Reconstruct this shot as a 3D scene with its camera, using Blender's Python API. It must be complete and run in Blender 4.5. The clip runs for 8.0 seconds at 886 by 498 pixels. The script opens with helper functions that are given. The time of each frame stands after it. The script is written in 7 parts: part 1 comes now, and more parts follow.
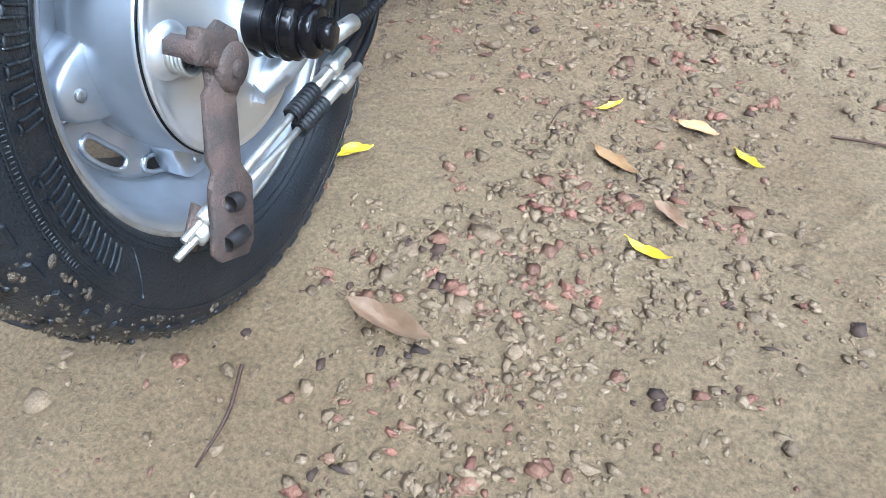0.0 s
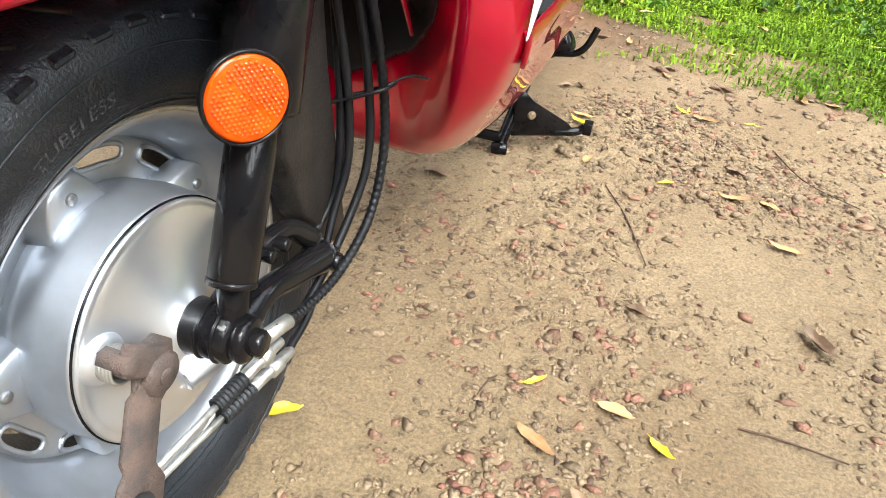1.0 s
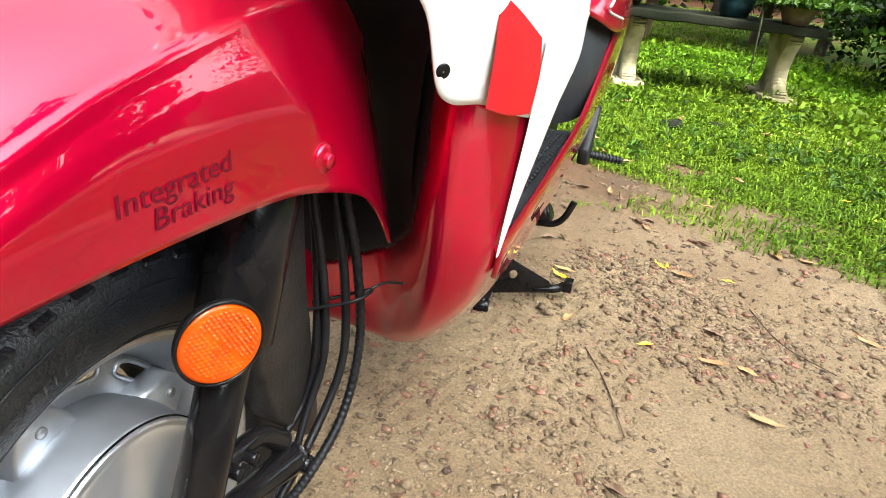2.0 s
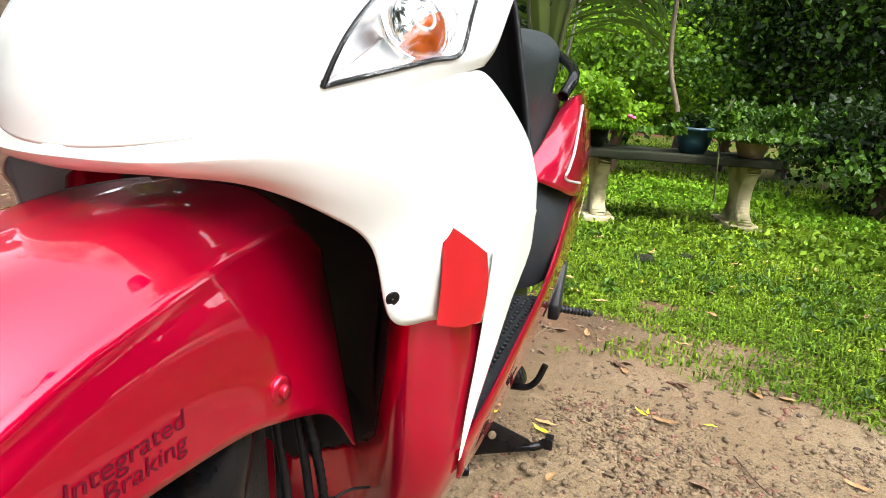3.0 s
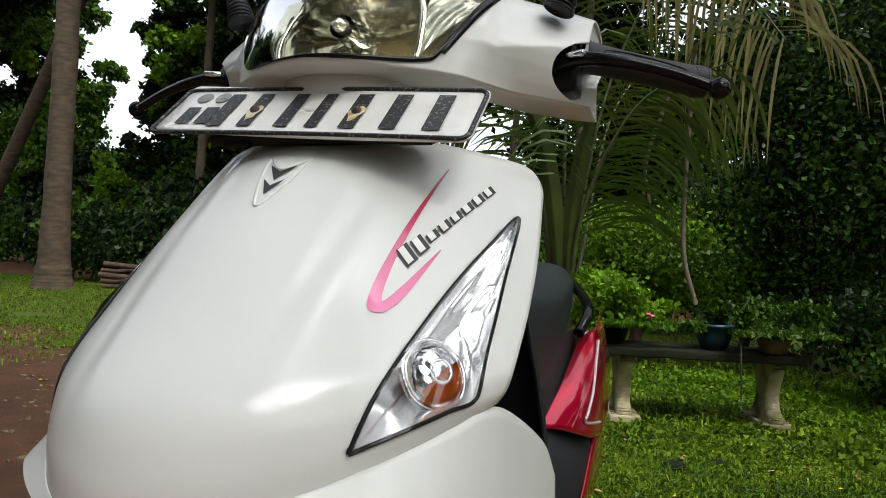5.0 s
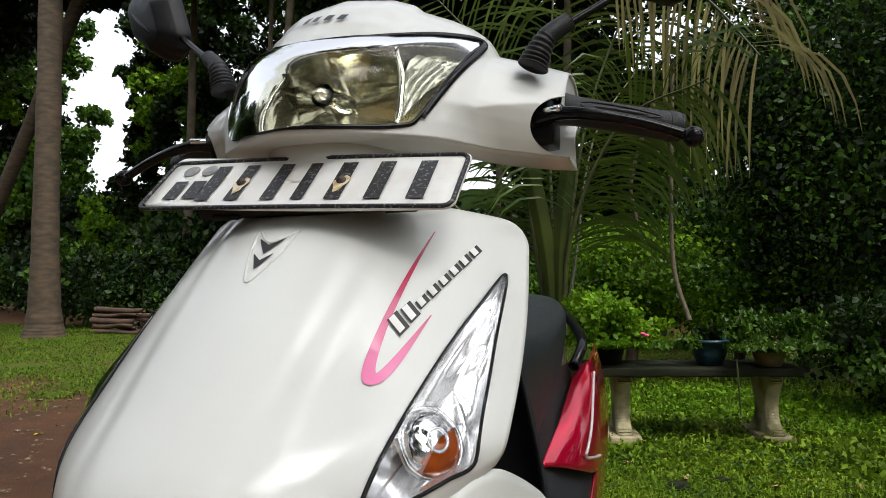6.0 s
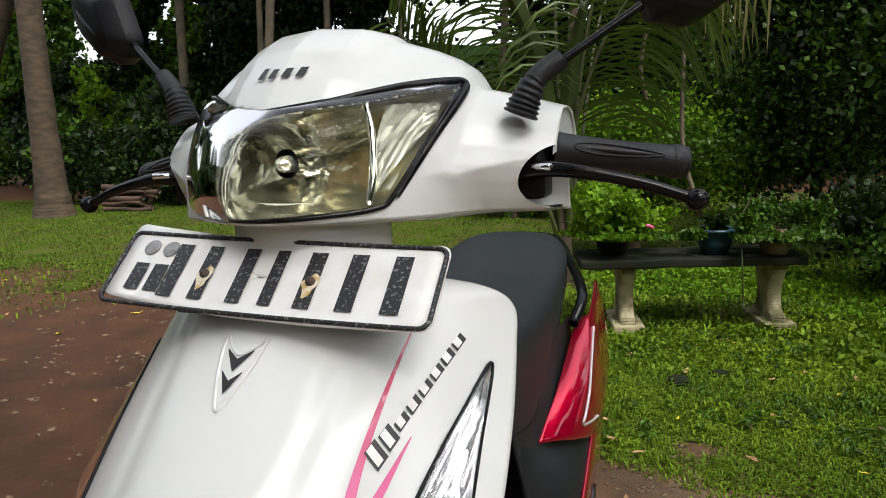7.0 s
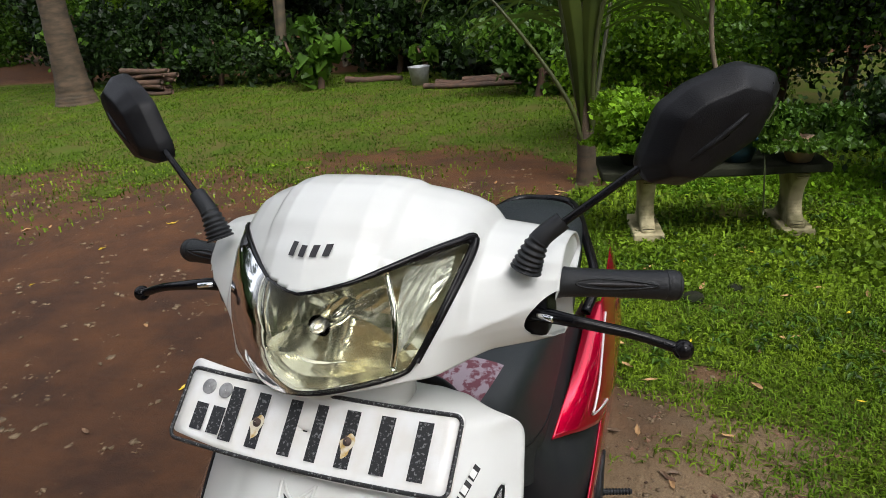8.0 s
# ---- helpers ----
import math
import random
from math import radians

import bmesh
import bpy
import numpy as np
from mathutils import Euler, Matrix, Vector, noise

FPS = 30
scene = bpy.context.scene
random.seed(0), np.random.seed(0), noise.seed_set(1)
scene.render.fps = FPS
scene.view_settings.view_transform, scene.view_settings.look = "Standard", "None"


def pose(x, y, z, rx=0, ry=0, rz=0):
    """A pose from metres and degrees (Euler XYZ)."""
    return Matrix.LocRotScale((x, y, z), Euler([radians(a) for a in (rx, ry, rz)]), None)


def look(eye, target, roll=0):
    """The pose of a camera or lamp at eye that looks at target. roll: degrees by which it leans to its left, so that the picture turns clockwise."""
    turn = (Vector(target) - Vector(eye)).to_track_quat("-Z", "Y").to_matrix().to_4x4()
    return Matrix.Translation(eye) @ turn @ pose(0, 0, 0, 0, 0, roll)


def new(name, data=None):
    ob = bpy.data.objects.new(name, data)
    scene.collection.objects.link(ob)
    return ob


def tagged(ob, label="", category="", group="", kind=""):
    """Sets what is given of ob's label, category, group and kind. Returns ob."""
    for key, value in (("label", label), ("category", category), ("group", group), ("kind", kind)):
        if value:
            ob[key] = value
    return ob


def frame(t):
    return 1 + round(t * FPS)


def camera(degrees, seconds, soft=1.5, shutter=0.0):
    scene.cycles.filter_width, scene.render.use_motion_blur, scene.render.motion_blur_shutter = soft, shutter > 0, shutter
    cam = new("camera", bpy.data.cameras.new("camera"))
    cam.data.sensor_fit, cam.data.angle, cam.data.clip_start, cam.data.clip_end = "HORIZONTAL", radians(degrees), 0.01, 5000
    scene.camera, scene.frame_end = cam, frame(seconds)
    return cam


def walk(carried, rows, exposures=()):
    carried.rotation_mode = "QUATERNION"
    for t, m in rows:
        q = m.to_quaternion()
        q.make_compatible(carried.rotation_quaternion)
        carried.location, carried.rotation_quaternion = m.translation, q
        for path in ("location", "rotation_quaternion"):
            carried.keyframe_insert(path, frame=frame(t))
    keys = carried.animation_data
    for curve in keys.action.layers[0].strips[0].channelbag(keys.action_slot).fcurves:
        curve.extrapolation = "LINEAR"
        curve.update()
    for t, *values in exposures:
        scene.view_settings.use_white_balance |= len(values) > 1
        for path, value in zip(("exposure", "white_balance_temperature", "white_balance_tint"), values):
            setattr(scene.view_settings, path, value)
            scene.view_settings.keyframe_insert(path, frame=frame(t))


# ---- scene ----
cam = camera(64.5, 8.0, soft=0.9)
PATH = [
    (0, (0.304, -0.301, 0.457), (-0.18, 0.927, -1.046), -2.1),
    (0.5, (0.311, -0.28, 0.501), (-0.193, 1.162, -0.791), 1.6),
    (1, (0.313, -0.264, 0.538), (-0.176, 1.331, -0.565), 5.3),
    (1.5, (0.303, -0.255, 0.571), (-0.235, 1.402, -0.41), 7.1),
    (2, (0.313, -0.239, 0.614), (-0.228, 1.501, -0.21), 6.4),
    (2.2, (0.321, -0.234, 0.633), (-0.234, 1.542, -0.102), 5.1),
    (3.3, (0.33, -0.232, 0.701), (-0.248, 1.642, 0.307), 3.5),
    (3.5, (0.33, -0.233, 0.716), (-0.258, 1.65, 0.389), 3.2),
    (4, (0.327, -0.234, 0.747), (-0.289, 1.659, 0.553), 2.8),
    (4.5, (0.331, -0.246, 0.774), (-0.307, 1.647, 0.676), 3.3),
    (5, (0.335, -0.255, 0.806), (-0.337, 1.628, 0.814), 2.4),
    (5.2, (0.322, -0.263, 0.81), (-0.296, 1.638, 0.88), 3.6),
    (6.3, (0.347, -0.265, 0.872), (-0.325, 1.618, 0.926), -2.0),
    (6.5, (0.348, -0.255, 0.905), (-0.341, 1.622, 0.881), -2.1),
    (7, (0.35, -0.198, 1.046), (-0.324, 1.655, 0.71), -2.6),
    (7.5, (0.349, -0.174, 1.206), (-0.338, 1.635, 0.7), -3.3),
    (8, (0.378, -0.19, 1.343), (-0.349, 1.528, 0.622), -5.1),
]
# seconds, stops, kelvin, tint
EXPOSURE = [(0, 3.24, 4950, 5), (0.5, 3.38, 5450, 5), (1.0, 3.5, 6150, 6), (1.5, 3.42, 6150, 6), (2.0, 3.28, 6200, 6), (2.6, 3.1, 6250, 8),
            (3.5, 2.76, 6300, 9), (4.0, 1.46, 6300, 9), (4.5, 1.38, 6300, 8), (5.0, 1.35, 6300, 8), (6.5, 1.5, 6350, 10), (8.0, 1.6, 6250, 11)]
walk(cam, [(t, look(eye, target, roll)) for t, eye, target, roll in PATH], EXPOSURE)

# ---- light ----
world = bpy.data.worlds.new("world")
scene.world = world
world.use_nodes = True
wn = world.node_tree
sky = wn.nodes.new("ShaderNodeTexSky")
sky.sky_type, sky.sun_disc = "NISHITA", False
sky.sun_elevation, sky.sun_rotation = radians(52), radians(125)
sky.air_density, sky.dust_density, sky.ozone_density = 1.0, 4.0, 0.6
wn.nodes["Background"].inputs["Strength"].default_value = 0.15
pale = wn.nodes.new("ShaderNodeHueSaturation")
pale.inputs["Saturation"].default_value = 0.22
wn.links.new(sky.outputs[0], pale.inputs["Color"])
wn.links.new(pale.outputs[0], wn.nodes["Background"].inputs["Color"])
sun = new("sun", bpy.data.lights.new("sun", "SUN"))
sun.data.energy, sun.data.angle, sun.data.color = 0.74, radians(38), (1.0, 0.97, 0.92)
sun.matrix_world = look((1.9, -1.25, 3.8), (0, 0.3, 0))


# ---- materials ----
def material(name, base, base2=None, rough=0.5, metal=0.0, coat=0.0, scale=12.0, fine=180.0, bump=0.0, rvar=0.08,
             spread=(0.35, 0.65), random=0.0, island=0.0, spec=0.5, transmission=0.0, ior=1.45, coat_rough=0.04, sub=0.0, stretch=(1, 1, 1)):
    """A surface with variation at two scales: broad stains between two colours, and fine grain in gloss and relief."""
    m = bpy.data.materials.new(name)
    m.use_nodes = True
    nt = m.node_tree
    n, l = nt.nodes, nt.links
    b = n["Principled BSDF"]
    base2 = base2 or tuple(c * 0.8 for c in base)
    co = n.new("ShaderNodeTexCoord")
    mp = n.new("ShaderNodeMapping")
    mp.inputs["Scale"].default_value = stretch
    l.new(co.outputs["Object"], mp.inputs["Vector"])
    big, small = n.new("ShaderNodeTexNoise"), n.new("ShaderNodeTexNoise")
    big.inputs["Scale"].default_value, big.inputs["Detail"].default_value = scale, 6
    small.inputs["Scale"].default_value, small.inputs["Detail"].default_value = fine, 4
    for t in (big, small):
        l.new(mp.outputs["Vector"], t.inputs["Vector"])
    ramp = n.new("ShaderNodeMapRange")
    ramp.inputs["From Min"].default_value, ramp.inputs["From Max"].default_value = spread
    l.new(big.outputs["Fac"], ramp.inputs["Value"])
    mix = n.new("ShaderNodeMix")
    mix.data_type = "RGBA"
    mix.inputs["A"].default_value, mix.inputs["B"].default_value = (*base, 1), (*base2, 1)
    l.new(ramp.outputs["Result"], mix.inputs["Factor"])
    colour = mix.outputs["Result"]
    if random or island:
        src = n.new("ShaderNodeNewGeometry").outputs["Random Per Island"] if island else n.new("ShaderNodeObjectInfo").outputs["Random"]
        hsv, mr = n.new("ShaderNodeHueSaturation"), n.new("ShaderNodeMapRange")
        amount = max(random, island)
        mr.inputs["To Min"].default_value, mr.inputs["To Max"].default_value = 1 - amount, 1 + amount
        l.new(src, mr.inputs["Value"])
        l.new(mr.outputs["Result"], hsv.inputs["Value"])
        l.new(colour, hsv.inputs["Color"])
        colour = hsv.outputs["Color"]
    l.new(colour, b.inputs["Base Color"])
    rr = n.new("ShaderNodeMapRange")
    rr.inputs["To Min"].default_value, rr.inputs["To Max"].default_value = max(0.0, rough - rvar), min(1.0, rough + rvar)
    l.new(small.outputs["Fac"], rr.inputs["Value"])
    l.new(rr.outputs["Result"], b.inputs["Roughness"])
    b.inputs["Metallic"].default_value = metal
    b.inputs["Coat Weight"].default_value, b.inputs["Coat Roughness"].default_value = coat, coat_rough
    b.inputs["Specular IOR Level"].default_value = spec
    b.inputs["Transmission Weight"].default_value, b.inputs["IOR"].default_value = transmission, ior
    if sub:
        b.inputs["Subsurface Weight"].default_value, b.inputs["Subsurface Radius"].default_value = sub, (0.01, 0.02, 0.005)
    if bump:
        bp = n.new("ShaderNodeBump")
        bp.inputs["Strength"].default_value, bp.inputs["Distance"].default_value = bump, 0.004
        l.new(small.outputs["Fac"], bp.inputs["Height"])
        l.new(bp.outputs["Normal"], b.inputs["Normal"])
    return m


M = dict(
    red=material("red_paint", (0.52, 0.0004, 0.030), (0.47, 0.0004, 0.025), 0.32, 0.7, 1.0, 6, 900, 0.0, 0.05, coat_rough=0.008, spec=0.0),
    red_flat=material("red_sticker", (0.42, 0.003, 0.010), (0.36, 0.003, 0.008), 0.5, 0, 0.2, 20, 400),
    white=material("white_paint", (0.66, 0.665, 0.63), (0.635, 0.64, 0.607), 0.6, 0, 0.7, 7, 700, 0.0, 0.05, spec=0.25, coat_rough=0.13),
    black=material("black_plastic", (0.005, 0.005, 0.006), (0.009, 0.009, 0.010), 0.38, 0, 0, 25, 900, 0.15, 0.1, spec=0.22),
    matte=material("matte_plastic", (0.011, 0.012, 0.014), (0.017, 0.018, 0.019), 0.46, 0, 0, 25, 1200, 0.2, 0.1, spec=0.36),
    gloss=material("black_enamel", (0.004, 0.004, 0.005), (0.009, 0.008, 0.008), 0.14, 0, 0.0, 30, 120, 0.08, 0.06, spec=0.22),
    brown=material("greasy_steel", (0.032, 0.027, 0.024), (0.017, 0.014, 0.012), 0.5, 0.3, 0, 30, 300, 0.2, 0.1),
    rubber=material("tyre_rubber", (0.009, 0.011, 0.014), (0.019, 0.020, 0.021), 0.32, 0, 0, 30, 500, 0.3, 0.12, (0.5, 0.8), spec=0.5),
    mud=material("muddy_rubber", (0.095, 0.068, 0.042), (0.04, 0.032, 0.022), 0.7, 0, 0, 60, 400, 0.8, 0.15),
    alloy=material("cast_alloy", (0.57, 0.60, 0.645), (0.40, 0.425, 0.46), 0.37, 0.85, 0, 14, 120, 0.04, 0.05),
    polish=material("polished_alloy", (0.84, 0.87, 0.91), (0.74, 0.77, 0.81), 0.35, 0.92, 0, 9, 60, 0.0, 0.03),
    steel=material("grey_steel", (0.42, 0.43, 0.44), (0.28, 0.28, 0.28), 0.38, 0.9, 0, 20, 300, 0.15, 0.12),
    zinc=material("zinc", (0.66, 0.66, 0.63), (0.42, 0.4, 0.36), 0.4, 0.9, 0, 60, 500, 0.2, 0.12),
    chrome=material("chrome", (0.86, 0.87, 0.88), (0.8, 0.81, 0.82), 0.06, 1.0, 0, 10, 300, 0, 0.03),
    mirror_bowl=material("silvered_bowl", (0.78, 0.77, 0.66), (0.62, 0.60, 0.48), 0.16, 0.95, 0, 30, 90, 0.0, 0.06),
    pocket=material("frosted_silver", (0.66, 0.68, 0.67), (0.52, 0.54, 0.53), 0.2, 0.75, 0, 30, 120, 0.0, 0.06),
    pod=material("silvered_pod", (0.90, 0.90, 0.91), (0.84, 0.85, 0.86), 0.16, 0.85, 0, 30, 120, 0.0, 0.06),
    rust=material("rusty_steel", (0.115, 0.078, 0.062), (0.065, 0.052, 0.046), 0.72, 0.25, 0, 55, 500, 0.5, 0.12),
    orange=material("orange_reflector", (0.60, 0.075, 0.001), (0.47, 0.048, 0.001), 0.16, 0, 0.25, 80, 600, 0, 0.04, spec=0.2),
    amber=material("amber_bulb_cover", (0.26, 0.050, 0.006), (0.12, 0.020, 0.003), 0.1, 0, 0.6, 40, 300, 0, 0.03),
    vinyl=material("seat_vinyl", (0.014, 0.018, 0.020), (0.020, 0.024, 0.026), 0.42, 0, 0, 9, 1400, 0.35, 0.08, spec=0.45),
    camo=material("patterned_cloth", (0.14, 0.045, 0.06), (0.30, 0.24, 0.27), 0.85, 0, 0, 60, 900, 0.4, 0.05, (0.46, 0.54)),
    silver=material("silver_sticker", (0.55, 0.5, 0.5), (0.6, 0.56, 0.56), 0.3, 0.3, 0.3, 30, 400),
    pink=material("pink_sticker", (0.75, 0.12, 0.28), (0.85, 0.3, 0.45), 0.3, 0, 0.5, 22, 300, 0, 0.05, (0.3, 0.7)),
    ink=material("black_print", (0.012, 0.011, 0.012), (0.02, 0.018, 0.018), 0.45, 0, 0, 60, 900),
    print=material("maroon_print", (0.075, 0.003, 0.010), (0.095, 0.004, 0.012), 0.5, 0, 0, 60, 900, spec=0.1),
    chalk=material("worn_rubber_print", (0.050, 0.050, 0.052), (0.03, 0.03, 0.032), 0.7, 0, 0, 60, 900),
    stain=material("rust_stain", (0.50, 0.33, 0.10), (0.66, 0.60, 0.46), 0.6, 0, 0, 90, 500, 0.1, 0.1, (0.40, 0.55)),
    plate=material("plate_white", (0.74, 0.74, 0.72), (0.68, 0.66, 0.61), 0.42, 0, 0.15, 35, 700, 0.05),
    dotted=material("stamped_black", (0.012, 0.012, 0.013), (0.16, 0.16, 0.16), 0.5, 0, 0, 340, 900, 0.1, 0.08, (0.56, 0.64)),
    grey=material("grey_print", (0.3, 0.3, 0.3), (0.18, 0.18, 0.18), 0.5, 0, 0, 150, 900),
    soil=material("wet_soil", (0.310, 0.226, 0.130), (0.240, 0.165, 0.088), 0.6, 0, 0, 2.6, 420, 0.8, 0.22, (0.35, 0.7), spec=0.3),
    stone=material("laterite_crumbs", (0.200, 0.090, 0.060), (0.165, 0.098, 0.060), 0.6, 0, 0, 25, 400, 0.5, 0.2, island=0.35, spec=0.3),
    crumb=material("soil_crumbs", (0.205, 0.147, 0.089), (0.140, 0.098, 0.057), 0.6, 0, 0, 25, 400, 0.5, 0.2, island=0.22, spec=0.3),
    grass=material("grass", (0.150, 0.226, 0.013), (0.084, 0.150, 0.009), 0.5, 0, 0, 2.2, 200, 0, 0.1, (0.40, 0.62), island=0.62, spec=0.12),
    turf=material("short_turf", (0.092, 0.150, 0.007), (0.050, 0.098, 0.006), 0.5, 0, 0, 1.6, 200, 0, 0.1, (0.40, 0.62), island=0.35, spec=0.10),
    lawn=material("lawn_base", (0.046, 0.072, 0.007), (0.070, 0.058, 0.018), 0.8, 0, 0, 2.2, 60, 0.6, 0.1, (0.42, 0.62), spec=0.1),
    # shade and sunlight in the woods are put into darker and paler leaf colours
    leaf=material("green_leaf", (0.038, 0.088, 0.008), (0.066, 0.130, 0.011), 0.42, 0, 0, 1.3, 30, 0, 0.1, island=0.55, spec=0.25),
    leaf_dark=material("dark_shaded_leaf", (0.0065, 0.016, 0.003), (0.016, 0.034, 0.005), 0.45, 0, 0, 1.0, 30, 0, 0.1, island=0.6, spec=0.2),
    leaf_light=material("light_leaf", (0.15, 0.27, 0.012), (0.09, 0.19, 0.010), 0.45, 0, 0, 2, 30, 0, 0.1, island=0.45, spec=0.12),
    frond=material("palm_frond", (0.040, 0.082, 0.010), (0.085, 0.120, 0.018), 0.42, 0, 0, 1.5, 40, 0, 0.1, island=0.35),
    frond_young=material("young_frond", (0.060, 0.082, 0.010), (0.032, 0.050, 0.008), 0.45, 0, 0, 3, 60, 0, 0.1),
    dry=material("dry_frond", (0.20, 0.185, 0.055), (0.13, 0.105, 0.035), 0.7, 0, 0, 4, 60, 0.2, 0.1, island=0.3),
    stalk=material("palm_stalk", (0.05, 0.065, 0.014), (0.03, 0.03, 0.012), 0.5, 0, 0, 6, 90, 0.2),
    bark=material("palm_bark", (0.066, 0.042, 0.023), (0.026, 0.020, 0.011), 0.9, 0, 0, 6, 70, 0.8, 0.1, stretch=(1, 1, 3)),
    pale_bark=material("pale_bark", (0.105, 0.078, 0.045), (0.055, 0.044, 0.027), 0.8, 0, 0, 6, 60, 0.6),
    wood=material("weathered_wood", (0.085, 0.045, 0.027), (0.04, 0.025, 0.017), 0.8, 0, 0, 8, 80, 0.6),
    concrete=material("mossy_concrete", (0.36, 0.31, 0.18), (0.10, 0.09, 0.035), 0.85, 0, 0, 7, 120, 0.6, 0.1, (0.45, 0.65)),
    slab=material("dark_concrete", (0.020, 0.020, 0.012), (0.010, 0.013, 0.006), 0.9, 0, 0, 7, 120, 0.6, spec=0.15),
    blue=material("blue_pot", (0.02, 0.075, 0.115), (0.015, 0.035, 0.045), 0.4, 0, 0, 15, 200),
    clay=material("clay_pot", (0.30, 0.19, 0.12), (0.18, 0.13, 0.09), 0.8, 0, 0, 15, 200, 0.3),
    yellow=material("yellow_leaf", (0.66, 0.50, 0.02), (0.55, 0.36, 0.03), 0.45, 0, 0, 50, 300, 0.1, random=0.15),
    tan=material("dead_leaf", (0.42, 0.25, 0.10), (0.25, 0.13, 0.06), 0.6, 0, 0, 50, 300, 0.3, random=0.3),
    brownleaf=material("brown_leaf", (0.16, 0.095, 0.052), (0.26, 0.175, 0.105), 0.55, 0, 0, 50, 300, 0.3, random=0.3),
    flower=material("pink_flower", (0.75, 0.1, 0.22), (0.65, 0.1, 0.2), 0.5, 0, 0, 40, 300),
    tin=material("dull_tin", (0.4, 0.41, 0.42), (0.3, 0.3, 0.3), 0.5, 0.6, 0, 15, 200),
)


def glass(name, tint, rough):
    m = material(name, tint, tuple(c * 0.96 for c in tint), rough, 0, 0, 8, 300, 0, 0.01, transmission=1.0, ior=1.15, spec=0.6)
    m.node_tree.nodes["Principled BSDF"].inputs["Coat Weight"].default_value = 1.0
    return m


def litter(m):
    """Soil: redder and darker beyond the trodden yard, with fine pits and clods in relief."""
    nt = m.node_tree
    n, l = nt.nodes, nt.links
    b = n["Principled BSDF"]
    co = n.new("ShaderNodeTexCoord")
    sep, wob = n.new("ShaderNodeSeparateXYZ"), n.new("ShaderNodeTexNoise")
    l.new(co.outputs["Object"], sep.inputs[0])
    l.new(co.outputs["Object"], wob.inputs["Vector"])
    wob.inputs["Scale"].default_value, wob.inputs["Detail"].default_value = 1.7, 8
    ma = n.new("ShaderNodeMath")
    ma.operation = "MULTIPLY_ADD"
    ma.inputs[1].default_value = 1.6
    l.new(wob.outputs["Fac"], ma.inputs[0])
    sl = n.new("ShaderNodeMath")
    sl.operation = "MULTIPLY_ADD"
    sl.inputs[1].default_value = -0.9
    l.new(sep.outputs["X"], sl.inputs[0])
    l.new(sep.outputs["Y"], sl.inputs[2])
    l.new(sl.outputs[0], ma.inputs[2])
    mr = n.new("ShaderNodeMapRange")
    mr.inputs["From Min"].default_value, mr.inputs["From Max"].default_value = 1.5, 2.8
    l.new(ma.outputs[0], mr.inputs["Value"])
    mix = n.new("ShaderNodeMix")
    mix.data_type = "RGBA"
    old = b.inputs["Base Color"].links[0].from_socket
    speck, sr, mul = n.new("ShaderNodeTexNoise"), n.new("ShaderNodeMapRange"), n.new("ShaderNodeVectorMath")
    speck.inputs["Scale"].default_value, speck.inputs["Detail"].default_value, speck.inputs["Roughness"].default_value = 240, 6, 0.8
    l.new(co.outputs["Object"], speck.inputs["Vector"])
    sr.inputs["From Min"].default_value, sr.inputs["From Max"].default_value = 0.36, 0.62
    sr.inputs["To Min"].default_value, sr.inputs["To Max"].default_value = 0.50, 1.18
    l.new(speck.outputs["Fac"], sr.inputs["Value"])
    mul.operation = "SCALE"
    l.new(old, mul.inputs[0])
    l.new(sr.outputs["Result"], mul.inputs["Scale"])
    l.new(mul.outputs[0], mix.inputs["A"])
    mot, mm, red = n.new("ShaderNodeTexNoise"), n.new("ShaderNodeMapRange"), n.new("ShaderNodeMix")
    mot.inputs["Scale"].default_value, mot.inputs["Detail"].default_value, mot.inputs["Roughness"].default_value = 3.2, 10, 0.7
    l.new(co.outputs["Object"], mot.inputs["Vector"])
    mm.inputs["From Min"].default_value, mm.inputs["From Max"].default_value = 0.38, 0.62
    l.new(mot.outputs["Fac"], mm.inputs["Value"])
    red.data_type = "RGBA"
    red.inputs["A"].default_value, red.inputs["B"].default_value = (0.105, 0.044, 0.017, 1), (0.046, 0.021, 0.011, 1)
    l.new(mm.outputs["Result"], red.inputs["Factor"])
    l.new(red.outputs["Result"], mix.inputs["B"])
    l.new(mr.outputs["Result"], mix.inputs["Factor"])
    l.new(mix.outputs["Result"], b.inputs["Base Color"])
    pit = n.new("ShaderNodeTexNoise")
    pit.inputs["Scale"].default_value, pit.inputs["Detail"].default_value, pit.inputs["Roughness"].default_value = 120, 9, 0.75
    l.new(co.outputs["Object"], pit.inputs["Vector"])
    bp = n.new("ShaderNodeBump")
    bp.inputs["Strength"].default_value, bp.inputs["Distance"].default_value = 1.0, 0.008
    l.new(pit.outputs["Fac"], bp.inputs["Height"])
    l.new(bp.outputs["Normal"], b.inputs["Normal"])


def thin(m, amount):
    """Leaves let part of the light through."""
    nt = m.node_tree
    n, l = nt.nodes, nt.links
    b = n["Principled BSDF"]
    tr, mx = n.new("ShaderNodeBsdfTranslucent"), n.new("ShaderNodeMixShader")
    l.new(b.inputs["Base Color"].links[0].from_socket, tr.inputs["Color"])
    mx.inputs[0].default_value = amount
    l.new(b.outputs[0], mx.inputs[1])
    l.new(tr.outputs[0], mx.inputs[2])
    l.new(mx.outputs[0], n["Material Output"].inputs["Surface"])


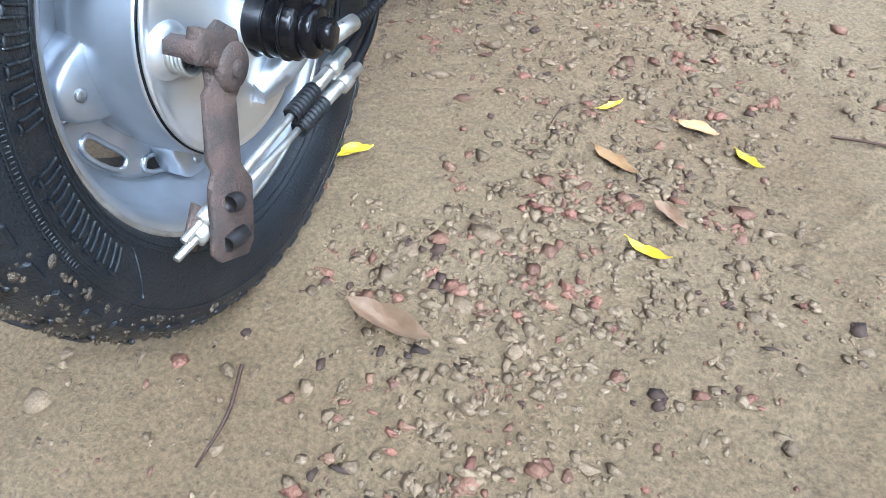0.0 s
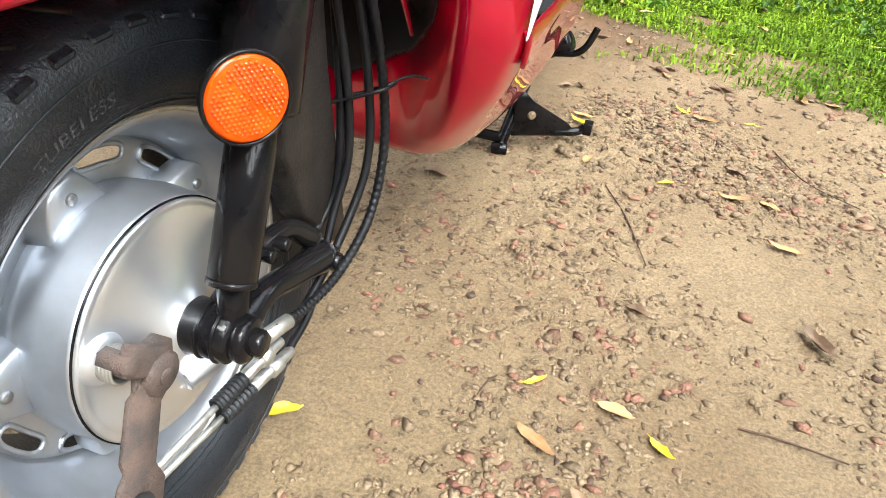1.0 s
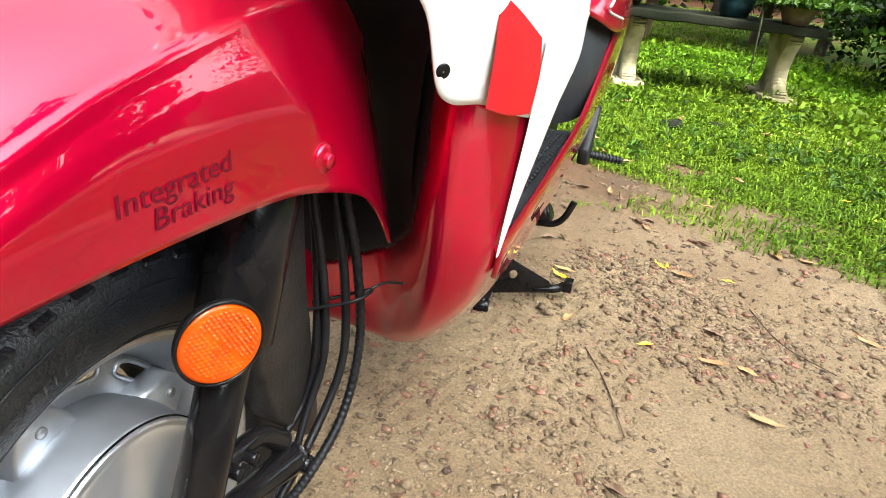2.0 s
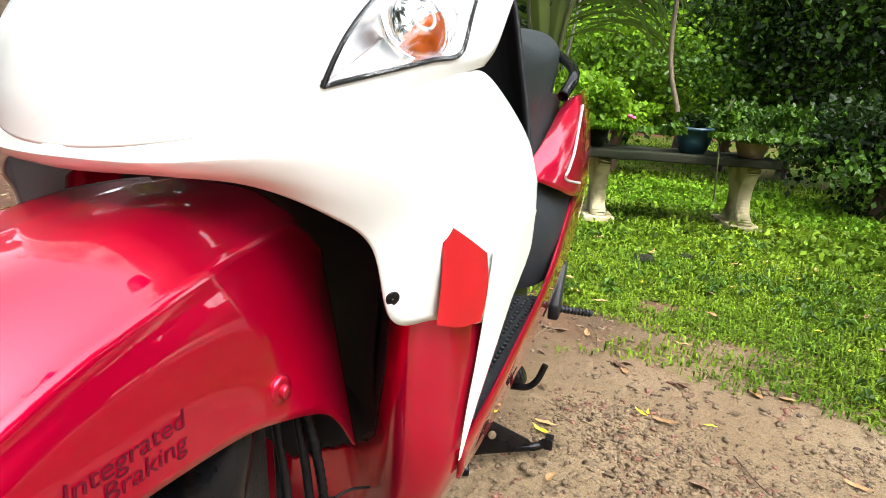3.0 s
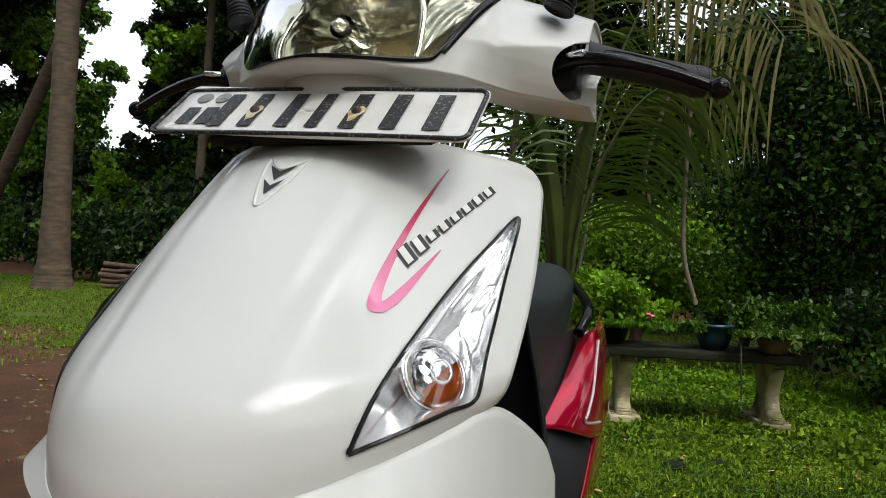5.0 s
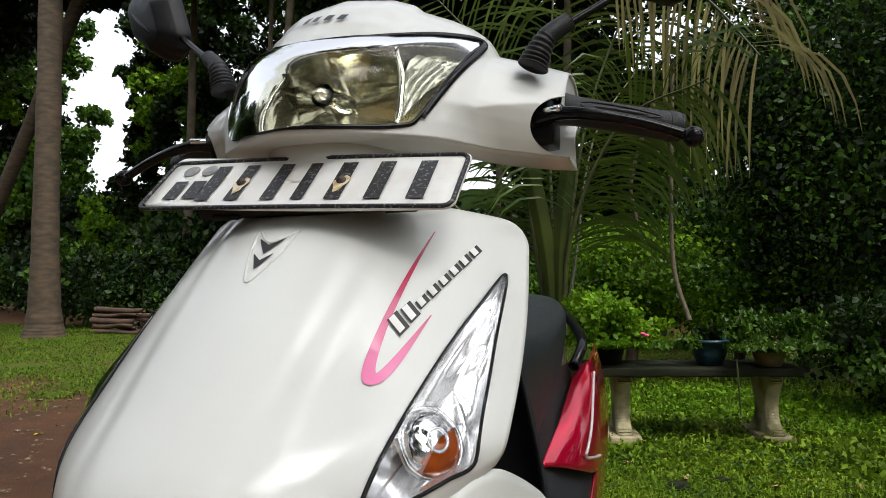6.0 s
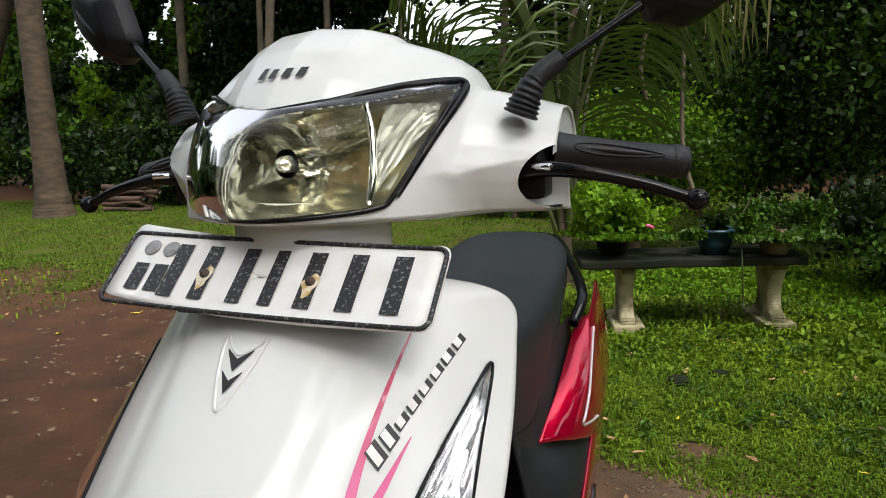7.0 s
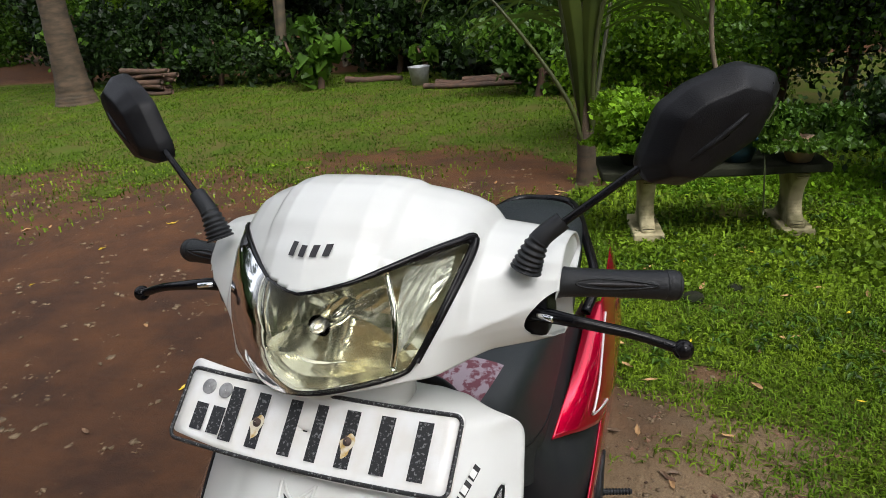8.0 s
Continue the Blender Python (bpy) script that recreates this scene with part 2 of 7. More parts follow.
def fade(m, low, high, z0, z1):
    """Print that runs from one colour to another with height."""
    nt = m.node_tree
    n, l = nt.nodes, nt.links
    co, sep, mr, mix = n.new("ShaderNodeTexCoord"), n.new("ShaderNodeSeparateXYZ"), n.new("ShaderNodeMapRange"), n.new("ShaderNodeMix")
    l.new(co.outputs["Object"], sep.inputs[0])
    mr.inputs["From Min"].default_value, mr.inputs["From Max"].default_value = z0, z1
    l.new(sep.outputs["Z"], mr.inputs["Value"])
    mix.data_type = "RGBA"
    mix.inputs["A"].default_value, mix.inputs["B"].default_value = (*low, 1), (*high, 1)
    l.new(mr.outputs["Result"], mix.inputs["Factor"])
    l.new(mix.outputs["Result"], n["Principled BSDF"].inputs["Base Color"])


litter(M["soil"])
fade(M["pink"], (0.72, 0.16, 0.36), (0.42, 0.01, 0.06), 0.760, 0.845)
M["red"].node_tree.nodes["Principled BSDF"].inputs["Coat IOR"].default_value = 1.55
for k, v in (("grass", 0.3), ("turf", 0.3), ("leaf", 0.35), ("leaf_light", 0.4), ("leaf_dark", 0.28), ("frond", 0.35), ("frond_young", 0.35), ("dry", 0.3)):
    thin(M[k], v)
M["lens"] = glass("yellowed_lens", (0.93, 0.91, 0.70), 0.08)
M["lens"].node_tree.nodes["Principled BSDF"].inputs["Coat Weight"].default_value = 0.0
M["lens"].node_tree.nodes["Principled BSDF"].inputs["Specular IOR Level"].default_value = 0.3
M["clear"] = glass("clear_lens", (0.97, 0.97, 0.96), 0.015)


# ---- shaping ----
def part(name, bm, mat, parent=None, label="", smooth=True):
    """Links a bmesh as one mesh object under a thing or a part."""
    me = bpy.data.meshes.new(name)
    for f in bm.faces:
        f.smooth = smooth
    bm.to_mesh(me)
    bm.free()
    me.materials.append(M[mat])
    ob = new(name, me)
    if parent:
        ob.parent = parent
    if label:
        ob["label"] = label
    return ob


def thing(name, label, category, group="", at=(0, 0, 0)):
    ob = tagged(new(name), label, category, group)
    ob.matrix_world = Matrix.Translation(at)
    return ob


def solid(ob, t, offset=-1.0):
    mod = ob.modifiers.new("thickness", "SOLIDIFY")
    mod.thickness, mod.offset = t, offset
    return ob


def crom(P, n):
    """n points on a smooth curve through P."""
    P = np.asarray(P, float)
    k = len(P)
    if k == 2:
        t = np.linspace(0, 1, n).reshape(-1, *([1] * (P.ndim - 1)))
        return P[0] * (1 - t) + P[1] * t
    Q = np.concatenate([[2 * P[0] - P[1]], P, [2 * P[-1] - P[-2]]])
    s = np.linspace(0, k - 1, n)
    i = np.minimum(s.astype(int), k - 2)
    t = (s - i).reshape(-1, *([1] * (P.ndim - 1)))
    a, b, c, d = Q[i], Q[i + 1], Q[i + 2], Q[i + 3]
    return 0.5 * (2 * b + (c - a) * t + (2 * a - 5 * b + 4 * c - d) * t * t + (3 * b - a - 3 * c + d) * t ** 3)


def grid(A, closed_u=False, keep=None):
    """A bmesh over an array of points, rows by columns."""
    bm = bmesh.new()
    r, c = A.shape[:2]
    V = [bm.verts.new(p) for p in A.reshape(-1, 3)]
    for i in range(r - 1):
        for j in range(c if closed_u else c - 1):
            if keep is not None and not keep[i, j]:
                continue
            k = (j + 1) % c
            q = (V[i * c + j], V[i * c + k], V[(i + 1) * c + k], V[(i + 1) * c + j])
            try:
                bm.faces.new(q)
            except ValueError:
                pass
    loose = [v for v in bm.verts if not v.link_faces]
    bmesh.ops.delete(bm, geom=loose, context="VERTS")
    return bm


def surf(rows, nu, nv, sym=False):
    """A smooth sheet through rows of points; sym mirrors rows that run from the middle outward."""
    A = np.array(rows, float)
    if sym:
        B = A[:, :0:-1].copy()
        B[..., 0] *= -1
        A = np.concatenate([B, A], 1)
    A = crom(A.swapaxes(0, 1), nu).swapaxes(0, 1)
    return crom(A, nv)


def tube(points, radius, seg=10, n=None, cap=True, rings=None):
    """A round bar along a smooth line; radius is one number or one for each sample."""
    P = crom(points, n or max(2, 6 * (len(points) - 1) + 1))
    R = np.full(len(P), radius) if np.isscalar(radius) else crom(np.array(radius, float).reshape(-1, 1), len(P))[:, 0]
    if rings is not None:
        R = R * rings(np.linspace(0, 1, len(P)))
    T = np.gradient(P, axis=0)
    T /= np.linalg.norm(T, axis=1)[:, None] + 1e-12
    up = np.array([0.31, 0.21, 0.93])
    bm = bmesh.new()
    prev, first = None, None
    for p, t, r in zip(P, T, R):
        a = np.cross(t, up)
        a /= np.linalg.norm(a) + 1e-9
        b = np.cross(t, a)
        ring = [bm.verts.new(p + r * (a * math.cos(w) + b * math.sin(w))) for w in np.linspace(0, 2 * math.pi, seg, endpoint=False)]
        if prev:
            for i in range(seg):
                bm.faces.new((prev[i], prev[(i + 1) % seg], ring[(i + 1) % seg], ring[i]))
        first, prev = first or ring, ring
    if cap:
        bm.faces.new(first)
        bm.faces.new(prev[::-1])
    return bm


def spin(profile, seg=64, centre=(0, 0, 0), axis="x", smooth_n=None):
    """A turned body: profile of (along, radius) about an axis."""
    pr = crom(np.array(profile, float), smooth_n) if smooth_n else np.array(profile, float)
    w = np.linspace(0, 2 * math.pi, seg, endpoint=False)
    A = np.zeros((len(pr), seg, 3))
    u, v = {"x": (1, 2), "y": (0, 2), "z": (0, 1)}[axis]
    A[..., "xyz".index(axis)] = pr[:, :1]
    A[..., u], A[..., v] = pr[:, 1:] * np.cos(w), pr[:, 1:] * np.sin(w)
    return grid(A + np.array(centre), closed_u=True)


def box(size, at=(0, 0, 0), bevel=0.0, m=None, seg=2):
    bm = bmesh.new()
    bmesh.ops.create_cube(bm, size=1.0, matrix=Matrix.Diagonal((*size, 1)))
    if bevel:
        bmesh.ops.bevel(bm, geom=bm.edges[:], offset=bevel, segments=seg, affect="EDGES", profile=0.7)
    bmesh.ops.transform(bm, matrix=(m or Matrix.Translation(at)), verts=bm.verts)
    return bm


def cyl(a, b, r, seg=20, r2=None, bevel=0.0):
    """A round bar from a to b with softened ends."""
    a, b = np.array(a, float), np.array(b, float)
    L = np.linalg.norm(b - a)
    e = bevel or min(0.15 * r, 0.2 * L)
    r2 = r if r2 is None else r2
    bm = spin([(0, 0.0005), (0, r - e), (e, r), (L - e, r2), (L, r2 - e), (L, 0.0005)], seg, axis="z")
    q = Vector(b - a).to_track_quat("Z", "Y").to_matrix().to_4x4()
    bmesh.ops.transform(bm, matrix=Matrix.Translation(a) @ q, verts=bm.verts)
    return bm


def slab(poly, t, m, bevel=0.0):
    """A flat outline (in x, y) given a thickness and put at m."""
    bm = bmesh.new()
    f = bm.faces.new([bm.verts.new((x, y, 0)) for x, y in poly])
    ext = bmesh.ops.extrude_face_region(bm, geom=[f])
    bmesh.ops.translate(bm, vec=(0, 0, t), verts=[v for v in ext["geom"] if isinstance(v, bmesh.types.BMVert)])
    bmesh.ops.recalc_face_normals(bm, faces=bm.faces)
    if bevel:
        bmesh.ops.bevel(bm, geom=bm.edges[:], offset=bevel, segments=1, affect="EDGES")
    bmesh.ops.transform(bm, matrix=m, verts=bm.verts)
    return bm


def join(*many):
    """Several shells of one part."""
    bm = bmesh.new()
    for b in many:
        me = bpy.data.meshes.new("piece")
        b.to_mesh(me)
        b.free()
        bm.from_mesh(me)
        bpy.data.meshes.remove(me)
    return bm


def mirror_x(bm):
    bmesh.ops.scale(bm, vec=(-1, 1, 1), verts=bm.verts)
    bmesh.ops.reverse_faces(bm, faces=bm.faces)
    return bm


def inside(P, poly):
    """Which of the points P (..., 2) lie within the outline."""
    poly = np.array(poly)
    x, y = P[..., 0], P[..., 1]
    odd = np.zeros(x.shape, bool)
    for (x0, y0), (x1, y1) in zip(poly, np.roll(poly, -1, 0)):
        odd ^= ((y0 > y) != (y1 > y)) & (x < (x1 - x0) * (y - y0) / (y1 - y0 + 1e-12) + x0)
    return odd


def words(text, size):
    """The outline of a text as a flat mesh: a list of points (x, y) and faces."""
    c = bpy.data.curves.new("text", "FONT")
    c.body, c.size = text, size
    ob = bpy.data.objects.new("text", c)
    scene.collection.objects.link(ob)
    me = bpy.data.meshes.new_from_object(ob.evaluated_get(bpy.context.evaluated_depsgraph_get()))
    V, F = [tuple(v.co) for v in me.vertices], [tuple(p.vertices) for p in me.polygons]
    bpy.data.objects.remove(ob)
    bpy.data.curves.remove(c)
    bpy.data.meshes.remove(me)
    return V, F


def faces_mesh(V, F):
    bm = bmesh.new()
    vs = [bm.verts.new(v) for v in V]
    for f in F:
        try:
            bm.faces.new([vs[i] for i in f])
        except ValueError:
            pass
    return bm


def merged(name, mat, V, F, label, category, kind="stuff", parent=None):
    """One mesh of many small pieces from arrays."""
    me = bpy.data.meshes.new(name)
    V, F = np.asarray(V, np.float32).reshape(-1, 3), np.asarray(F, np.int32)
    k = F.shape[1]
    me.vertices.add(len(V))
    me.vertices.foreach_set("co", V.ravel())
    me.loops.add(F.size)
    me.loops.foreach_set("vertex_index", F.ravel())
    me.polygons.add(len(F))
    me.polygons.foreach_set("loop_start", np.arange(0, F.size, k, dtype=np.int32))
    me.update(calc_edges=True)
    me.materials.append(M[mat])
    ob = new(name, me)
    if parent:
        ob.parent = parent
        if kind == "stuff":
            ob["kind"] = kind
        return ob
    return tagged(ob, label, category, "", kind)


# ---- ground ----
def ground_height(x, y):
    """Low lumps on the trodden soil; nearly flat under the scooter."""
    p = Vector((x, y, 0.0))
    near = math.exp(-((x * x + (y - 0.5) ** 2) / 30.0))
    h = 0.006 * noise.noise(p * 3.1) + near * (0.0045 * noise.noise(p * 14) + 0.003 * noise.noise(p * 41))
    # clods and pits where the yard is not packed smooth
    if -0.6 < x < 1.6 and -0.7 < y < 2.2:
        rough = min(1.0, max(0.0, 0.45 + 1.6 * noise.noise(p * 2.6 + Vector((5, 2, 0))))) * min(1.0, max(0.15, 0.5 + 3.0 * (x + 0.8 * y - 0.05)))
        h += rough * (0.013 * max(0.0, noise.noise(p * 31 + Vector((1, 7, 0))) - 0.06) + 0.010 * max(0.0, noise.noise(p * 67) - 0.05) - 0.006 * max(0.0, noise.noise(p * 23 + Vector((9, 0, 0))) - 0.1))
    far = max(0.0, math.hypot(x, y - 0.5) - 3.0)
    return h + 0.02 * min(far, 3) * noise.noise(p * 0.5) / 3


def build_ground():
    grow = 0.005 * 1.075 ** np.arange(1, 122)
    out = np.cumsum(grow)
    gx = np.concatenate([-0.15 - out[::-1], np.arange(-0.15, 0.95, 0.005), 0.95 + out])
    gy = np.concatenate([-0.30 - out[::-1], np.arange(-0.30, 1.25, 0.005), 1.25 + out])
    A = np.zeros((len(gy), len(gx), 3))
    A[..., 0], A[..., 1] = gx[None, :], gy[:, None]
    for row in A:
        for q in row:
            q[2] = ground_height(q[0], q[1]) if abs(q[0]) < 30 and abs(q[1]) < 30 else 0.0
    ob = part("ground", grid(A), "soil")
    return tagged(ob, "damp trodden brown soil yard strewn with crumbs", "ground", kind="structure")


build_ground()

# ---- scooter ----
AX = (0.0, 0.03, 0.221)
scooter = thing("scooter", "red and white step-through scooter on its centre stand", "scooter")


# front fairing: height profile of the middle, half width, sweep and rise towards the sides
FAIR = np.array([
    (0.080, 0.630, 0.196, 5.1, -0.060),
    (0.083, 0.660, 0.203, 4.75, -0.042),
    (0.098, 0.700, 0.206, 4.5, -0.020),
    (0.142, 0.750, 0.206, 4.4, -0.008),
    (0.190, 0.800, 0.203, 4.4, -0.002),
    (0.243, 0.850, 0.197, 4.3, 0.004),
    (0.283, 0.885, 0.191, 4.1, 0.010),
    (0.332, 0.912, 0.177, 3.0, 0.019),
    (0.392, 0.920, 0.149, 1.7, 0.020),
    (0.442, 0.909, 0.118, 1.0, 0.016),
    (0.475, 0.888, 0.090, 0.2, 0.008),
])


def fairing_point(v, s):
    """A point of the fairing: v from nose (0) to top (1), s from -1 to 1 across."""
    yc, zc, xe, k, dz = crom(FAIR, 201)[int(round(v * 200))]
    x = xe * s
    return np.array((x, yc + k * x * x, zc - dz * s * s))


FAIR_FINE = crom(FAIR, 201)


def fairing_at(x, z):
    """The fairing's surface point and normal at a given x and height, in front."""
    F = FAIR_FINE[:150]
    zz = F[:, 1] - F[:, 4] * (x / F[:, 2]) ** 2
    i = int(np.clip(np.argmin(np.abs(zz - z)), 1, len(F) - 2))
    i = i if zz[i] <= z else i - 1
    f = float(np.clip((z - zz[i]) / (zz[i + 1] - zz[i] + 1e-9), 0, 1))
    yc, zc, xe, k, dz = F[i] * (1 - f) + F[i + 1] * f
    return np.array((x, yc + k * x * x, zc - dz * (x / xe) ** 2))


def fairing_frame(x, z, e=0.004):
    p = fairing_at(x, z)
    a, b = fairing_at(x + e, z) - fairing_at(x - e, z), fairing_at(x, z + 3 * e) - fairing_at(x, z - 3 * e)
    n = np.cross(a, b)
    n /= np.linalg.norm(n)
    return p, n


IND = [(0.127, 0.671), (0.150, 0.681), (0.172, 0.691), (0.187, 0.700), (0.187, 0.739), (0.185, 0.785), (0.182, 0.839),
       (0.170, 0.815), (0.156, 0.779), (0.142, 0.732)]


def on_fairing(poly, lift, side=1, n=8):
    """A closed outline in (x, z) laid on the fairing."""
    P = crom(np.array(poly + poly[:1]), n * len(poly) + 1)[:-1]
    out = []
    for x, z in P:
        p, nn = fairing_frame(x, z)
        q = p + nn * lift
        out.append((q[0] * side, q[1], q[2]))
    return np.array(out)


def rim_to_fill(ring, depth, centre_push=0.0, rings=6):
    """A dished sheet inside a closed outline, pushed along the given vector."""
    c = ring.mean(0) + np.array(depth)
    A = np.array([ring * (1 - f) + c * f + np.array(depth) * centre_push * math.sin(f * math.pi) for f in np.linspace(0, 0.985, rings)])
    return grid(A, closed_u=True)


def build_fairing():
    s = np.linspace(-1, 1, 161)
    F = crom(FAIR, 171)
    A = np.zeros((len(F), len(s), 3))
    X = F[:, 2:3] * s
    A[..., 0], A[..., 1], A[..., 2] = X, F[:, :1] + F[:, 3:4] * X ** 2, F[:, 1:2] - F[:, 4:5] * s ** 2
    # a shallow channel either side of the raised middle panel
    ridge = 0.052 + 0.035 * (F[:, 1:2] - 0.63) / 0.28
    A[..., 1] += 0.0022 * np.exp(-((np.abs(X) - ridge) / 0.011) ** 2) * np.clip((F[:, 1:2] - 0.66) / 0.08, 0, 1) * np.clip((0.93 - F[:, 0:1] * 0 - F[:, 1:2]) / 0.02, 0, 1)
    mid = (A[:-1, :-1] + A[1:, 1:]) / 2
    hole = inside(np.stack([np.abs(mid[..., 0]), mid[..., 2]], -1), crom(np.array(IND + IND[:1]), 81)[:-1]) & (mid[..., 1] < 0.42)
    ob = part("front_fairing", grid(A, keep=~hole), "white", scooter, "glossy white front cover")
    solid(ob, 0.003, -1)
    for side in (1, -1):
        ring = on_fairing(IND, 0.001, side)
        # silvered tray: fine curved flutes in the lower point, long facets in the upper one
        push, mid, rows = np.array((-0.010 * side, 0.024, -0.001)), ring.mean(0), []
        for f in np.linspace(0, 0.985, 26):
            q = ring * (1 - f) + mid * f + push * (1 - (1 - min(1.0, f * 2.2)) ** 2)
            low, high = np.clip((0.700 - q[:, 2]) / 0.008, 0, 1), np.clip((q[:, 2] - 0.750) / 0.01, 0, 1)
            d = np.hypot(np.abs(q[:, 0]) - 0.165, q[:, 2] - 0.719)
            wave = low * 0.0011 * np.sin(d * 1900) + high * 0.0022 * np.sin((np.abs(q[:, 0]) - 0.35 * q[:, 2]) * 620)
            q[:, 1] += wave * min(1.0, f * 6)
            rows.append(q)
        pod = part("turn_signal", grid(np.array(rows), closed_u=True), "pod", scooter, "pointed turn signal with a clear lens and amber bulb")
        lens = part("lens", rim_to_fill(on_fairing(IND, 0.003, side), (0.009 * side, -0.008, 0.002)), "clear", pod, "clear plastic lens")
        lens.visible_shadow = False
        gasket = part("gasket", tube(list(ring) + [ring[0]], 0.0017, 6, n=len(ring) + 1, cap=False), "black", pod)
        # round bulb glass, its lower half amber
        c, nn = fairing_frame(0.166, 0.720)
        c, nn = c * np.array((side, 1, 1)), nn * np.array((side, 1, 1))
        R = Matrix.Translation(c - nn * 0.015) @ Vector(nn).to_track_quat("Z", "Y").to_matrix().to_4x4()
        dome = [[np.array(R @ Vector((0.0245 * math.sin(p) * math.cos(w), 0.0245 * math.sin(p) * math.sin(w), 0.013 * math.cos(p)))) for w in np.linspace(0, 2 * math.pi, 48, endpoint=False)] for p in np.linspace(0.03, math.pi / 2, 16)]
        dome = np.array(dome)
        centre = (dome[:-1] + np.roll(dome, -1, 1)[1:]) / 2 - c
        amber = (centre[..., 2] * 0.018 - centre[..., 0] * side * 0.028) < 0
        part("bulb", grid(dome, closed_u=True, keep=amber), "amber", pod, "amber half of the bulb glass")
        part("bulb_shield", grid(dome + nn * 0.0006, closed_u=True, keep=~amber), "chrome", pod, "bright half of the bulb glass")
        for r0, r1, lift, mat in ((0.0245, 0.0285, 0.002, "chrome"), (0.007, 0.0105, 0.0135, "pod")):
            bm = spin([(lift - 0.004, r0), (lift, r0 + 0.0008), (lift, r1 - 0.0008), (lift - 0.004, r1)], 36, axis="z")
            bmesh.ops.transform(bm, matrix=R, verts=bm.verts)
            part("bulb_ring", bm, mat, pod)
    return ob


fairing = build_fairing()


def fairing_patch(name, mat, centre, fn, nu, nv, parent, lift=0.0012, label=""):
    """A sticker on the fairing: fn maps (u, v) in 0..1 to x and z."""
    A = np.zeros((nv, nu, 3))
    for i, v in enumerate(np.linspace(0, 1, nv)):
        for j, u in enumerate(np.linspace(0, 1, nu)):
            p, n = fairing_frame(*fn(u, v))
            A[i, j] = p + n * lift
    return part(name, grid(A), mat, parent, label)


def build_stickers():
    # swoosh: a narrow hook that runs down from the top and turns back up, like a fish hook
    line = crom(np.array([(0.1235, 0.880), (0.1185, 0.842), (0.1155, 0.804), (0.1160, 0.774), (0.1200, 0.7655), (0.1275, 0.776), (0.1405, 0.807)]), 60)
    width = crom(np.array([[0.0006], [0.0026], [0.0040], [0.0056], [0.0060], [0.0050], [0.0006]]), 60)[:, 0]
    T = np.gradient(line, axis=0)
    T /= np.linalg.norm(T, axis=1)[:, None]
    N = np.stack([-T[:, 1], T[:, 0]], 1)

    def sw(a, b):
        return lambda u, v: tuple(line[int(u * 59)] + N[int(u * 59)] * width[int(u * 59)] * (a + (b - a) * v))
    fairing_patch("swoosh_sticker", "pink", None, sw(-1.0, 0.30), 60, 5, fairing, 0.0010, "hook-shaped sticker fading from crimson to pink")
    # the script beside it, as plain slanted strokes
    a, b = np.array((0.1215, 0.797)), np.array((0.157, 0.862))
    along = (b - a) / np.linalg.norm(b - a)
    across = np.array((-along[1], along[0]))
    for i, (pos, tall) in enumerate(zip(np.linspace(0.04, 0.97, 8), (1.35, 1.15, 0.62, 0.66, 0.6, 0.62, 0.66, 0.62))):
        c = a + (b - a) * pos
        h = 0.0105 * tall
        lean = along * 0.35 + across
        fairing_patch("script_shadow", "ink", None, lambda u, v, c=c, h=h: tuple(c + along * (u - 0.42) * 0.0082 + lean * (v - 0.36) * h * 1.16 - across * 0.0006), 3, 4, fairing, 0.0014)
        fairing_patch("script_stroke", "plate", None, lambda u, v, c=c, h=h: tuple(c + along * (u - 0.5) * 0.0042 + lean * (v - 0.33) * h), 3, 4, fairing, 0.0019)
    # arrow-shaped vent in the middle
    for k, (z0, w) in enumerate(((0.872, 0.0125), (0.8585, 0.0095))):
        for sgn in (-1, 1):
            fairing_patch("vent_slot", "ink", None, lambda u, v, z0=z0, w=w, sgn=sgn: (sgn * w * u, z0 - 0.012 + 0.013 * u + (0.009 - 0.008 * u) * v * 0.9), 4, 3, fairing, 0.0012)
    outline = [(0.020, 0.8815), (0.009, 0.8745), (0.0, 0.871), (-0.009, 0.8745), (-0.020, 0.8815), (-0.015, 0.862), (-0.005, 0.842), (0.0, 0.837), (0.005, 0.842), (0.015, 0.862)]
    ring = []
    for x, z in crom(np.array(outline + outline[:1]), 61):
        p, n = fairing_frame(x, z)
        ring.append(p + n * 0.0002)
    part("vent_rim", tube(ring, 0.0016, 6, n=61, cap=False), "white", fairing)


build_stickers()


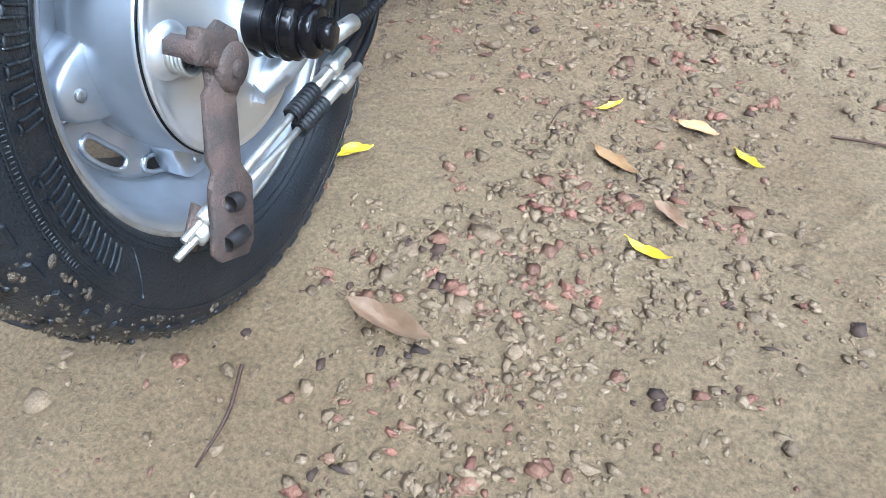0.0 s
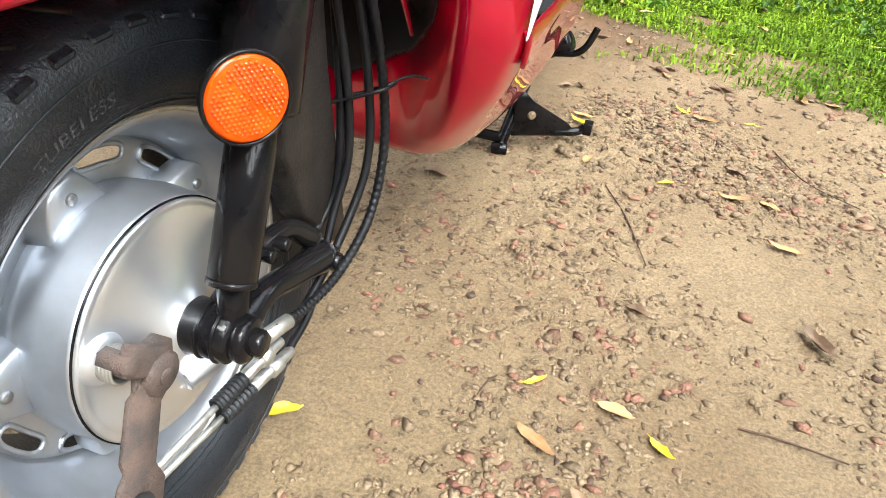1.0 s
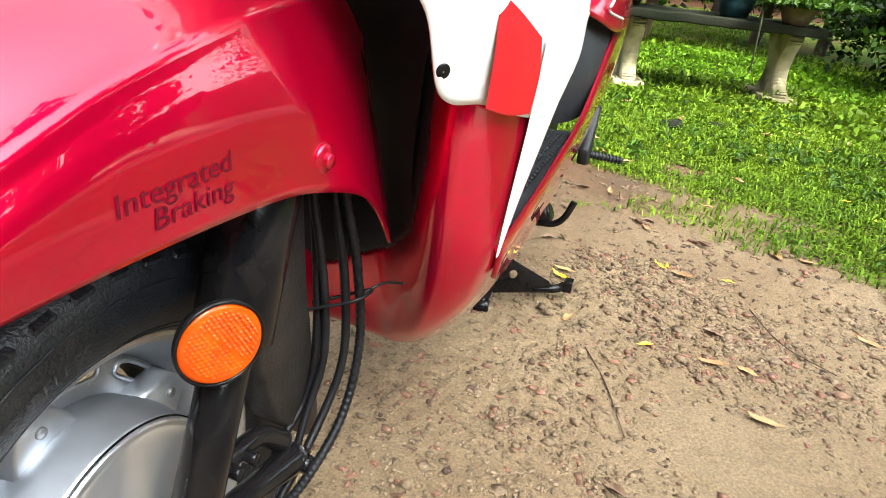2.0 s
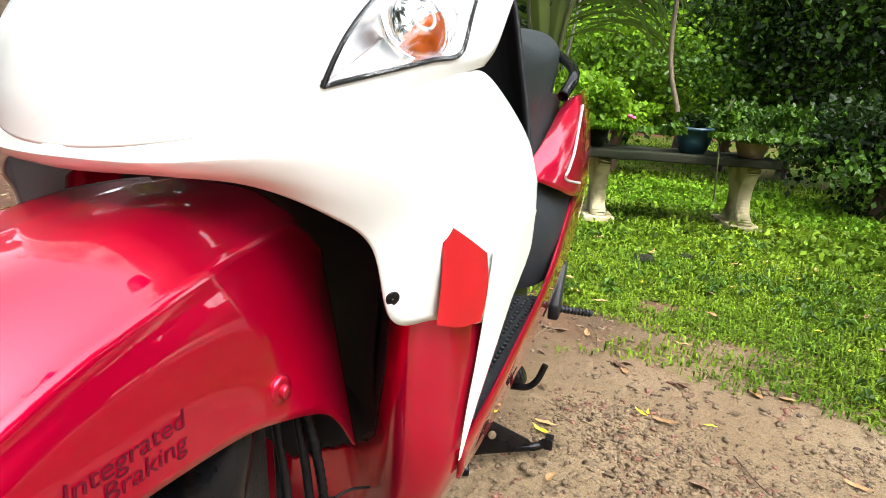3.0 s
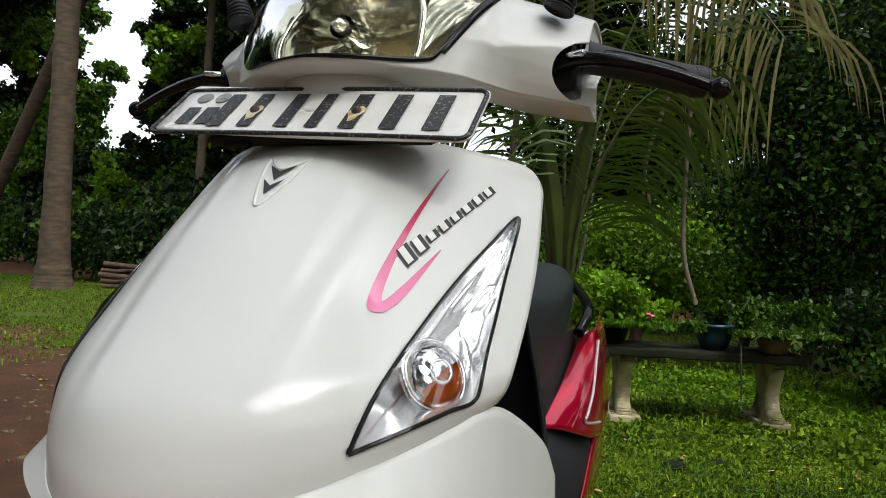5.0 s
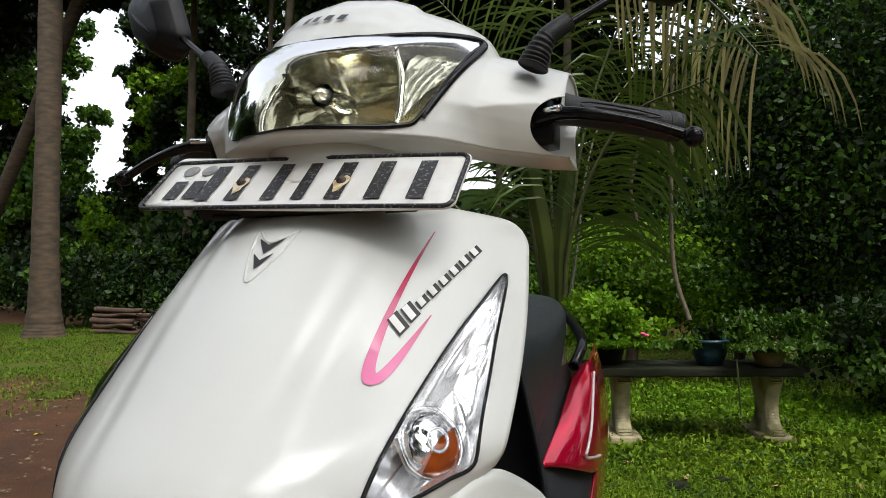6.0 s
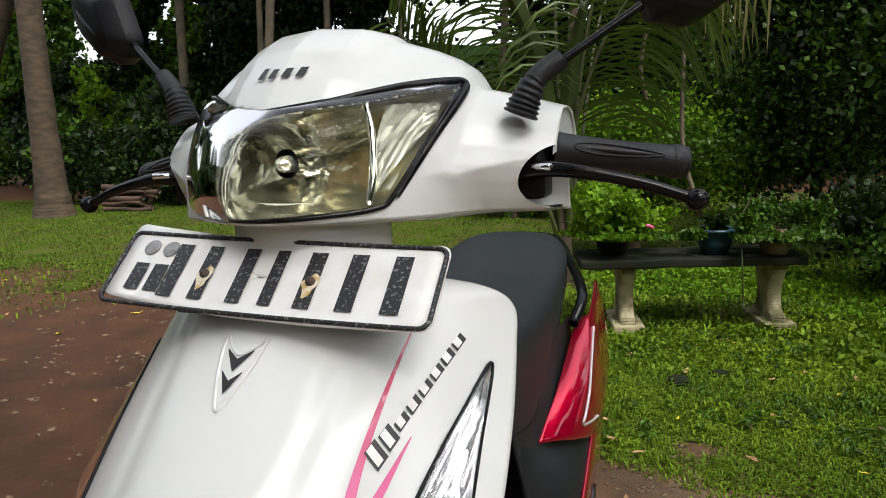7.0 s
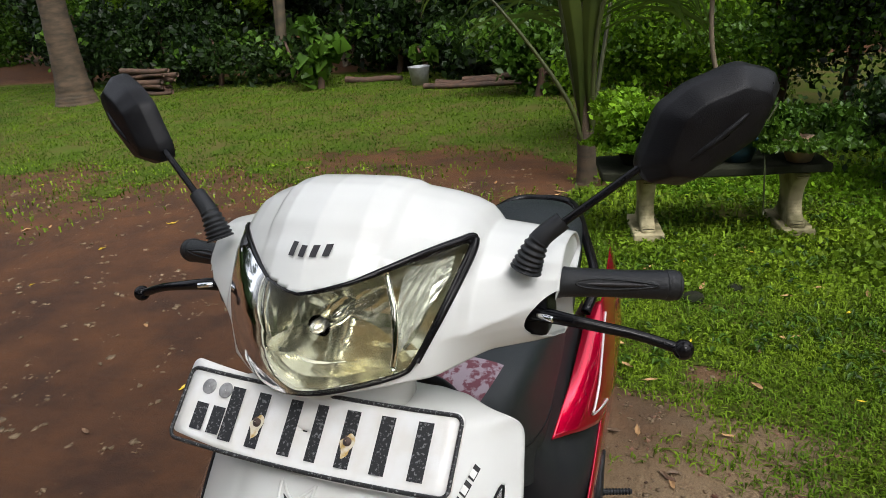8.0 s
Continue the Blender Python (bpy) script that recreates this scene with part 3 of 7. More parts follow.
def build_lower_fairing():
    top = [(0, 0.080, 0.631), (0.05, 0.093, 0.634), (0.09, 0.121, 0.643), (0.13, 0.166, 0.657), (0.158, 0.207, 0.669), (0.176, 0.238, 0.679), (0.188, 0.262, 0.687), (0.198, 0.300, 0.680), (0.209, 0.400, 0.632), (0.213, 0.449, 0.587)]
    mid = [(0, 0.079, 0.624), (0.052, 0.094, 0.624), (0.095, 0.124, 0.628), (0.138, 0.168, 0.628), (0.162, 0.203, 0.612), (0.175, 0.224, 0.595), (0.187, 0.250, 0.590), (0.200, 0.300, 0.585), (0.211, 0.400, 0.565), (0.214, 0.449, 0.555)]
    hip = [(0, 0.084, 0.619), (0.052, 0.099, 0.619), (0.094, 0.129, 0.617), (0.134, 0.166, 0.608), (0.155, 0.198, 0.588), (0.166, 0.215, 0.556), (0.1825, 0.246, 0.547), (0.202, 0.300, 0.537), (0.212, 0.400, 0.530), (0.2145, 0.440, 0.525)]
    low = [(0, 0.093, 0.615), (0.052, 0.107, 0.615), (0.092, 0.136, 0.610), (0.128, 0.164, 0.592), (0.147, 0.190, 0.568), (0.159, 0.206, 0.513), (0.179, 0.248, 0.503), (0.2015, 0.296, 0.488), (0.209, 0.370, 0.480), (0.213, 0.425, 0.508)]
    # the lip stands out from the cover above as a narrow shelf
    def shelf(row, k):
        out = (0, 0.004, 0.011, 0.018, 0.017, 0.013, 0.008, 0.003, 0, 0)
        return [(x + 0.75 * k * o, y - 0.65 * k * o, z) for (x, y, z), o in zip(row, out)]

    ledge = [(a[0], a[1], a[2] * 0.75 + b[2] * 0.25) for a, b in zip(shelf(mid, 0.85), top)]
    A = surf([top, ledge, shelf(mid, 1.0), shelf(hip, 0.75), shelf(low, 0.4)], 161, 33, True)
    ob = part("lower_fairing", grid(A), "white", scooter, "white lower lip of the front cover")
    solid(ob, 0.003, 1)
    # red corner stickers and screws at the sides
    for side in (1, -1):
        bm = grid(surf([[(0.1838, 0.2390, 0.580), (0.195, 0.262, 0.566), (0.2050, 0.292, 0.548)],
                        [(0.1850, 0.2400, 0.540), (0.197, 0.266, 0.532), (0.2065, 0.297, 0.520)],
                        [(0.1830, 0.2415, 0.501), (0.195, 0.264, 0.494), (0.2045, 0.290, 0.492)]], 9, 9))
        bmesh.ops.translate(bm, vec=(0.0022, -0.0064, 0.002), verts=bm.verts)
        if side < 0:
            mirror_x(bm)
        part("corner_sticker", bm, "red_flat", ob, "red corner sticker")
        part("screw", cyl((side * 0.156, 0.206, 0.532), (side * 0.1635, 0.1995, 0.530), 0.0058, 14), "gloss", ob, "dark screw")
    return ob


build_lower_fairing()


def build_legshield():
    upper = [
        [(0, 0.43, 0.62), (0.07, 0.39, 0.62), (0.125, 0.29, 0.60), (0.163, 0.25, 0.58), (0.198, 0.30, 0.56), (0.211, 0.43, 0.575)],
        [(0, 0.42, 0.52), (0.07, 0.385, 0.52), (0.125, 0.285, 0.52), (0.163, 0.243, 0.515), (0.197, 0.290, 0.50), (0.210, 0.415, 0.505)],
        [(0, 0.42, 0.45), (0.07, 0.38, 0.45), (0.125, 0.275, 0.45), (0.163, 0.238, 0.45), (0.195, 0.275, 0.45), (0.207, 0.365, 0.458)],
        [(0, 0.395, 0.38), (0.07, 0.362, 0.38), (0.122, 0.278, 0.38), (0.158, 0.240, 0.38), (0.189, 0.255, 0.38), (0.202, 0.287, 0.390)],
    ]
    lower = [
        [(0, 0.360, 0.31), (0.07, 0.338, 0.31), (0.115, 0.288, 0.31), (0.148, 0.262, 0.31), (0.178, 0.275, 0.325), (0.196, 0.305, 0.355)],
        [(0, 0.350, 0.25), (0.065, 0.335, 0.25), (0.105, 0.308, 0.255), (0.138, 0.30, 0.266), (0.172, 0.325, 0.298), (0.193, 0.370, 0.345)],
        [(0, 0.370, 0.212), (0.06, 0.360, 0.214), (0.10, 0.352, 0.222), (0.135, 0.365, 0.238), (0.170, 0.40, 0.280), (0.190, 0.46, 0.345)],
        [(0, 0.46, 0.196), (0.06, 0.455, 0.198), (0.10, 0.46, 0.206), (0.135, 0.48, 0.224), (0.170, 0.52, 0.272), (0.186, 0.60, 0.350)],
        [(0, 0.68, 0.195), (0.06, 0.68, 0.195), (0.10, 0.68, 0.204), (0.135, 0.68, 0.224), (0.168, 0.72, 0.275), (0.182, 0.78, 0.355)],
    ]
    A = surf(upper + lower, 181, 201, True)
    mid = (A[:-1, :-1] + A[1:, 1:]) / 2
    # middle faces made black: the shade behind the wheel is put into the colour
    dark = np.abs(mid[..., 0]) < np.interp(mid[..., 2], (0.285, 0.33, 0.38, 0.45, 0.52, 0.62), (0, 0.080, 0.122, 0.137, 0.134, 0.130))
    ob = part("legshield", grid(A, keep=~dark), "red", scooter, "deep red legshield curving under the floor")
    solid(ob, 0.004, 1)
    solid(part("wheel_well", grid(A, keep=dark), "matte", ob, "middle of the legshield in black for the shade behind the wheel"), 0.004, 1)
    # tapering white stripe down each edge
    for side in (1, -1):
        bm = grid(surf([[(0.2075, 0.305, 0.548), (0.2135, 0.37, 0.55), (0.2155, 0.447, 0.56)],
                        [(0.2050, 0.300, 0.495), (0.2115, 0.350, 0.50), (0.2138, 0.400, 0.510)],
                        [(0.2030, 0.292, 0.455), (0.2075, 0.325, 0.455), (0.2095, 0.350, 0.462)],
                        [(0.2020, 0.276, 0.415), (0.2040, 0.292, 0.417), (0.2055, 0.305, 0.420)],
                        [(0.2010, 0.267, 0.378), (0.2015, 0.269, 0.378), (0.2020, 0.271, 0.379)]], 9, 25))
        if side < 0:
            mirror_x(bm)
        part("edge_stripe", bm, "white", ob, "tapering white stripe")
    return ob


build_legshield()


def build_floor():
    rows = [[(0, 0.50, 0.88), (0.07, 0.50, 0.88), (0.13, 0.475, 0.84), (0.165, 0.455, 0.80)],
            [(0, 0.50, 0.75), (0.07, 0.50, 0.75), (0.15, 0.48, 0.74), (0.184, 0.455, 0.72)],
            [(0, 0.50, 0.60), (0.08, 0.50, 0.60), (0.17, 0.48, 0.60), (0.206, 0.448, 0.60)],
            [(0, 0.47, 0.48), (0.08, 0.47, 0.48), (0.17, 0.46, 0.48), (0.205, 0.41, 0.49)],
            [(0, 0.43, 0.40), (0.08, 0.43, 0.40), (0.16, 0.42, 0.40), (0.200, 0.315, 0.405)],
            [(0, 0.50, 0.362), (0.08, 0.50, 0.362), (0.15, 0.49, 0.362), (0.192, 0.38, 0.372)],
            [(0, 0.62, 0.355), (0.08, 0.62, 0.355), (0.14, 0.61, 0.355), (0.186, 0.58, 0.358)],
            [(0, 0.80, 0.358), (0.08, 0.80, 0.358), (0.13, 0.80, 0.358), (0.181, 0.80, 0.362)]]
    ob = part("floorboard", grid(surf(rows, 41, 71, True)), "matte", scooter, "black plastic footboard and inner shield")
    solid(ob, 0.004, -1)
    studs = []
    for i in range(26):
        for j in range(6):
            for s in (1, -1):
                y, x = 0.42 + 0.014 * i, 0.11 + 0.012 * j
                studs.append(cyl((s * x, y, 0.361), (s * x, y, 0.3655), 0.003, 6))
    part("tread_studs", join(*studs), "matte", ob)["kind"] = "stuff"
    for side in (1, -1):
        # red side strip that climbs to the rear
        strip = [[(0.2005, 0.272, 0.384), (0.2025, 0.276, 0.374), (0.199, 0.285, 0.350)],
                 [(0.196, 0.40, 0.380), (0.199, 0.405, 0.368), (0.190, 0.415, 0.335)],
                 [(0.187, 0.58, 0.376), (0.191, 0.585, 0.364), (0.182, 0.60, 0.320)],
                 [(0.181, 0.78, 0.386), (0.185, 0.785, 0.372), (0.176, 0.80, 0.310)],
                 [(0.178, 0.93, 0.425), (0.182, 0.94, 0.405), (0.174, 0.96, 0.325)],
                 [(0.172, 1.10, 0.478), (0.177, 1.12, 0.45), (0.170, 1.14, 0.35)],
                 [(0.160, 1.40, 0.54), (0.165, 1.42, 0.50), (0.158, 1.44, 0.42)]]
        bm = grid(surf(strip, 9, 61))
        if side < 0:
            mirror_x(bm)
        solid(part("side_strip", bm, "red", scooter, "red painted sill strip"), 0.004, -1 if side > 0 else -1)
    return ob


build_floor()


def build_seat_and_tail():
    # lower engine cover beneath the seat
    rows = [[(0, 0.80, 0.36), (0.07, 0.80, 0.36), (0.13, 0.82, 0.36), (0.172, 0.88, 0.375), (0.175, 1.02, 0.43), (0.170, 1.2, 0.45)],
            [(0, 0.79, 0.45), (0.07, 0.79, 0.45), (0.12, 0.81, 0.45), (0.160, 0.88, 0.45), (0.170, 1.02, 0.46), (0.168, 1.2, 0.47)],
            [(0, 0.77, 0.54), (0.06, 0.775, 0.54), (0.10, 0.80, 0.54), (0.108, 0.86, 0.535), (0.150, 1.0, 0.50), (0.164, 1.2, 0.49)],
            [(0, 0.76, 0.61), (0.06, 0.765, 0.61), (0.09, 0.79, 0.61), (0.10, 0.88, 0.61), (0.11, 1.0, 0.60), (0.12, 1.2, 0.60)],
            [(0, 0.75, 0.66), (0.06, 0.755, 0.66), (0.085, 0.78, 0.66), (0.09, 0.90, 0.66), (0.10, 1.0, 0.66), (0.11, 1.2, 0.66)]]
    part("engine_cover", grid(surf(rows, 61, 31, True)), "matte", scooter, "black plastic cover below the seat")
    # side panels: red, meeting the seat along a rising edge
    for side in (1, -1):
        rows = [[(0.113, 0.869, 0.530), (0.140, 0.905, 0.522), (0.165, 0.955, 0.505), (0.182, 1.03, 0.486), (0.183, 1.20, 0.48), (0.160, 1.45, 0.52)],
                [(0.118, 0.925, 0.556), (0.142, 0.955, 0.555), (0.163, 0.990, 0.55), (0.180, 1.05, 0.535), (0.180, 1.20, 0.53), (0.155, 1.46, 0.56)],
                [(0.123, 0.988, 0.582), (0.143, 1.010, 0.588), (0.161, 1.045, 0.588), (0.174, 1.09, 0.580), (0.172, 1.22, 0.58), (0.148, 1.47, 0.60)],
                [(0.124, 1.090, 0.617), (0.140, 1.100, 0.625), (0.153, 1.125, 0.628), (0.163, 1.15, 0.625), (0.160, 1.25, 0.63), (0.138, 1.48, 0.64)],
                [(0.122, 1.200, 0.648), (0.135, 1.200, 0.655), (0.144, 1.200, 0.660), (0.150, 1.21, 0.660), (0.146, 1.28, 0.665), (0.125, 1.50, 0.67)]]
        bm = grid(surf(rows, 33, 25))
        if side < 0:
            mirror_x(bm)
        pan = solid(part("side_panel", bm, "red", scooter, "glossy red rear side panel"), 0.003, -1)
        edge = [(0.1610, 1.190, 0.640), (0.1690, 1.10, 0.603), (0.1745, 1.03, 0.566), (0.1735, 0.985, 0.538), (0.1700, 0.978, 0.522), (0.1790, 1.02, 0.512), (0.1850, 1.06, 0.506)]
        pts = [(side * x, y, z) for x, y, z in edge]
        part("panel_stripe", tube(pts, 0.0028, 6, 40), "silver", pan, "thin silver outline stripe")
        low = grid(surf([[(0.172, 0.96, 0.44), (0.174, 1.15, 0.455), (0.160, 1.42, 0.50)], [(0.168, 0.97, 0.36), (0.170, 1.15, 0.36), (0.156, 1.42, 0.40)], [(0.14, 0.98, 0.30), (0.14, 1.15, 0.29), (0.13, 1.42, 0.32)]], 21, 13))
        if side < 0:
            mirror_x(low)
        part("lower_panel", low, "red", scooter)
    # seat: soft cushion, front part of patterned cloth
    sections = []
    for y, zt, zb, w in ((0.645, 0.690, 0.645, 0.050), (0.69, 0.735, 0.600, 0.100), (0.75, 0.757, 0.565, 0.126), (0.86, 0.766, 0.528, 0.143), (0.98, 0.767, 0.574, 0.149), (1.10, 0.774, 0.618, 0.150), (1.22, 0.788, 0.650, 0.149), (1.34, 0.798, 0.672, 0.142), (1.46, 0.797, 0.69, 0.126), (1.55, 0.778, 0.70, 0.095), (1.585, 0.745, 0.71, 0.05)):
        sec = [(0, y, zt), (0.45 * w, y, zt - 0.002), (0.78 * w, y, zt - 0.012), (0.96 * w, y, zt - 0.036), (0.995 * w, y, zt * 0.6 + zb * 0.4 - 0.01), (0.95 * w, y, zb - (0.045 if 0.7 < y < 1.2 else 0.0))]
        sections.append(sec)
    A = surf(sections, 61, 91, True)
    A[..., 0] -= 0.052 * (A[..., 1] - 0.2)
    A[..., 2] -= 0.006
    seat = part("seat", grid(A), "vinyl", scooter, "long black vinyl seat")
    cloth = A[6:20, 19:42].copy()
    cloth[..., 2] += 0.0025
    part("seat_cloth", grid(cloth), "camo", seat, "faded camouflage-patterned cloth at the nose")
    part("seat_piping", tube([tuple(A[i, -4]) for i in range(4, 88, 6)], 0.0022, 6), "black", seat)
    rail = [(0.148, 1.15, 0.655), (0.158, 1.22, 0.700), (0.150, 1.40, 0.735), (0.09, 1.575, 0.755), (0, 1.605, 0.757), (-0.09, 1.575, 0.755), (-0.150, 1.40, 0.735), (-0.158, 1.22, 0.700), (-0.148, 1.15, 0.655)]
    rail = [(x * 0.94 - (0.052 if y > 1.3 or x < 0 else 0.014) * (y - 0.2), y, z) for x, y, z in rail]
    part("grab_rail", tube(rail, 0.011, 10, 60), "gloss", scooter, "black tubular grab rail")


build_seat_and_tail()

# ---- front fender ----
FEN_Y = [-0.27, -0.2, -0.1, 0.0, 0.1, 0.15, 0.2, 0.24, 0.285]
FEN = np.array([  # y, crown z, crease x, crease z, bulge x, edge x, edge z
    (-0.27, 0.445, 0.030, 0.430, 0.034, 0.034, 0.418),
    (-0.20, 0.508, 0.066, 0.466, 0.074, 0.072, 0.445),
    (-0.10, 0.553, 0.082, 0.504, 0.093, 0.090, 0.460),
    (0.00, 0.580, 0.085, 0.540, 0.097, 0.098, 0.463),
    (0.10, 0.596, 0.083, 0.560, 0.099, 0.104, 0.459),
    (0.15, 0.600, 0.080, 0.566, 0.100, 0.110, 0.450),
    (0.20, 0.598, 0.076, 0.566, 0.096, 0.112, 0.432),
    (0.24, 0.588, 0.070, 0.556, 0.090, 0.108, 0.405),
    (0.285, 0.565, 0.062, 0.530, 0.082, 0.102, 0.360),
])


def crom_at(P, t):
    """One point on the smooth curve through P at parameter t."""
    k = int(min(max(t, 0), len(P) - 1.000001))
    Q = np.concatenate([[2 * P[0] - P[1]], P, [2 * P[-1] - P[-2]]])
    a, b, c, d, u = Q[k], Q[k + 1], Q[k + 2], Q[k + 3], t - k
    return 0.5 * (2 * b + (c - a) * u + (2 * a - 5 * b + 4 * c - d) * u * u + (3 * b - a - 3 * c + d) * u ** 3)


def fender_point(y, s):
    """A point of the fender at y, from the crown (s = 0) over the crease (0.5) to the edge (1)."""
    _, zc, xk, zk, xb, xe, ze = crom_at(FEN, float(np.interp(y, FEN[:, 0], np.arange(len(FEN)))))
    sec = np.array([(0, zc), (0.55 * xk, zc - 0.16 * (zc - zk)), (xk, zk), (xb, (zk * 0.55 + ze * 0.45)), (xe, ze)])
    x, z = crom_at(sec, 4.0 * s)
    return np.array((x, y, z))


def build_fender():
    C = crom(FEN, 81)
    A = np.zeros((81, 81, 3))
    for i, (y, zc, xk, zk, xb, xe, ze) in enumerate(C):
        sec = crom(np.array([(0, zc), (0.55 * xk, zc - 0.16 * (zc - zk)), (xk, zk), (xb, zk * 0.55 + ze * 0.45), (xe, ze)]), 41)
        # a raised crease along the shoulder
        lift = 0.004 * np.exp(-((np.linspace(0, 1, 41) - 0.5) / 0.035) ** 2)
        sec[:, 0] += lift * 0.7
        sec[:, 1] += lift * 0.7
        A[i, 40:, 0], A[i, 40:, 1], A[i, 40:, 2] = sec[:, 0], y, sec[:, 1]
        A[i, :41, 0], A[i, :41, 1], A[i, :41, 2] = -sec[::-1, 0], y, sec[::-1, 1]
    ob = part("front_fender", grid(A), "red", scooter, "candy red front fender with a sharp crease")
    solid(ob, 0.003, -1)
    for side in (1, -1):
        part("fender_bolt", cyl((side * 0.098, 0.148, 0.474), (side * 0.1135, 0.146, 0.473), 0.0050, 12), "red", ob, "painted bolt")
        part("bolt_washer", cyl((side * 0.100, 0.148, 0.474), (side * 0.1095, 0.1465, 0.4735), 0.0105, 20), "red", ob)
    # small print on the left cheek
    for text, y0, z0 in (("Integrated", -0.021, 0.4865), ("Braking", 0.001, 0.4735)):
        V, F = words(text, 0.0165)
        W = max(v[0] for v in V)
        out = []
        for x, yy, _ in V:
            y = y0 + x * (0.079 if text[0] == "I" else 0.058) / W
            z = z0 + yy * 0.98 + 0.03 * (y - y0)
            i = int(np.clip(np.searchsorted(A[:, 60, 1], y) - 1, 0, 79))
            f = (y - A[i, 60, 1]) / (A[i + 1, 60, 1] - A[i, 60, 1])
            row = A[i, 58:] * (1 - f) + A[i + 1, 58:] * f
            out.append((float(np.interp(-z, -row[:, 2], row[:, 0])) + 0.0006, y, z))
        part("lettering", faces_mesh(out, F), "print", ob, "small dark print", smooth=False)
    return ob


build_fender()


# ---- handlebar cover, lamp and controls ----
COWL_TOP = np.array([(0.0, 0.436, 1.146), (0.045, 0.444, 1.143), (0.066, 0.451, 1.137), (0.074, 0.454, 1.132), (0.105, 0.466, 1.122), (0.125, 0.474, 1.113), (0.139, 0.480, 1.103), (0.149, 0.487, 1.083), (0.19, 0.500, 1.073), (0.228, 0.512, 1.062)])


def cowl_front(x, v):
    """The front of the handlebar cover: v from its lower lip (0) to its top edge (1)."""
    ax = abs(x)
    yb = 0.295 + 0.85 * (math.sqrt(ax * ax + 0.0025) - 0.05)
    zb = 0.974 - 0.008 * min(1, (ax / 0.2) ** 2)
    yt, zt = np.interp(ax, COWL_TOP[:, 0], COWL_TOP[:, 1]), np.interp(ax, COWL_TOP[:, 0], COWL_TOP[:, 2])
    f = np.interp(v, (0, 0.12, 0.27, 0.40, 0.55, 0.72, 0.86, 0.95, 1.0), (0, 0.02, 0.07, 0.14, 0.26, 0.44, 0.66, 0.85, 1.0))
    p = np.array((x, yb + (yt - yb) * f, zb + (zt - zb) * v))
    # the flank below the crease that runs from the lamp's lower corner to the grip leans back
    side = float(np.clip((ax - 0.115) / 0.05, 0, 1))
    vc = 0.20 + 0.28 * float(np.clip((ax - 0.11) / 0.09, 0, 1))
    p[1] += 0.040 * side * side * (3 - 2 * side) * max(0.0, 1 - v / vc)
    # raised middle of the hood
    hood = float(np.clip((0.076 - ax) / 0.006, 0, 1)) * float(np.clip((v - 0.78) / 0.08, 0, 1))
    p[1] -= 0.0022 * hood
    p[2] += 0.0016 * hood
    return p


LAMP = [(0.0, 1.068), (0.03, 1.0715), (0.075, 1.079), (0.120, 1.086), (0.138, 1.086), (0.139, 1.074), (0.126, 1.035), (0.106, 0.992), (0.092, 0.9815),
        (0.05, 0.978), (0.0, 0.977), (-0.05, 0.978), (-0.092, 0.9815), (-0.106, 0.992), (-0.126, 1.035), (-0.139, 1.074), (-0.138, 1.086), (-0.120, 1.086), (-0.075, 1.079), (-0.03, 1.0715)]


def cowl_at(x, z):
    """The cover's front at a given height."""
    a, b = cowl_front(x, 0), cowl_front(x, 1)
    return cowl_front(x, float(np.clip((z - a[2]) / (b[2] - a[2]), 0, 1)))


def cowl_out(x, z, lift):
    p = cowl_at(x, z)
    a, b = cowl_at(x + 0.004, z) - cowl_at(x - 0.004, z), cowl_at(x, z + 0.006) - cowl_at(x, z - 0.006)
    n = np.cross(a, b)
    return p + n / np.linalg.norm(n) * lift


def carve(ob, eggs):
    """Cuts egg-shaped openings out of a part."""
    cutters = []
    for c, e in eggs:
        bm = bmesh.new()
        bmesh.ops.create_uvsphere(bm, u_segments=64, v_segments=32, radius=1.0, matrix=Matrix.Translation(c) @ Matrix.Diagonal((*e, 1)))
        me = bpy.data.meshes.new("cutter")
        bm.to_mesh(me)
        bm.free()
        k = bpy.data.objects.new("cutter", me)
        scene.collection.objects.link(k)
        cutters.append(k)
        mod = ob.modifiers.new("opening", "BOOLEAN")
        mod.operation, mod.object, mod.solver = "DIFFERENCE", k, "FAST"
    me = bpy.data.meshes.new_from_object(ob.evaluated_get(bpy.context.evaluated_depsgraph_get()))
    ob.modifiers.clear()
    ob.data = me
    for k in cutters:
        bpy.data.objects.remove(k)


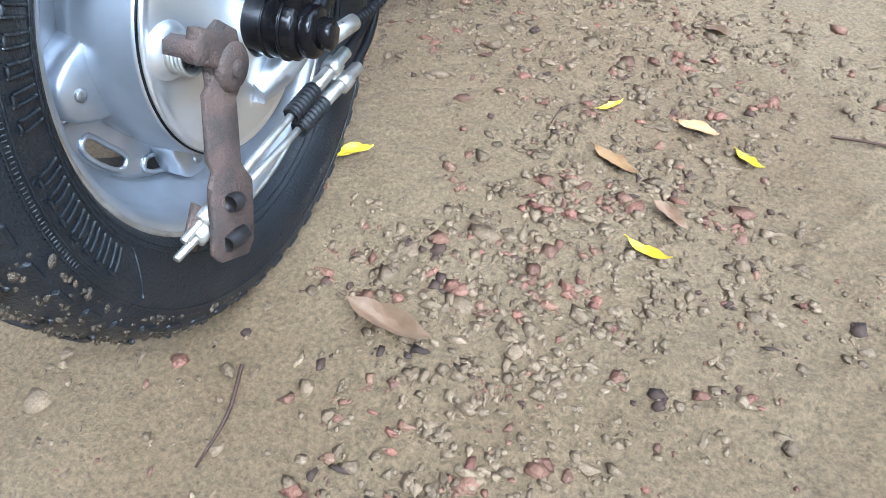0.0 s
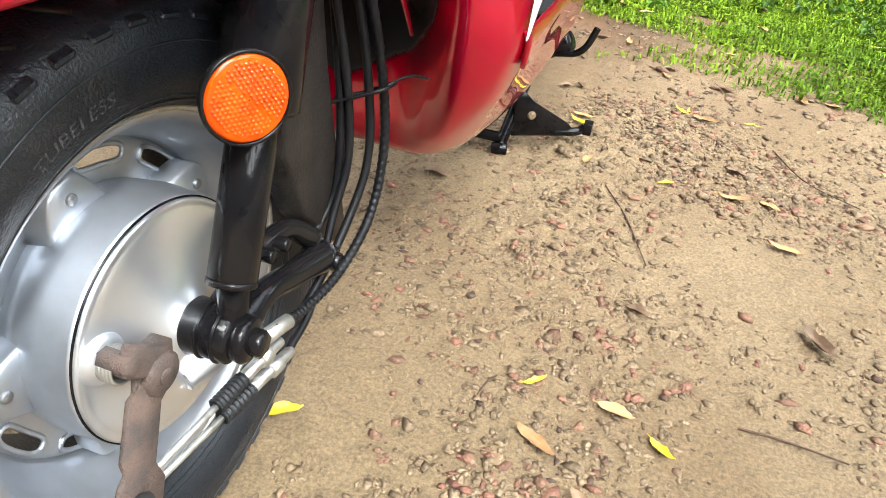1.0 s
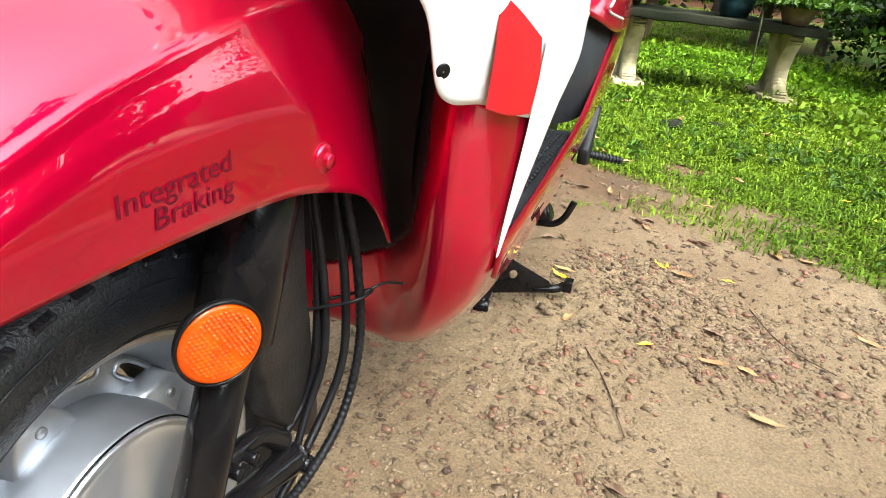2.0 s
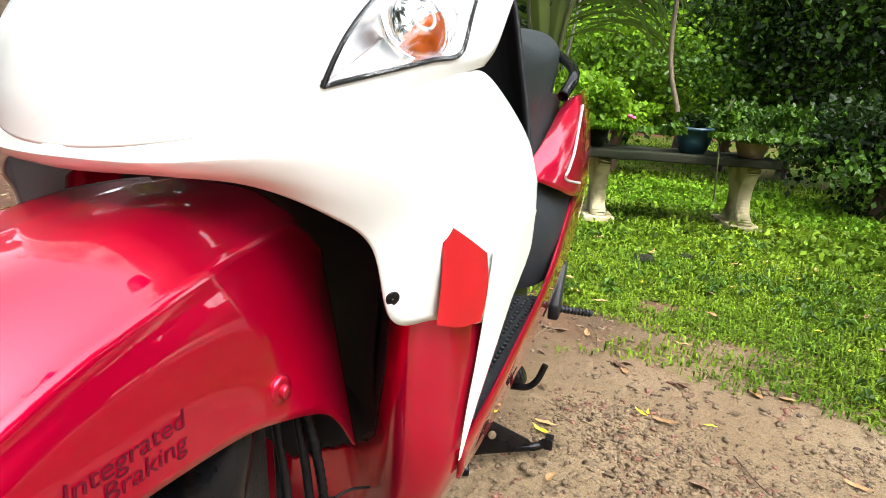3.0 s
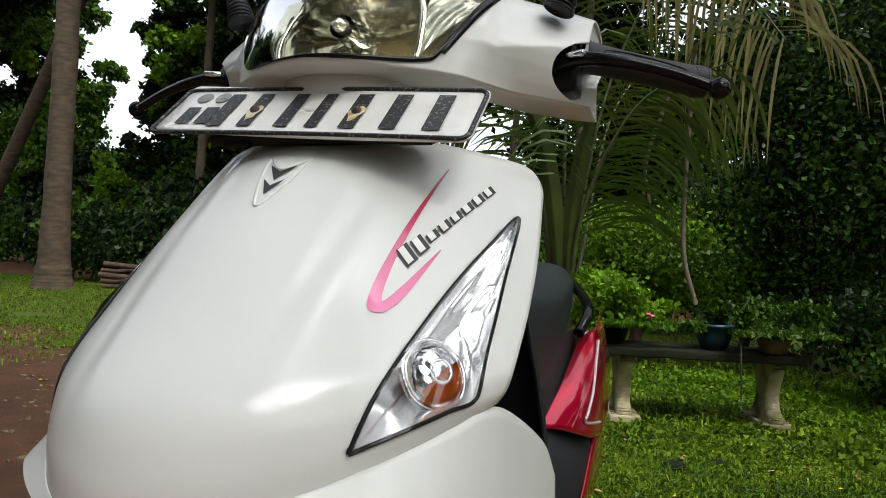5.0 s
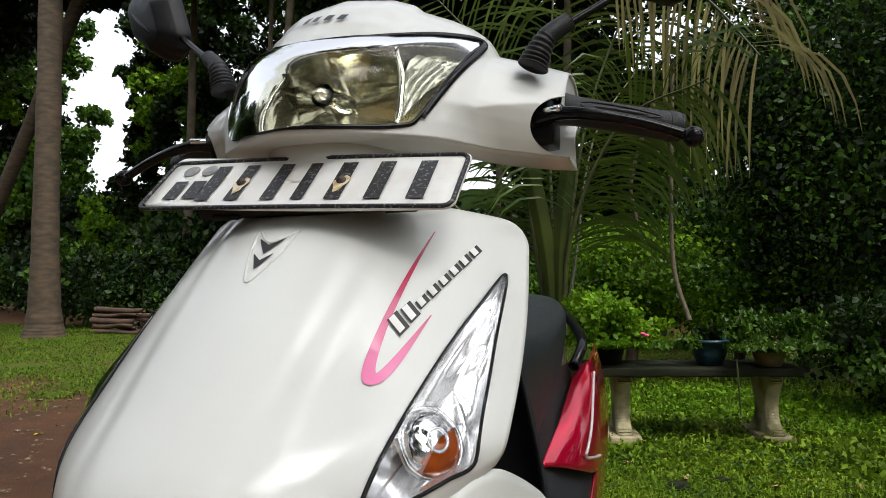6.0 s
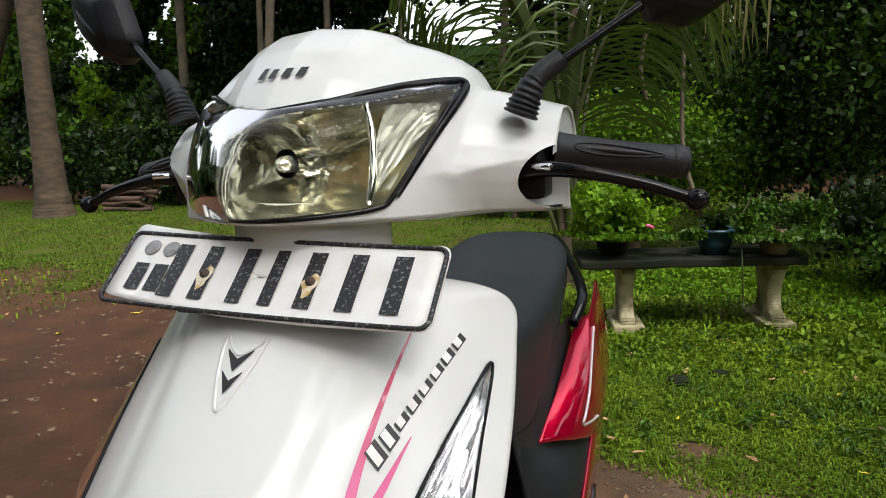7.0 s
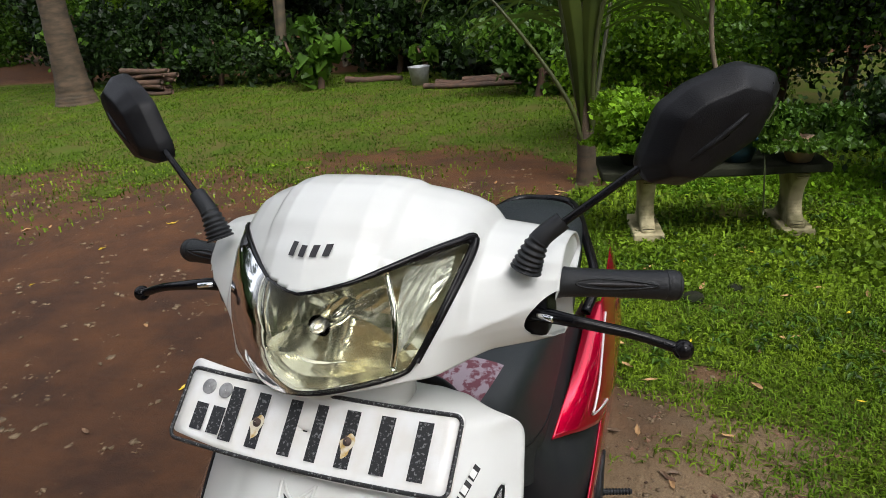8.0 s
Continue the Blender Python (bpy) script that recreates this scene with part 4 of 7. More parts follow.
def build_cowl():
    xs = np.linspace(-0.226, 0.226, 181)
    ring = []
    for x in xs:
        e = abs(x)
        front = [cowl_front(x, v) for v in np.linspace(0, 1, 61)]
        yt, zt = front[-1][1], front[-1][2]
        yb, zb = front[0][1], front[0][2]
        back = [(x, yt + 0.03, zt + 0.001), (x, yt + 0.06, zt - 0.008), (x, yt + 0.075, zt - 0.035), (x, yb + 0.17 - 0.12 * e / 0.226, zb + 0.03), (x, yb + 0.13 - 0.08 * e / 0.226, zb - 0.002), (x, yb + 0.05, zb - 0.008)]
        ring.append(np.concatenate([front, crom(np.array([front[-1], *back, front[0]]), 30)[1:-1]]))
    A = np.array(ring).swapaxes(0, 1)
    A = np.concatenate([A, A[:1]], 0)
    mid = (A[:-1, :-1] + A[1:, 1:]) / 2
    lamp = crom(np.array(LAMP + LAMP[:1]), 161)[:-1]
    hole = inside(mid[..., [0, 2]], lamp)
    hole[61:] = False
    ob = part("handlebar_cover", grid(A, keep=~hole), "white", scooter, "glossy white handlebar cover holding the headlight")
    solid(ob, 0.003, -1)
    # round openings in the ends, where the levers come out
    carve(ob, [((s * 0.243, 0.470, 0.995), (0.054, 0.062, 0.034)) for s in (1, -1)])
    for s in (1, -1):
        end = [q for q in A[:-1:2, -1 if s > 0 else 0] if q[2] > 1.016]
        end = sorted(end, key=lambda q: math.atan2(q[2] - 1.035, q[1] - 0.515))
        part("end_plate", grid(np.array([end, [np.mean(end, 0)] * len(end)]) - np.array((0.003 * s, 0, 0)), closed_u=True), "white", ob)
        part("switch_block", box((0.05, 0.05, 0.055), (s * 0.19, 0.485, 1.003), 0.008), "black", ob)
    # headlight
    rim = np.array([cowl_out(x, z, 0.001) for x, z in lamp])
    # keep the V in the upper edge
    head = part("headlight", tube(list(rim) + [rim[0]], list(np.interp([q[0] for q in rim] + [rim[0][0]], (-0.14, -0.02, 0.03), (0.0010, 0.0012, 0.0024))), 8, n=len(rim) + 1, cap=False), "gloss", scooter, "wide headlight with a yellowed lens and chrome reflector")
    for s in (1, -1):
        part("gasket", tube([tuple(cowl_out(s * x, z, 0.0012)) for x, z in ((0.045, 1.0735), (0.075, 1.0795), (0.105, 1.0855), (0.130, 1.0885), (0.1405, 1.087), (0.1415, 1.074), (0.1285, 1.035), (0.108, 0.991))], [0.0020, 0.0034, 0.0042, 0.0046, 0.0050, 0.0048, 0.0042, 0.0030] if s > 0 else [0.0020, 0.0030, 0.0034, 0.0034, 0.0030, 0.0012, 0.0008, 0.0008], 8, 60), "gloss", head, "thick black gasket")
    lens_rows = []
    c2 = np.array((0.0, 1.022))
    for f in np.linspace(0, 0.97, 14) ** 1.3:
        lens_rows.append([cowl_out(*(np.array(q) * (1 - f) + c2 * f), 0.0025 + 0.010 * math.sin(math.pi / 2 * min(1.0, f * 1.25))) for q in lamp])
    lens = part("lens", grid(np.array(lens_rows), closed_u=True), "lens", head, "yellowed clear lens")
    lens.visible_shadow = False
    # one silvered reflector behind the whole lens, with upright flutes
    gf = np.random.default_rng(12)
    sparse = rim[::4]
    shell = [sparse + np.array((0, 0.004, 0))]
    for k, f in enumerate(np.linspace(0.03, 0.995, 12)):
        q = sparse * (1 - f) + np.array((0.0, 0.33, 1.022)) * f
        q[:, 1] += 0.018 + 0.060 * (1 - (1 - f) ** 2) * (1 - 0.3 * np.abs(sparse[:, 0]) / 0.14) + gf.uniform(-0.0016, 0.0016, len(q)) * (1 - f)
        shell.append(q)
    part("reflector_housing", grid(np.array(shell), closed_u=True), "mirror_bowl", head, "faceted silvered reflector", smooth=False)
    part("bulb_cap", spin([(0, 0.0005), (0.003, 0.006), (0.012, 0.0085), (0.030, 0.0085), (0.030, 0.006)], 24, (0.004, 0.336, 1.024), "y"), "pod", head, "bulb cap")
    part("bulb", spin([(0.0, 0.014), (0.02, 0.014), (0.022, 0.016), (0.070, 0.017)], 24, (0.004, 0.350, 1.024), "y"), "chrome", head)
    for s in (1, -1):
        pts = [tuple(cowl_out(s * x, z, -0.006)) for x, z in ((0.076, 1.078), (0.088, 1.045), (0.092, 1.01), (0.090, 0.985))]
        part("lamp_divider", tube(pts, 0.0035, 8), "chrome", head)
        xs = np.linspace(0.092, 0.134, 9)
        rows = []
        for i, v in enumerate(np.linspace(0, 1, 8)):
            rows.append([cowl_out(x, (0.990 + (x - 0.092) * 1.75) * (1 - v) + 1.081 * v, -0.011 - 0.0022 * ((i + j) % 2)) * np.array((s, 1, 1)) for j, x in enumerate(xs)])
        part("pocket", grid(np.array(rows)), "pocket", head, "silvered parking lamp pocket", smooth=False)
        part("parking_bulb", spin([(0, 0.0005), (0.004, 0.007), (0.012, 0.008), (0.02, 0.005)], 16, cowl_at(0.112 * s, 1.06) + np.array((0, 0.02, 0)), "y"), "clear", head)
    # maker's mark as plain black strokes
    for k, x in enumerate(np.linspace(-0.0215, 0.0165, 4)):
        h = 0.0105 if k == 0 else 0.0085
        rows = [[cowl_out(x + u + 0.14 * v, 1.0965 + 0.03 * x + v, 0.0028) for u in (0, 0.0035, 0.007)] for v in (0, h / 2, h)]
        part("mark", grid(np.array(rows)), "ink", ob)
    return ob


cowl = build_cowl()


def build_mirror(s):
    base = np.array((0.196, 0.452, 1.056))
    top = np.array((0.305, 0.506, 1.150))
    d = (top - base) / np.linalg.norm(top - base)
    d0 = np.array((0.35, 0.15, 0.92)) / np.linalg.norm((0.35, 0.15, 0.92))
    f = np.array((s, 1, 1))
    boot_end = base + d0 * 0.030 + d * 0.024
    ob = part("mirror", tube([(boot_end - d * 0.01) * f, (boot_end + (top - boot_end) * 0.5 + np.array((0, 0, 0.001))) * f, (top + d * 0.03) * f], 0.0042, 10), "gloss", scooter, "black rear-view mirror on a stalk")
    part("boot", tube([base * f, (base + d0 * 0.016) * f, (base + d0 * 0.032 + d * 0.006) * f, (boot_end + d * 0.012) * f], [0.0160, 0.0138, 0.0108, 0.0100], 20, 90, rings=lambda t: 1 + 0.075 * np.sin(t * 62) * (t < 0.62)), "matte", ob, "ribbed rubber boot")
    # shell: pointed oval, faceted back with a raised rib
    a = np.array((0.128, 0.062, 0.070))
    L = 0.185
    u = a / np.linalg.norm(a)
    n = np.array((0.12, -0.95, -0.28))
    n -= u * n.dot(u)
    n /= np.linalg.norm(n)
    w = np.cross(u, n)
    c = np.array((0.365, 0.536, 1.186))
    corner = np.array([(-0.44, -0.06), (-0.21, -0.475), (-0.03, -0.53), (0.25, -0.45), (0.39, -0.20), (0.385, -0.02), (0.205, 0.31), (-0.27, 0.40), (-0.43, 0.17)])
    soft = [corner[k] * (1 - w) + corner[(k + 1) % 9] * w for k in range(9) for w in (0.12, 0.5, 0.88)]
    out = crom(np.array(soft + soft[:1]), 109)[:-1]
    rows = []
    for k, (sc, h) in enumerate(((0.97, -0.012), (0.995, -0.008), (1.0, -0.004), (0.985, 0.006), (0.972, 0.009), (0.76, 0.0245), (0.73, 0.0265), (0.69, 0.0275), (0.4, 0.0300), (0.05, 0.031))):
        rows.append([(c + u * L * q[0] * sc + w * 0.098 * q[1] * sc + n * h) * f for q in out])
    bm = grid(np.array(rows), closed_u=True)
    bmesh.ops.recalc_face_normals(bm, faces=bm.faces)
    part("shell", bm, "black", ob, "pointed black plastic shell")
    part("glass", grid(np.array([[(c + u * L * q[0] * 0.95 + w * 0.098 * q[1] * 0.95 - n * 0.010) * f for q in out], [(c - n * 0.010) * f] * len(out)]), closed_u=True), "chrome", ob, "mirror glass")
    rib = [(c + u * L * p + w * 0.098 * q + n * h) * f for p, q, h in ((-0.36, 0.10, 0.016), (-0.15, 0.02, 0.0285), (0.10, -0.06, 0.0285), (0.33, -0.16, 0.016))]
    part("rib", tube(rib, [0.0028, 0.0036, 0.0036, 0.002], 8, 30), "black", ob)
    rib = [(c + u * L * p + w * 0.098 * q + n * h) * f for p, q, h in ((0.33, -0.15, 0.016), (0.26, 0.06, 0.018), (0.05, 0.18, 0.019), (-0.2, 0.24, 0.016))]
    part("rib", tube(rib, 0.0014, 6, 30), "black", ob)
    return ob


for s in (1, -1):
    mirror = build_mirror(s)
    if s < 0:
        mirror.location = (0.011, 0, 0.013)


def build_controls(s):
    f = np.array((s, 1, 1))
    a, b = np.array((0.215, 0.503, 1.022)), np.array((0.338, 0.560, 1.002))
    grip = part("grip", tube([a * f, (a + (b - a) * 0.12) * f, (a + (b - a) * 0.5) * f, (a + (b - a) * 0.97) * f, b * f], [0.019, 0.0165, 0.0155, 0.0165, 0.0150], 24, 30), "matte", scooter, "black rubber handlebar grip")
    d = (b - a) / np.linalg.norm(b - a)
    o = np.array((0, -0.94, 0.34))
    o = o - d * o.dot(d)
    o /= np.linalg.norm(o)
    v = np.cross(d, o)
    loop = []
    for w in np.linspace(0, 2 * math.pi, 41):
        along, across = 0.064 - 0.046 * math.cos(w), 0.0052 * math.sin(w) * (1.0 + 0.35 * math.cos(w))
        loop.append((a + d * along + v * across + o * math.sqrt(max(0.0, 0.0159 ** 2 - across ** 2))) * f)
    part("grip_rim", tube(loop, 0.0012, 6, n=41, cap=False), "matte", grip)
    part("grip_recess", tube([(a + d * x + o * 0.0146) * f for x in (0.026, 0.05, 0.08, 0.102)], [0.001, 0.0030, 0.0030, 0.001], 8, 16), "ink", grip)
    part("grip_collar", tube([(a + d * 0.122) * f, (a + d * 0.128) * f, (a + d * 0.136) * f], [0.0166, 0.0176, 0.0168], 24, 8), "matte", grip)
    lever = part("brake_lever", tube([np.array((0.195, 0.462, 1.003)) * f, np.array((0.225, 0.452, 1.005)) * f, np.array((0.262, 0.452, 1.000)) * f, np.array((0.305, 0.459, 0.990)) * f, np.array((0.345, 0.466, 0.976)) * f], [0.010, 0.0075, 0.0062, 0.0056, 0.0056], 14, 40), "gloss", scooter, "black brake lever with a ball end")
    bm = bmesh.new()
    bmesh.ops.create_uvsphere(bm, u_segments=20, v_segments=14, radius=0.0105, matrix=Matrix.Translation((0.352 * s, 0.467, 0.974)))
    part("ball_end", bm, "gloss", lever)
    part("pivot_screw", cyl(np.array((0.208, 0.448, 1.008)) * f, np.array((0.226, 0.440, 1.008)) * f, 0.0035, 10), "chrome", lever)


for s in (1, -1):
    build_controls(s)


# ---- number plate ----
def build_plate():
    m = np.array([(-0.163, 0.272, 0.9130), (0.170, 0.272, 0.8970)])
    lo, hi = np.array((0, 0.272, 0.900)), np.array((0, 0.333, 0.955))
    up = hi - lo
    H, W = np.linalg.norm(up), 0.324
    up /= H
    out = np.cross((1, 0, 0), up)

    def at(u, v, lift=0.0):
        """u, v in -0.5..0.5 of the plate; it bows a little and hangs lower at one end."""
        p = np.array((0.001 + W * u, 0, 0)) + lo + up * H * (v + 0.5) + out * lift
        p[2] -= 0.012 * u
        p[1] += 0.030 * u * u
        p[0] += 0.0
        return p

    def panel(u0, u1, v0, v1, lift, rad=0.0, n=24):
        us = np.linspace(u0, u1, n)
        vs = np.linspace(v0, v1, 9)
        A = np.array([[at(u, v, lift) for u in us] for v in vs])
        return grid(A)

    def rounded(hw, hh, r, lift, n=6):
        pts = []
        for cx, cy, a0 in ((hw - r, hh - r, 0), (-hw + r, hh - r, 90), (-hw + r, -hh + r, 180), (hw - r, -hh + r, 270)):
            for k in range(n + 1):
                a = radians(a0 + 90 * k / n)
                pts.append((cx + r * math.cos(a), cy + r * math.sin(a)))
        dense = []
        for (x0, y0), (x1, y1) in zip(pts, pts[1:] + pts[:1]):
            k = max(1, int(math.hypot(x1 - x0, y1 - y0) / 0.012))
            dense += [(x0 + (x1 - x0) * i / k, y0 + (y1 - y0) * i / k) for i in range(k)]
        return [at(x / W, y / H, lift) for x, y in dense]

    edge = np.array(rounded(W / 2, H / 2, 0.010, 0))
    rows = [[at(((q[0] - 0.001) / W) * f, ((q - lo) @ up / H - 0.5) * f + 0 * f, 0) for q in edge] for f in np.linspace(1, 0.02, 9)]
    ob = solid(part("number_plate", grid(np.array(rows), closed_u=True), "plate", scooter, "bent white number plate with black raised marks", smooth=True), 0.0025, 0)
    border = np.array(rounded(W / 2 - 0.0022, H / 2 - 0.0022, 0.009, 0.002))
    part("plate_border", tube(list(border) + [border[0]], 0.0022, 6, n=len(border) + 1, cap=False), "dotted", ob, "black raised border")
    for u, w in ((-0.276, 0.066), (-0.172, 0.06), (-0.050, 0.058), (0.045, 0.05), (0.152, 0.062), (0.268, 0.062), (0.388, 0.064)):
        part("plate_bar", panel(u - w * 0.38, u + w * 0.38, -0.345, 0.345, 0.0028, n=6), "dotted", ob, "black raised bar")
    for u in (-0.425, -0.355):
        part("plate_bar", panel(u, u + 0.05, -0.30, 0.05, 0.0028, n=4), "dotted", ob, "black raised bar")
        c = at(u + 0.025, 0.27, 0.0022)
        bm = cyl(c - out * 0.001, c + out * 0.0008, 0.0085, 20)
        part("crest", bm, "grey", ob, "round grey print")
    for u in (-0.17, 0.155):
        c = at(u, -0.03)
        stain = [at(u + r * (0.021 + 0.007 * math.sin(3 * w + 40 * u)) * math.cos(w), -0.08 + r * (0.14 + 0.04 * math.sin(2 * w)) * math.sin(w), 0.0034) for r in (1.0, 0.5, 0.02) for w in np.linspace(0, 2 * math.pi, 24, endpoint=False)]
        part("rust_stain", grid(np.array(stain).reshape(3, 24, 3), closed_u=True), "stain", ob, "rust stain round the screw")
        part("plate_screw", spin([(0, 0.0005), (0.001, 0.003), (0.003, 0.0045), (0.005, 0.0045), (0.005, 0.007), (0.0062, 0.007)], 12, (0, 0, 0), "z"), "rust", ob, "rusty screw").matrix_local = Matrix.Translation(c + out * 0.008) @ Vector(-out).to_track_quat("Z", "Y").to_matrix().to_4x4()
    # dark bracket behind
    part("plate_bracket", box((0.20, 0.05, 0.012), m=Matrix.Translation((0.0, 0.318, 0.912)) @ Euler((radians(25), 0, 0)).to_matrix().to_4x4(), bevel=0.003), "black", ob, "black plate bracket")
    for s in (-1, 1):
        part("bracket_arm", box((0.03, 0.05, 0.006), m=Matrix.Translation((0.09 * s + 0.02, 0.318, 0.906)) @ Euler((radians(20), 0, 0)).to_matrix().to_4x4(), bevel=0.002), "black", ob)
    part("head_cover", cyl((0, 0.40, 0.90), (0, 0.40, 0.985), 0.075, 32), "white", scooter, "white steering head cover")


build_plate()

# ---- front wheel ----
TYRE = [(-0.020, 0.1395), (-0.036, 0.152), (-0.0450, 0.172), (-0.0440, 0.192), (-0.036, 0.206), (-0.02, 0.2135), (0, 0.2155), (0.02, 0.2135), (0.036, 0.206), (0.0440, 0.192), (0.0450, 0.172), (0.036, 0.152), (0.020, 0.1395)]


def tyre_point(a, r, lift=0.0):
    """A point of the tyre's left side at angle a (0 = up, towards the rear positive) and radius r."""
    half = crom(np.array(TYRE), 49)[24:]
    x = np.interp(-r, -half[:, 1], half[:, 0])
    return np.array((x + lift, AX[1] + r * math.sin(a), AX[2] + r * math.cos(a)))


def build_wheel(centre, name, front=True):
    wheel = part(name, spin([(-0.028, 0.1425), (-0.030, 0.138), (-0.026, 0.132), (-0.024, 0.118), (-0.021, 0.114), (-0.016, 0.1165), (-0.008, 0.122), (0.0, 0.1275), (0.007, 0.1300), (0.016, 0.1318), (0.0222, 0.1350), (0.0250, 0.1392), (0.0245, 0.1425), (0.0210, 0.1434), (0.018, 0.141)], 96, centre), "alloy", scooter, "silver steel wheel with a drum hub")
    tyre = part("tyre", spin(TYRE, 96, centre, smooth_n=49), "rubber", wheel, "worn black tubeless tyre")
    return wheel, tyre


wheel, tyre = build_wheel(AX, "front_wheel")


def wheel_details():
    # dished disc with long slots
    n, m = 240, 9
    w = np.linspace(0, 2 * math.pi, n + 1)[:-1]
    pr = crom(np.array([(-0.0215, 0.1150), (-0.0190, 0.1105), (-0.0190, 0.1040), (-0.0190, 0.0975), (-0.018, 0.085)]), m)
    A = np.zeros((m, n, 3))
    A[..., 0], A[..., 1], A[..., 2] = pr[:, :1], AX[1] + pr[:, 1:] * np.sin(w), AX[2] + pr[:, 1:] * np.cos(w)
    keep = np.ones((m - 1, n), bool)
    slots = 11
    for k in range(slots):
        c = radians(43) + 2 * math.pi * k / slots
        d = np.abs((w - c + math.pi) % (2 * math.pi) - math.pi)
        keep[2:6, d < 0.175] = False
        keep[3:5, d < 0.205] = False
        ring = []
        for t in np.linspace(0, 2 * math.pi, 33):
            a = c + 0.205 * np.sign(math.cos(t)) * abs(math.cos(t)) ** 0.55
            r = 0.1040 + 0.0066 * np.sign(math.sin(t)) * abs(math.sin(t)) ** 0.7
            ring.append((-0.0185, AX[1] + r * math.sin(a), AX[2] + r * math.cos(a)))
        part("slot_rim", tube(ring, 0.0019, 6, n=33, cap=False), "alloy", wheel)
    part("wheel_disc", solid_grid(A, keep), "alloy", wheel, "slotted silver disc")
    part("brake_drum", spin([(-0.019, 0.05), (-0.019, 0.086), (-0.006, 0.0880), (0.004, 0.0892), (0.012, 0.0890), (0.014, 0.0882), (0.032, 0.0876), (0.0343, 0.0868), (0.0345, 0.080)], 96, AX), "alloy", wheel, "cast drum")
    part("drum_groove", spin([(0.0341, 0.0866), (0.0354, 0.0864), (0.0354, 0.0851), (0.0341, 0.0848)], 96, AX), "gloss", wheel)
    part("brake_plate", spin([(0.0345, 0.0856), (0.0366, 0.0850), (0.0376, 0.0835), (0.0372, 0.0800), (0.0380, 0.0760), (0.0395, 0.062), (0.0430, 0.044), (0.0475, 0.031), (0.052, 0.023), (0.056, 0.019)], 120, AX, smooth_n=60), "polish", wheel, "polished cone-shaped brake plate")
    part("plate_boss", tube([(0.040, AX[1] - 0.004, AX[2] - 0.052), (0.046, AX[1] + 0.022, AX[2] - 0.045), (0.052, AX[1] + 0.052, AX[2] - 0.040)], [0.010, 0.014, 0.011], 14, 24), "polish", wheel, "cast cable stop")
    part("plate_rivet", spin([(0.036, 0.0045), (0.0395, 0.004), (0.0405, 0.0005)], 14, (0, -0.035, 0.250)), "polish", wheel)
    # dark colour behind the slots stands in for the shade inside the rim
    part("rim_barrel", spin([(-0.0205, 0.1145), (-0.029, 0.1090), (-0.050, 0.1065), (-0.056, 0.115), (-0.056, 0.137)], 72, AX), "brown", wheel, "inner barrel of the rim, dark in colour to stand for shade")
    lip = [(0.0243, AX[1] + 0.1424 * math.sin(a), AX[2] + 0.1424 * math.cos(a)) for a in np.linspace(0, 2 * math.pi, 121)]
    part("rim_lip", tube(lip, 0.0024, 8, n=121, cap=False), "zinc", wheel, "bright rolled rim edge")
    # lugs that carry the drum
    for k in range(5):
        a = radians(-15) - 2 * math.pi * k / 5
        R = Matrix.Translation(AX) @ Matrix.Rotation(-a, 4, "X")
        bm = slab([(-0.027, 0.080), (0.027, 0.080), (0.020, 0.0985), (0.014, 0.110), (0.007, 0.1145), (-0.007, 0.1145), (-0.014, 0.110), (-0.020, 0.0985)], 0.022, R @ Matrix(((0, 0, 1, -0.021), (1, 0, 0, 0), (0, 1, 0, 0), (0, 0, 0, 1))), 0.0025)
        part("hub_lug", bm, "alloy", wheel)
        q = Matrix.Rotation(-a, 4, "X") @ Vector((0.001, 0, 0.101))
        part("lug_bolt", cyl(Vector(AX) + q - Vector((0.004, 0, 0)), Vector(AX) + q + Vector((0.0022, 0, 0)), 0.0040, 12), "steel", wheel)
    # shoulder blocks and grooves of the tread
    lug = box((0.010, 0.016, 0.020), bevel=0.0015, seg=1)
    me = bpy.data.meshes.new("tread_block")
    lug.to_mesh(me)
    lug.free()
    me.materials.append(M["rubber"])
    for side in (1, -1):
        for k in range(48):
            a = 2 * math.pi * (k + 0.25 * side) / 48
            b = new("tread_block", me)
            b.parent = wheel
            b.matrix_local = Matrix.Translation(AX) @ Matrix.Rotation(-a, 4, "X") @ Matrix.Translation((side * 0.0338, 0, 0.1944)) @ Matrix.Rotation(side * radians(33), 4, "Y")
    for k in range(36):
        a = 2 * math.pi * k / 36
        pts = [(x, AX[1] + r * math.sin(a + t), AX[2] + r * math.cos(a + t)) for x, r, t in ((-0.03, 0.2112, -0.05), (-0.01, 0.2158, 0.02), (0.012, 0.2158, 0.0), (0.03, 0.2112, 0.06))]
        part("tread_groove", tube(pts, 0.0022, 5, 9), "ink", wheel)
    # raised rings and print on the sidewall
    for r in (0.149, 0.1525, 0.187):
        pts = [tyre_point(a, r) for a in np.linspace(0, 2 * math.pi, 97)]
        part("sidewall_ring", tube(pts, 0.0009, 5, n=97, cap=False), "rubber", wheel)
    for text, a0, r0, size in (("TUBELESS", -0.49, 0.166, 0.0120), ("90/100-10", 2.80, 0.170, 0.010)):
        V, F = words(text, size)
        out = []
        for x, y, _ in V:
            r = r0 + y
            p = tyre_point(a0 + x * 1.15 / r0, r, 0.0013)
            out.append(p)
        part("sidewall_print", faces_mesh(out, F), "chalk", wheel, "raised lettering", smooth=False)
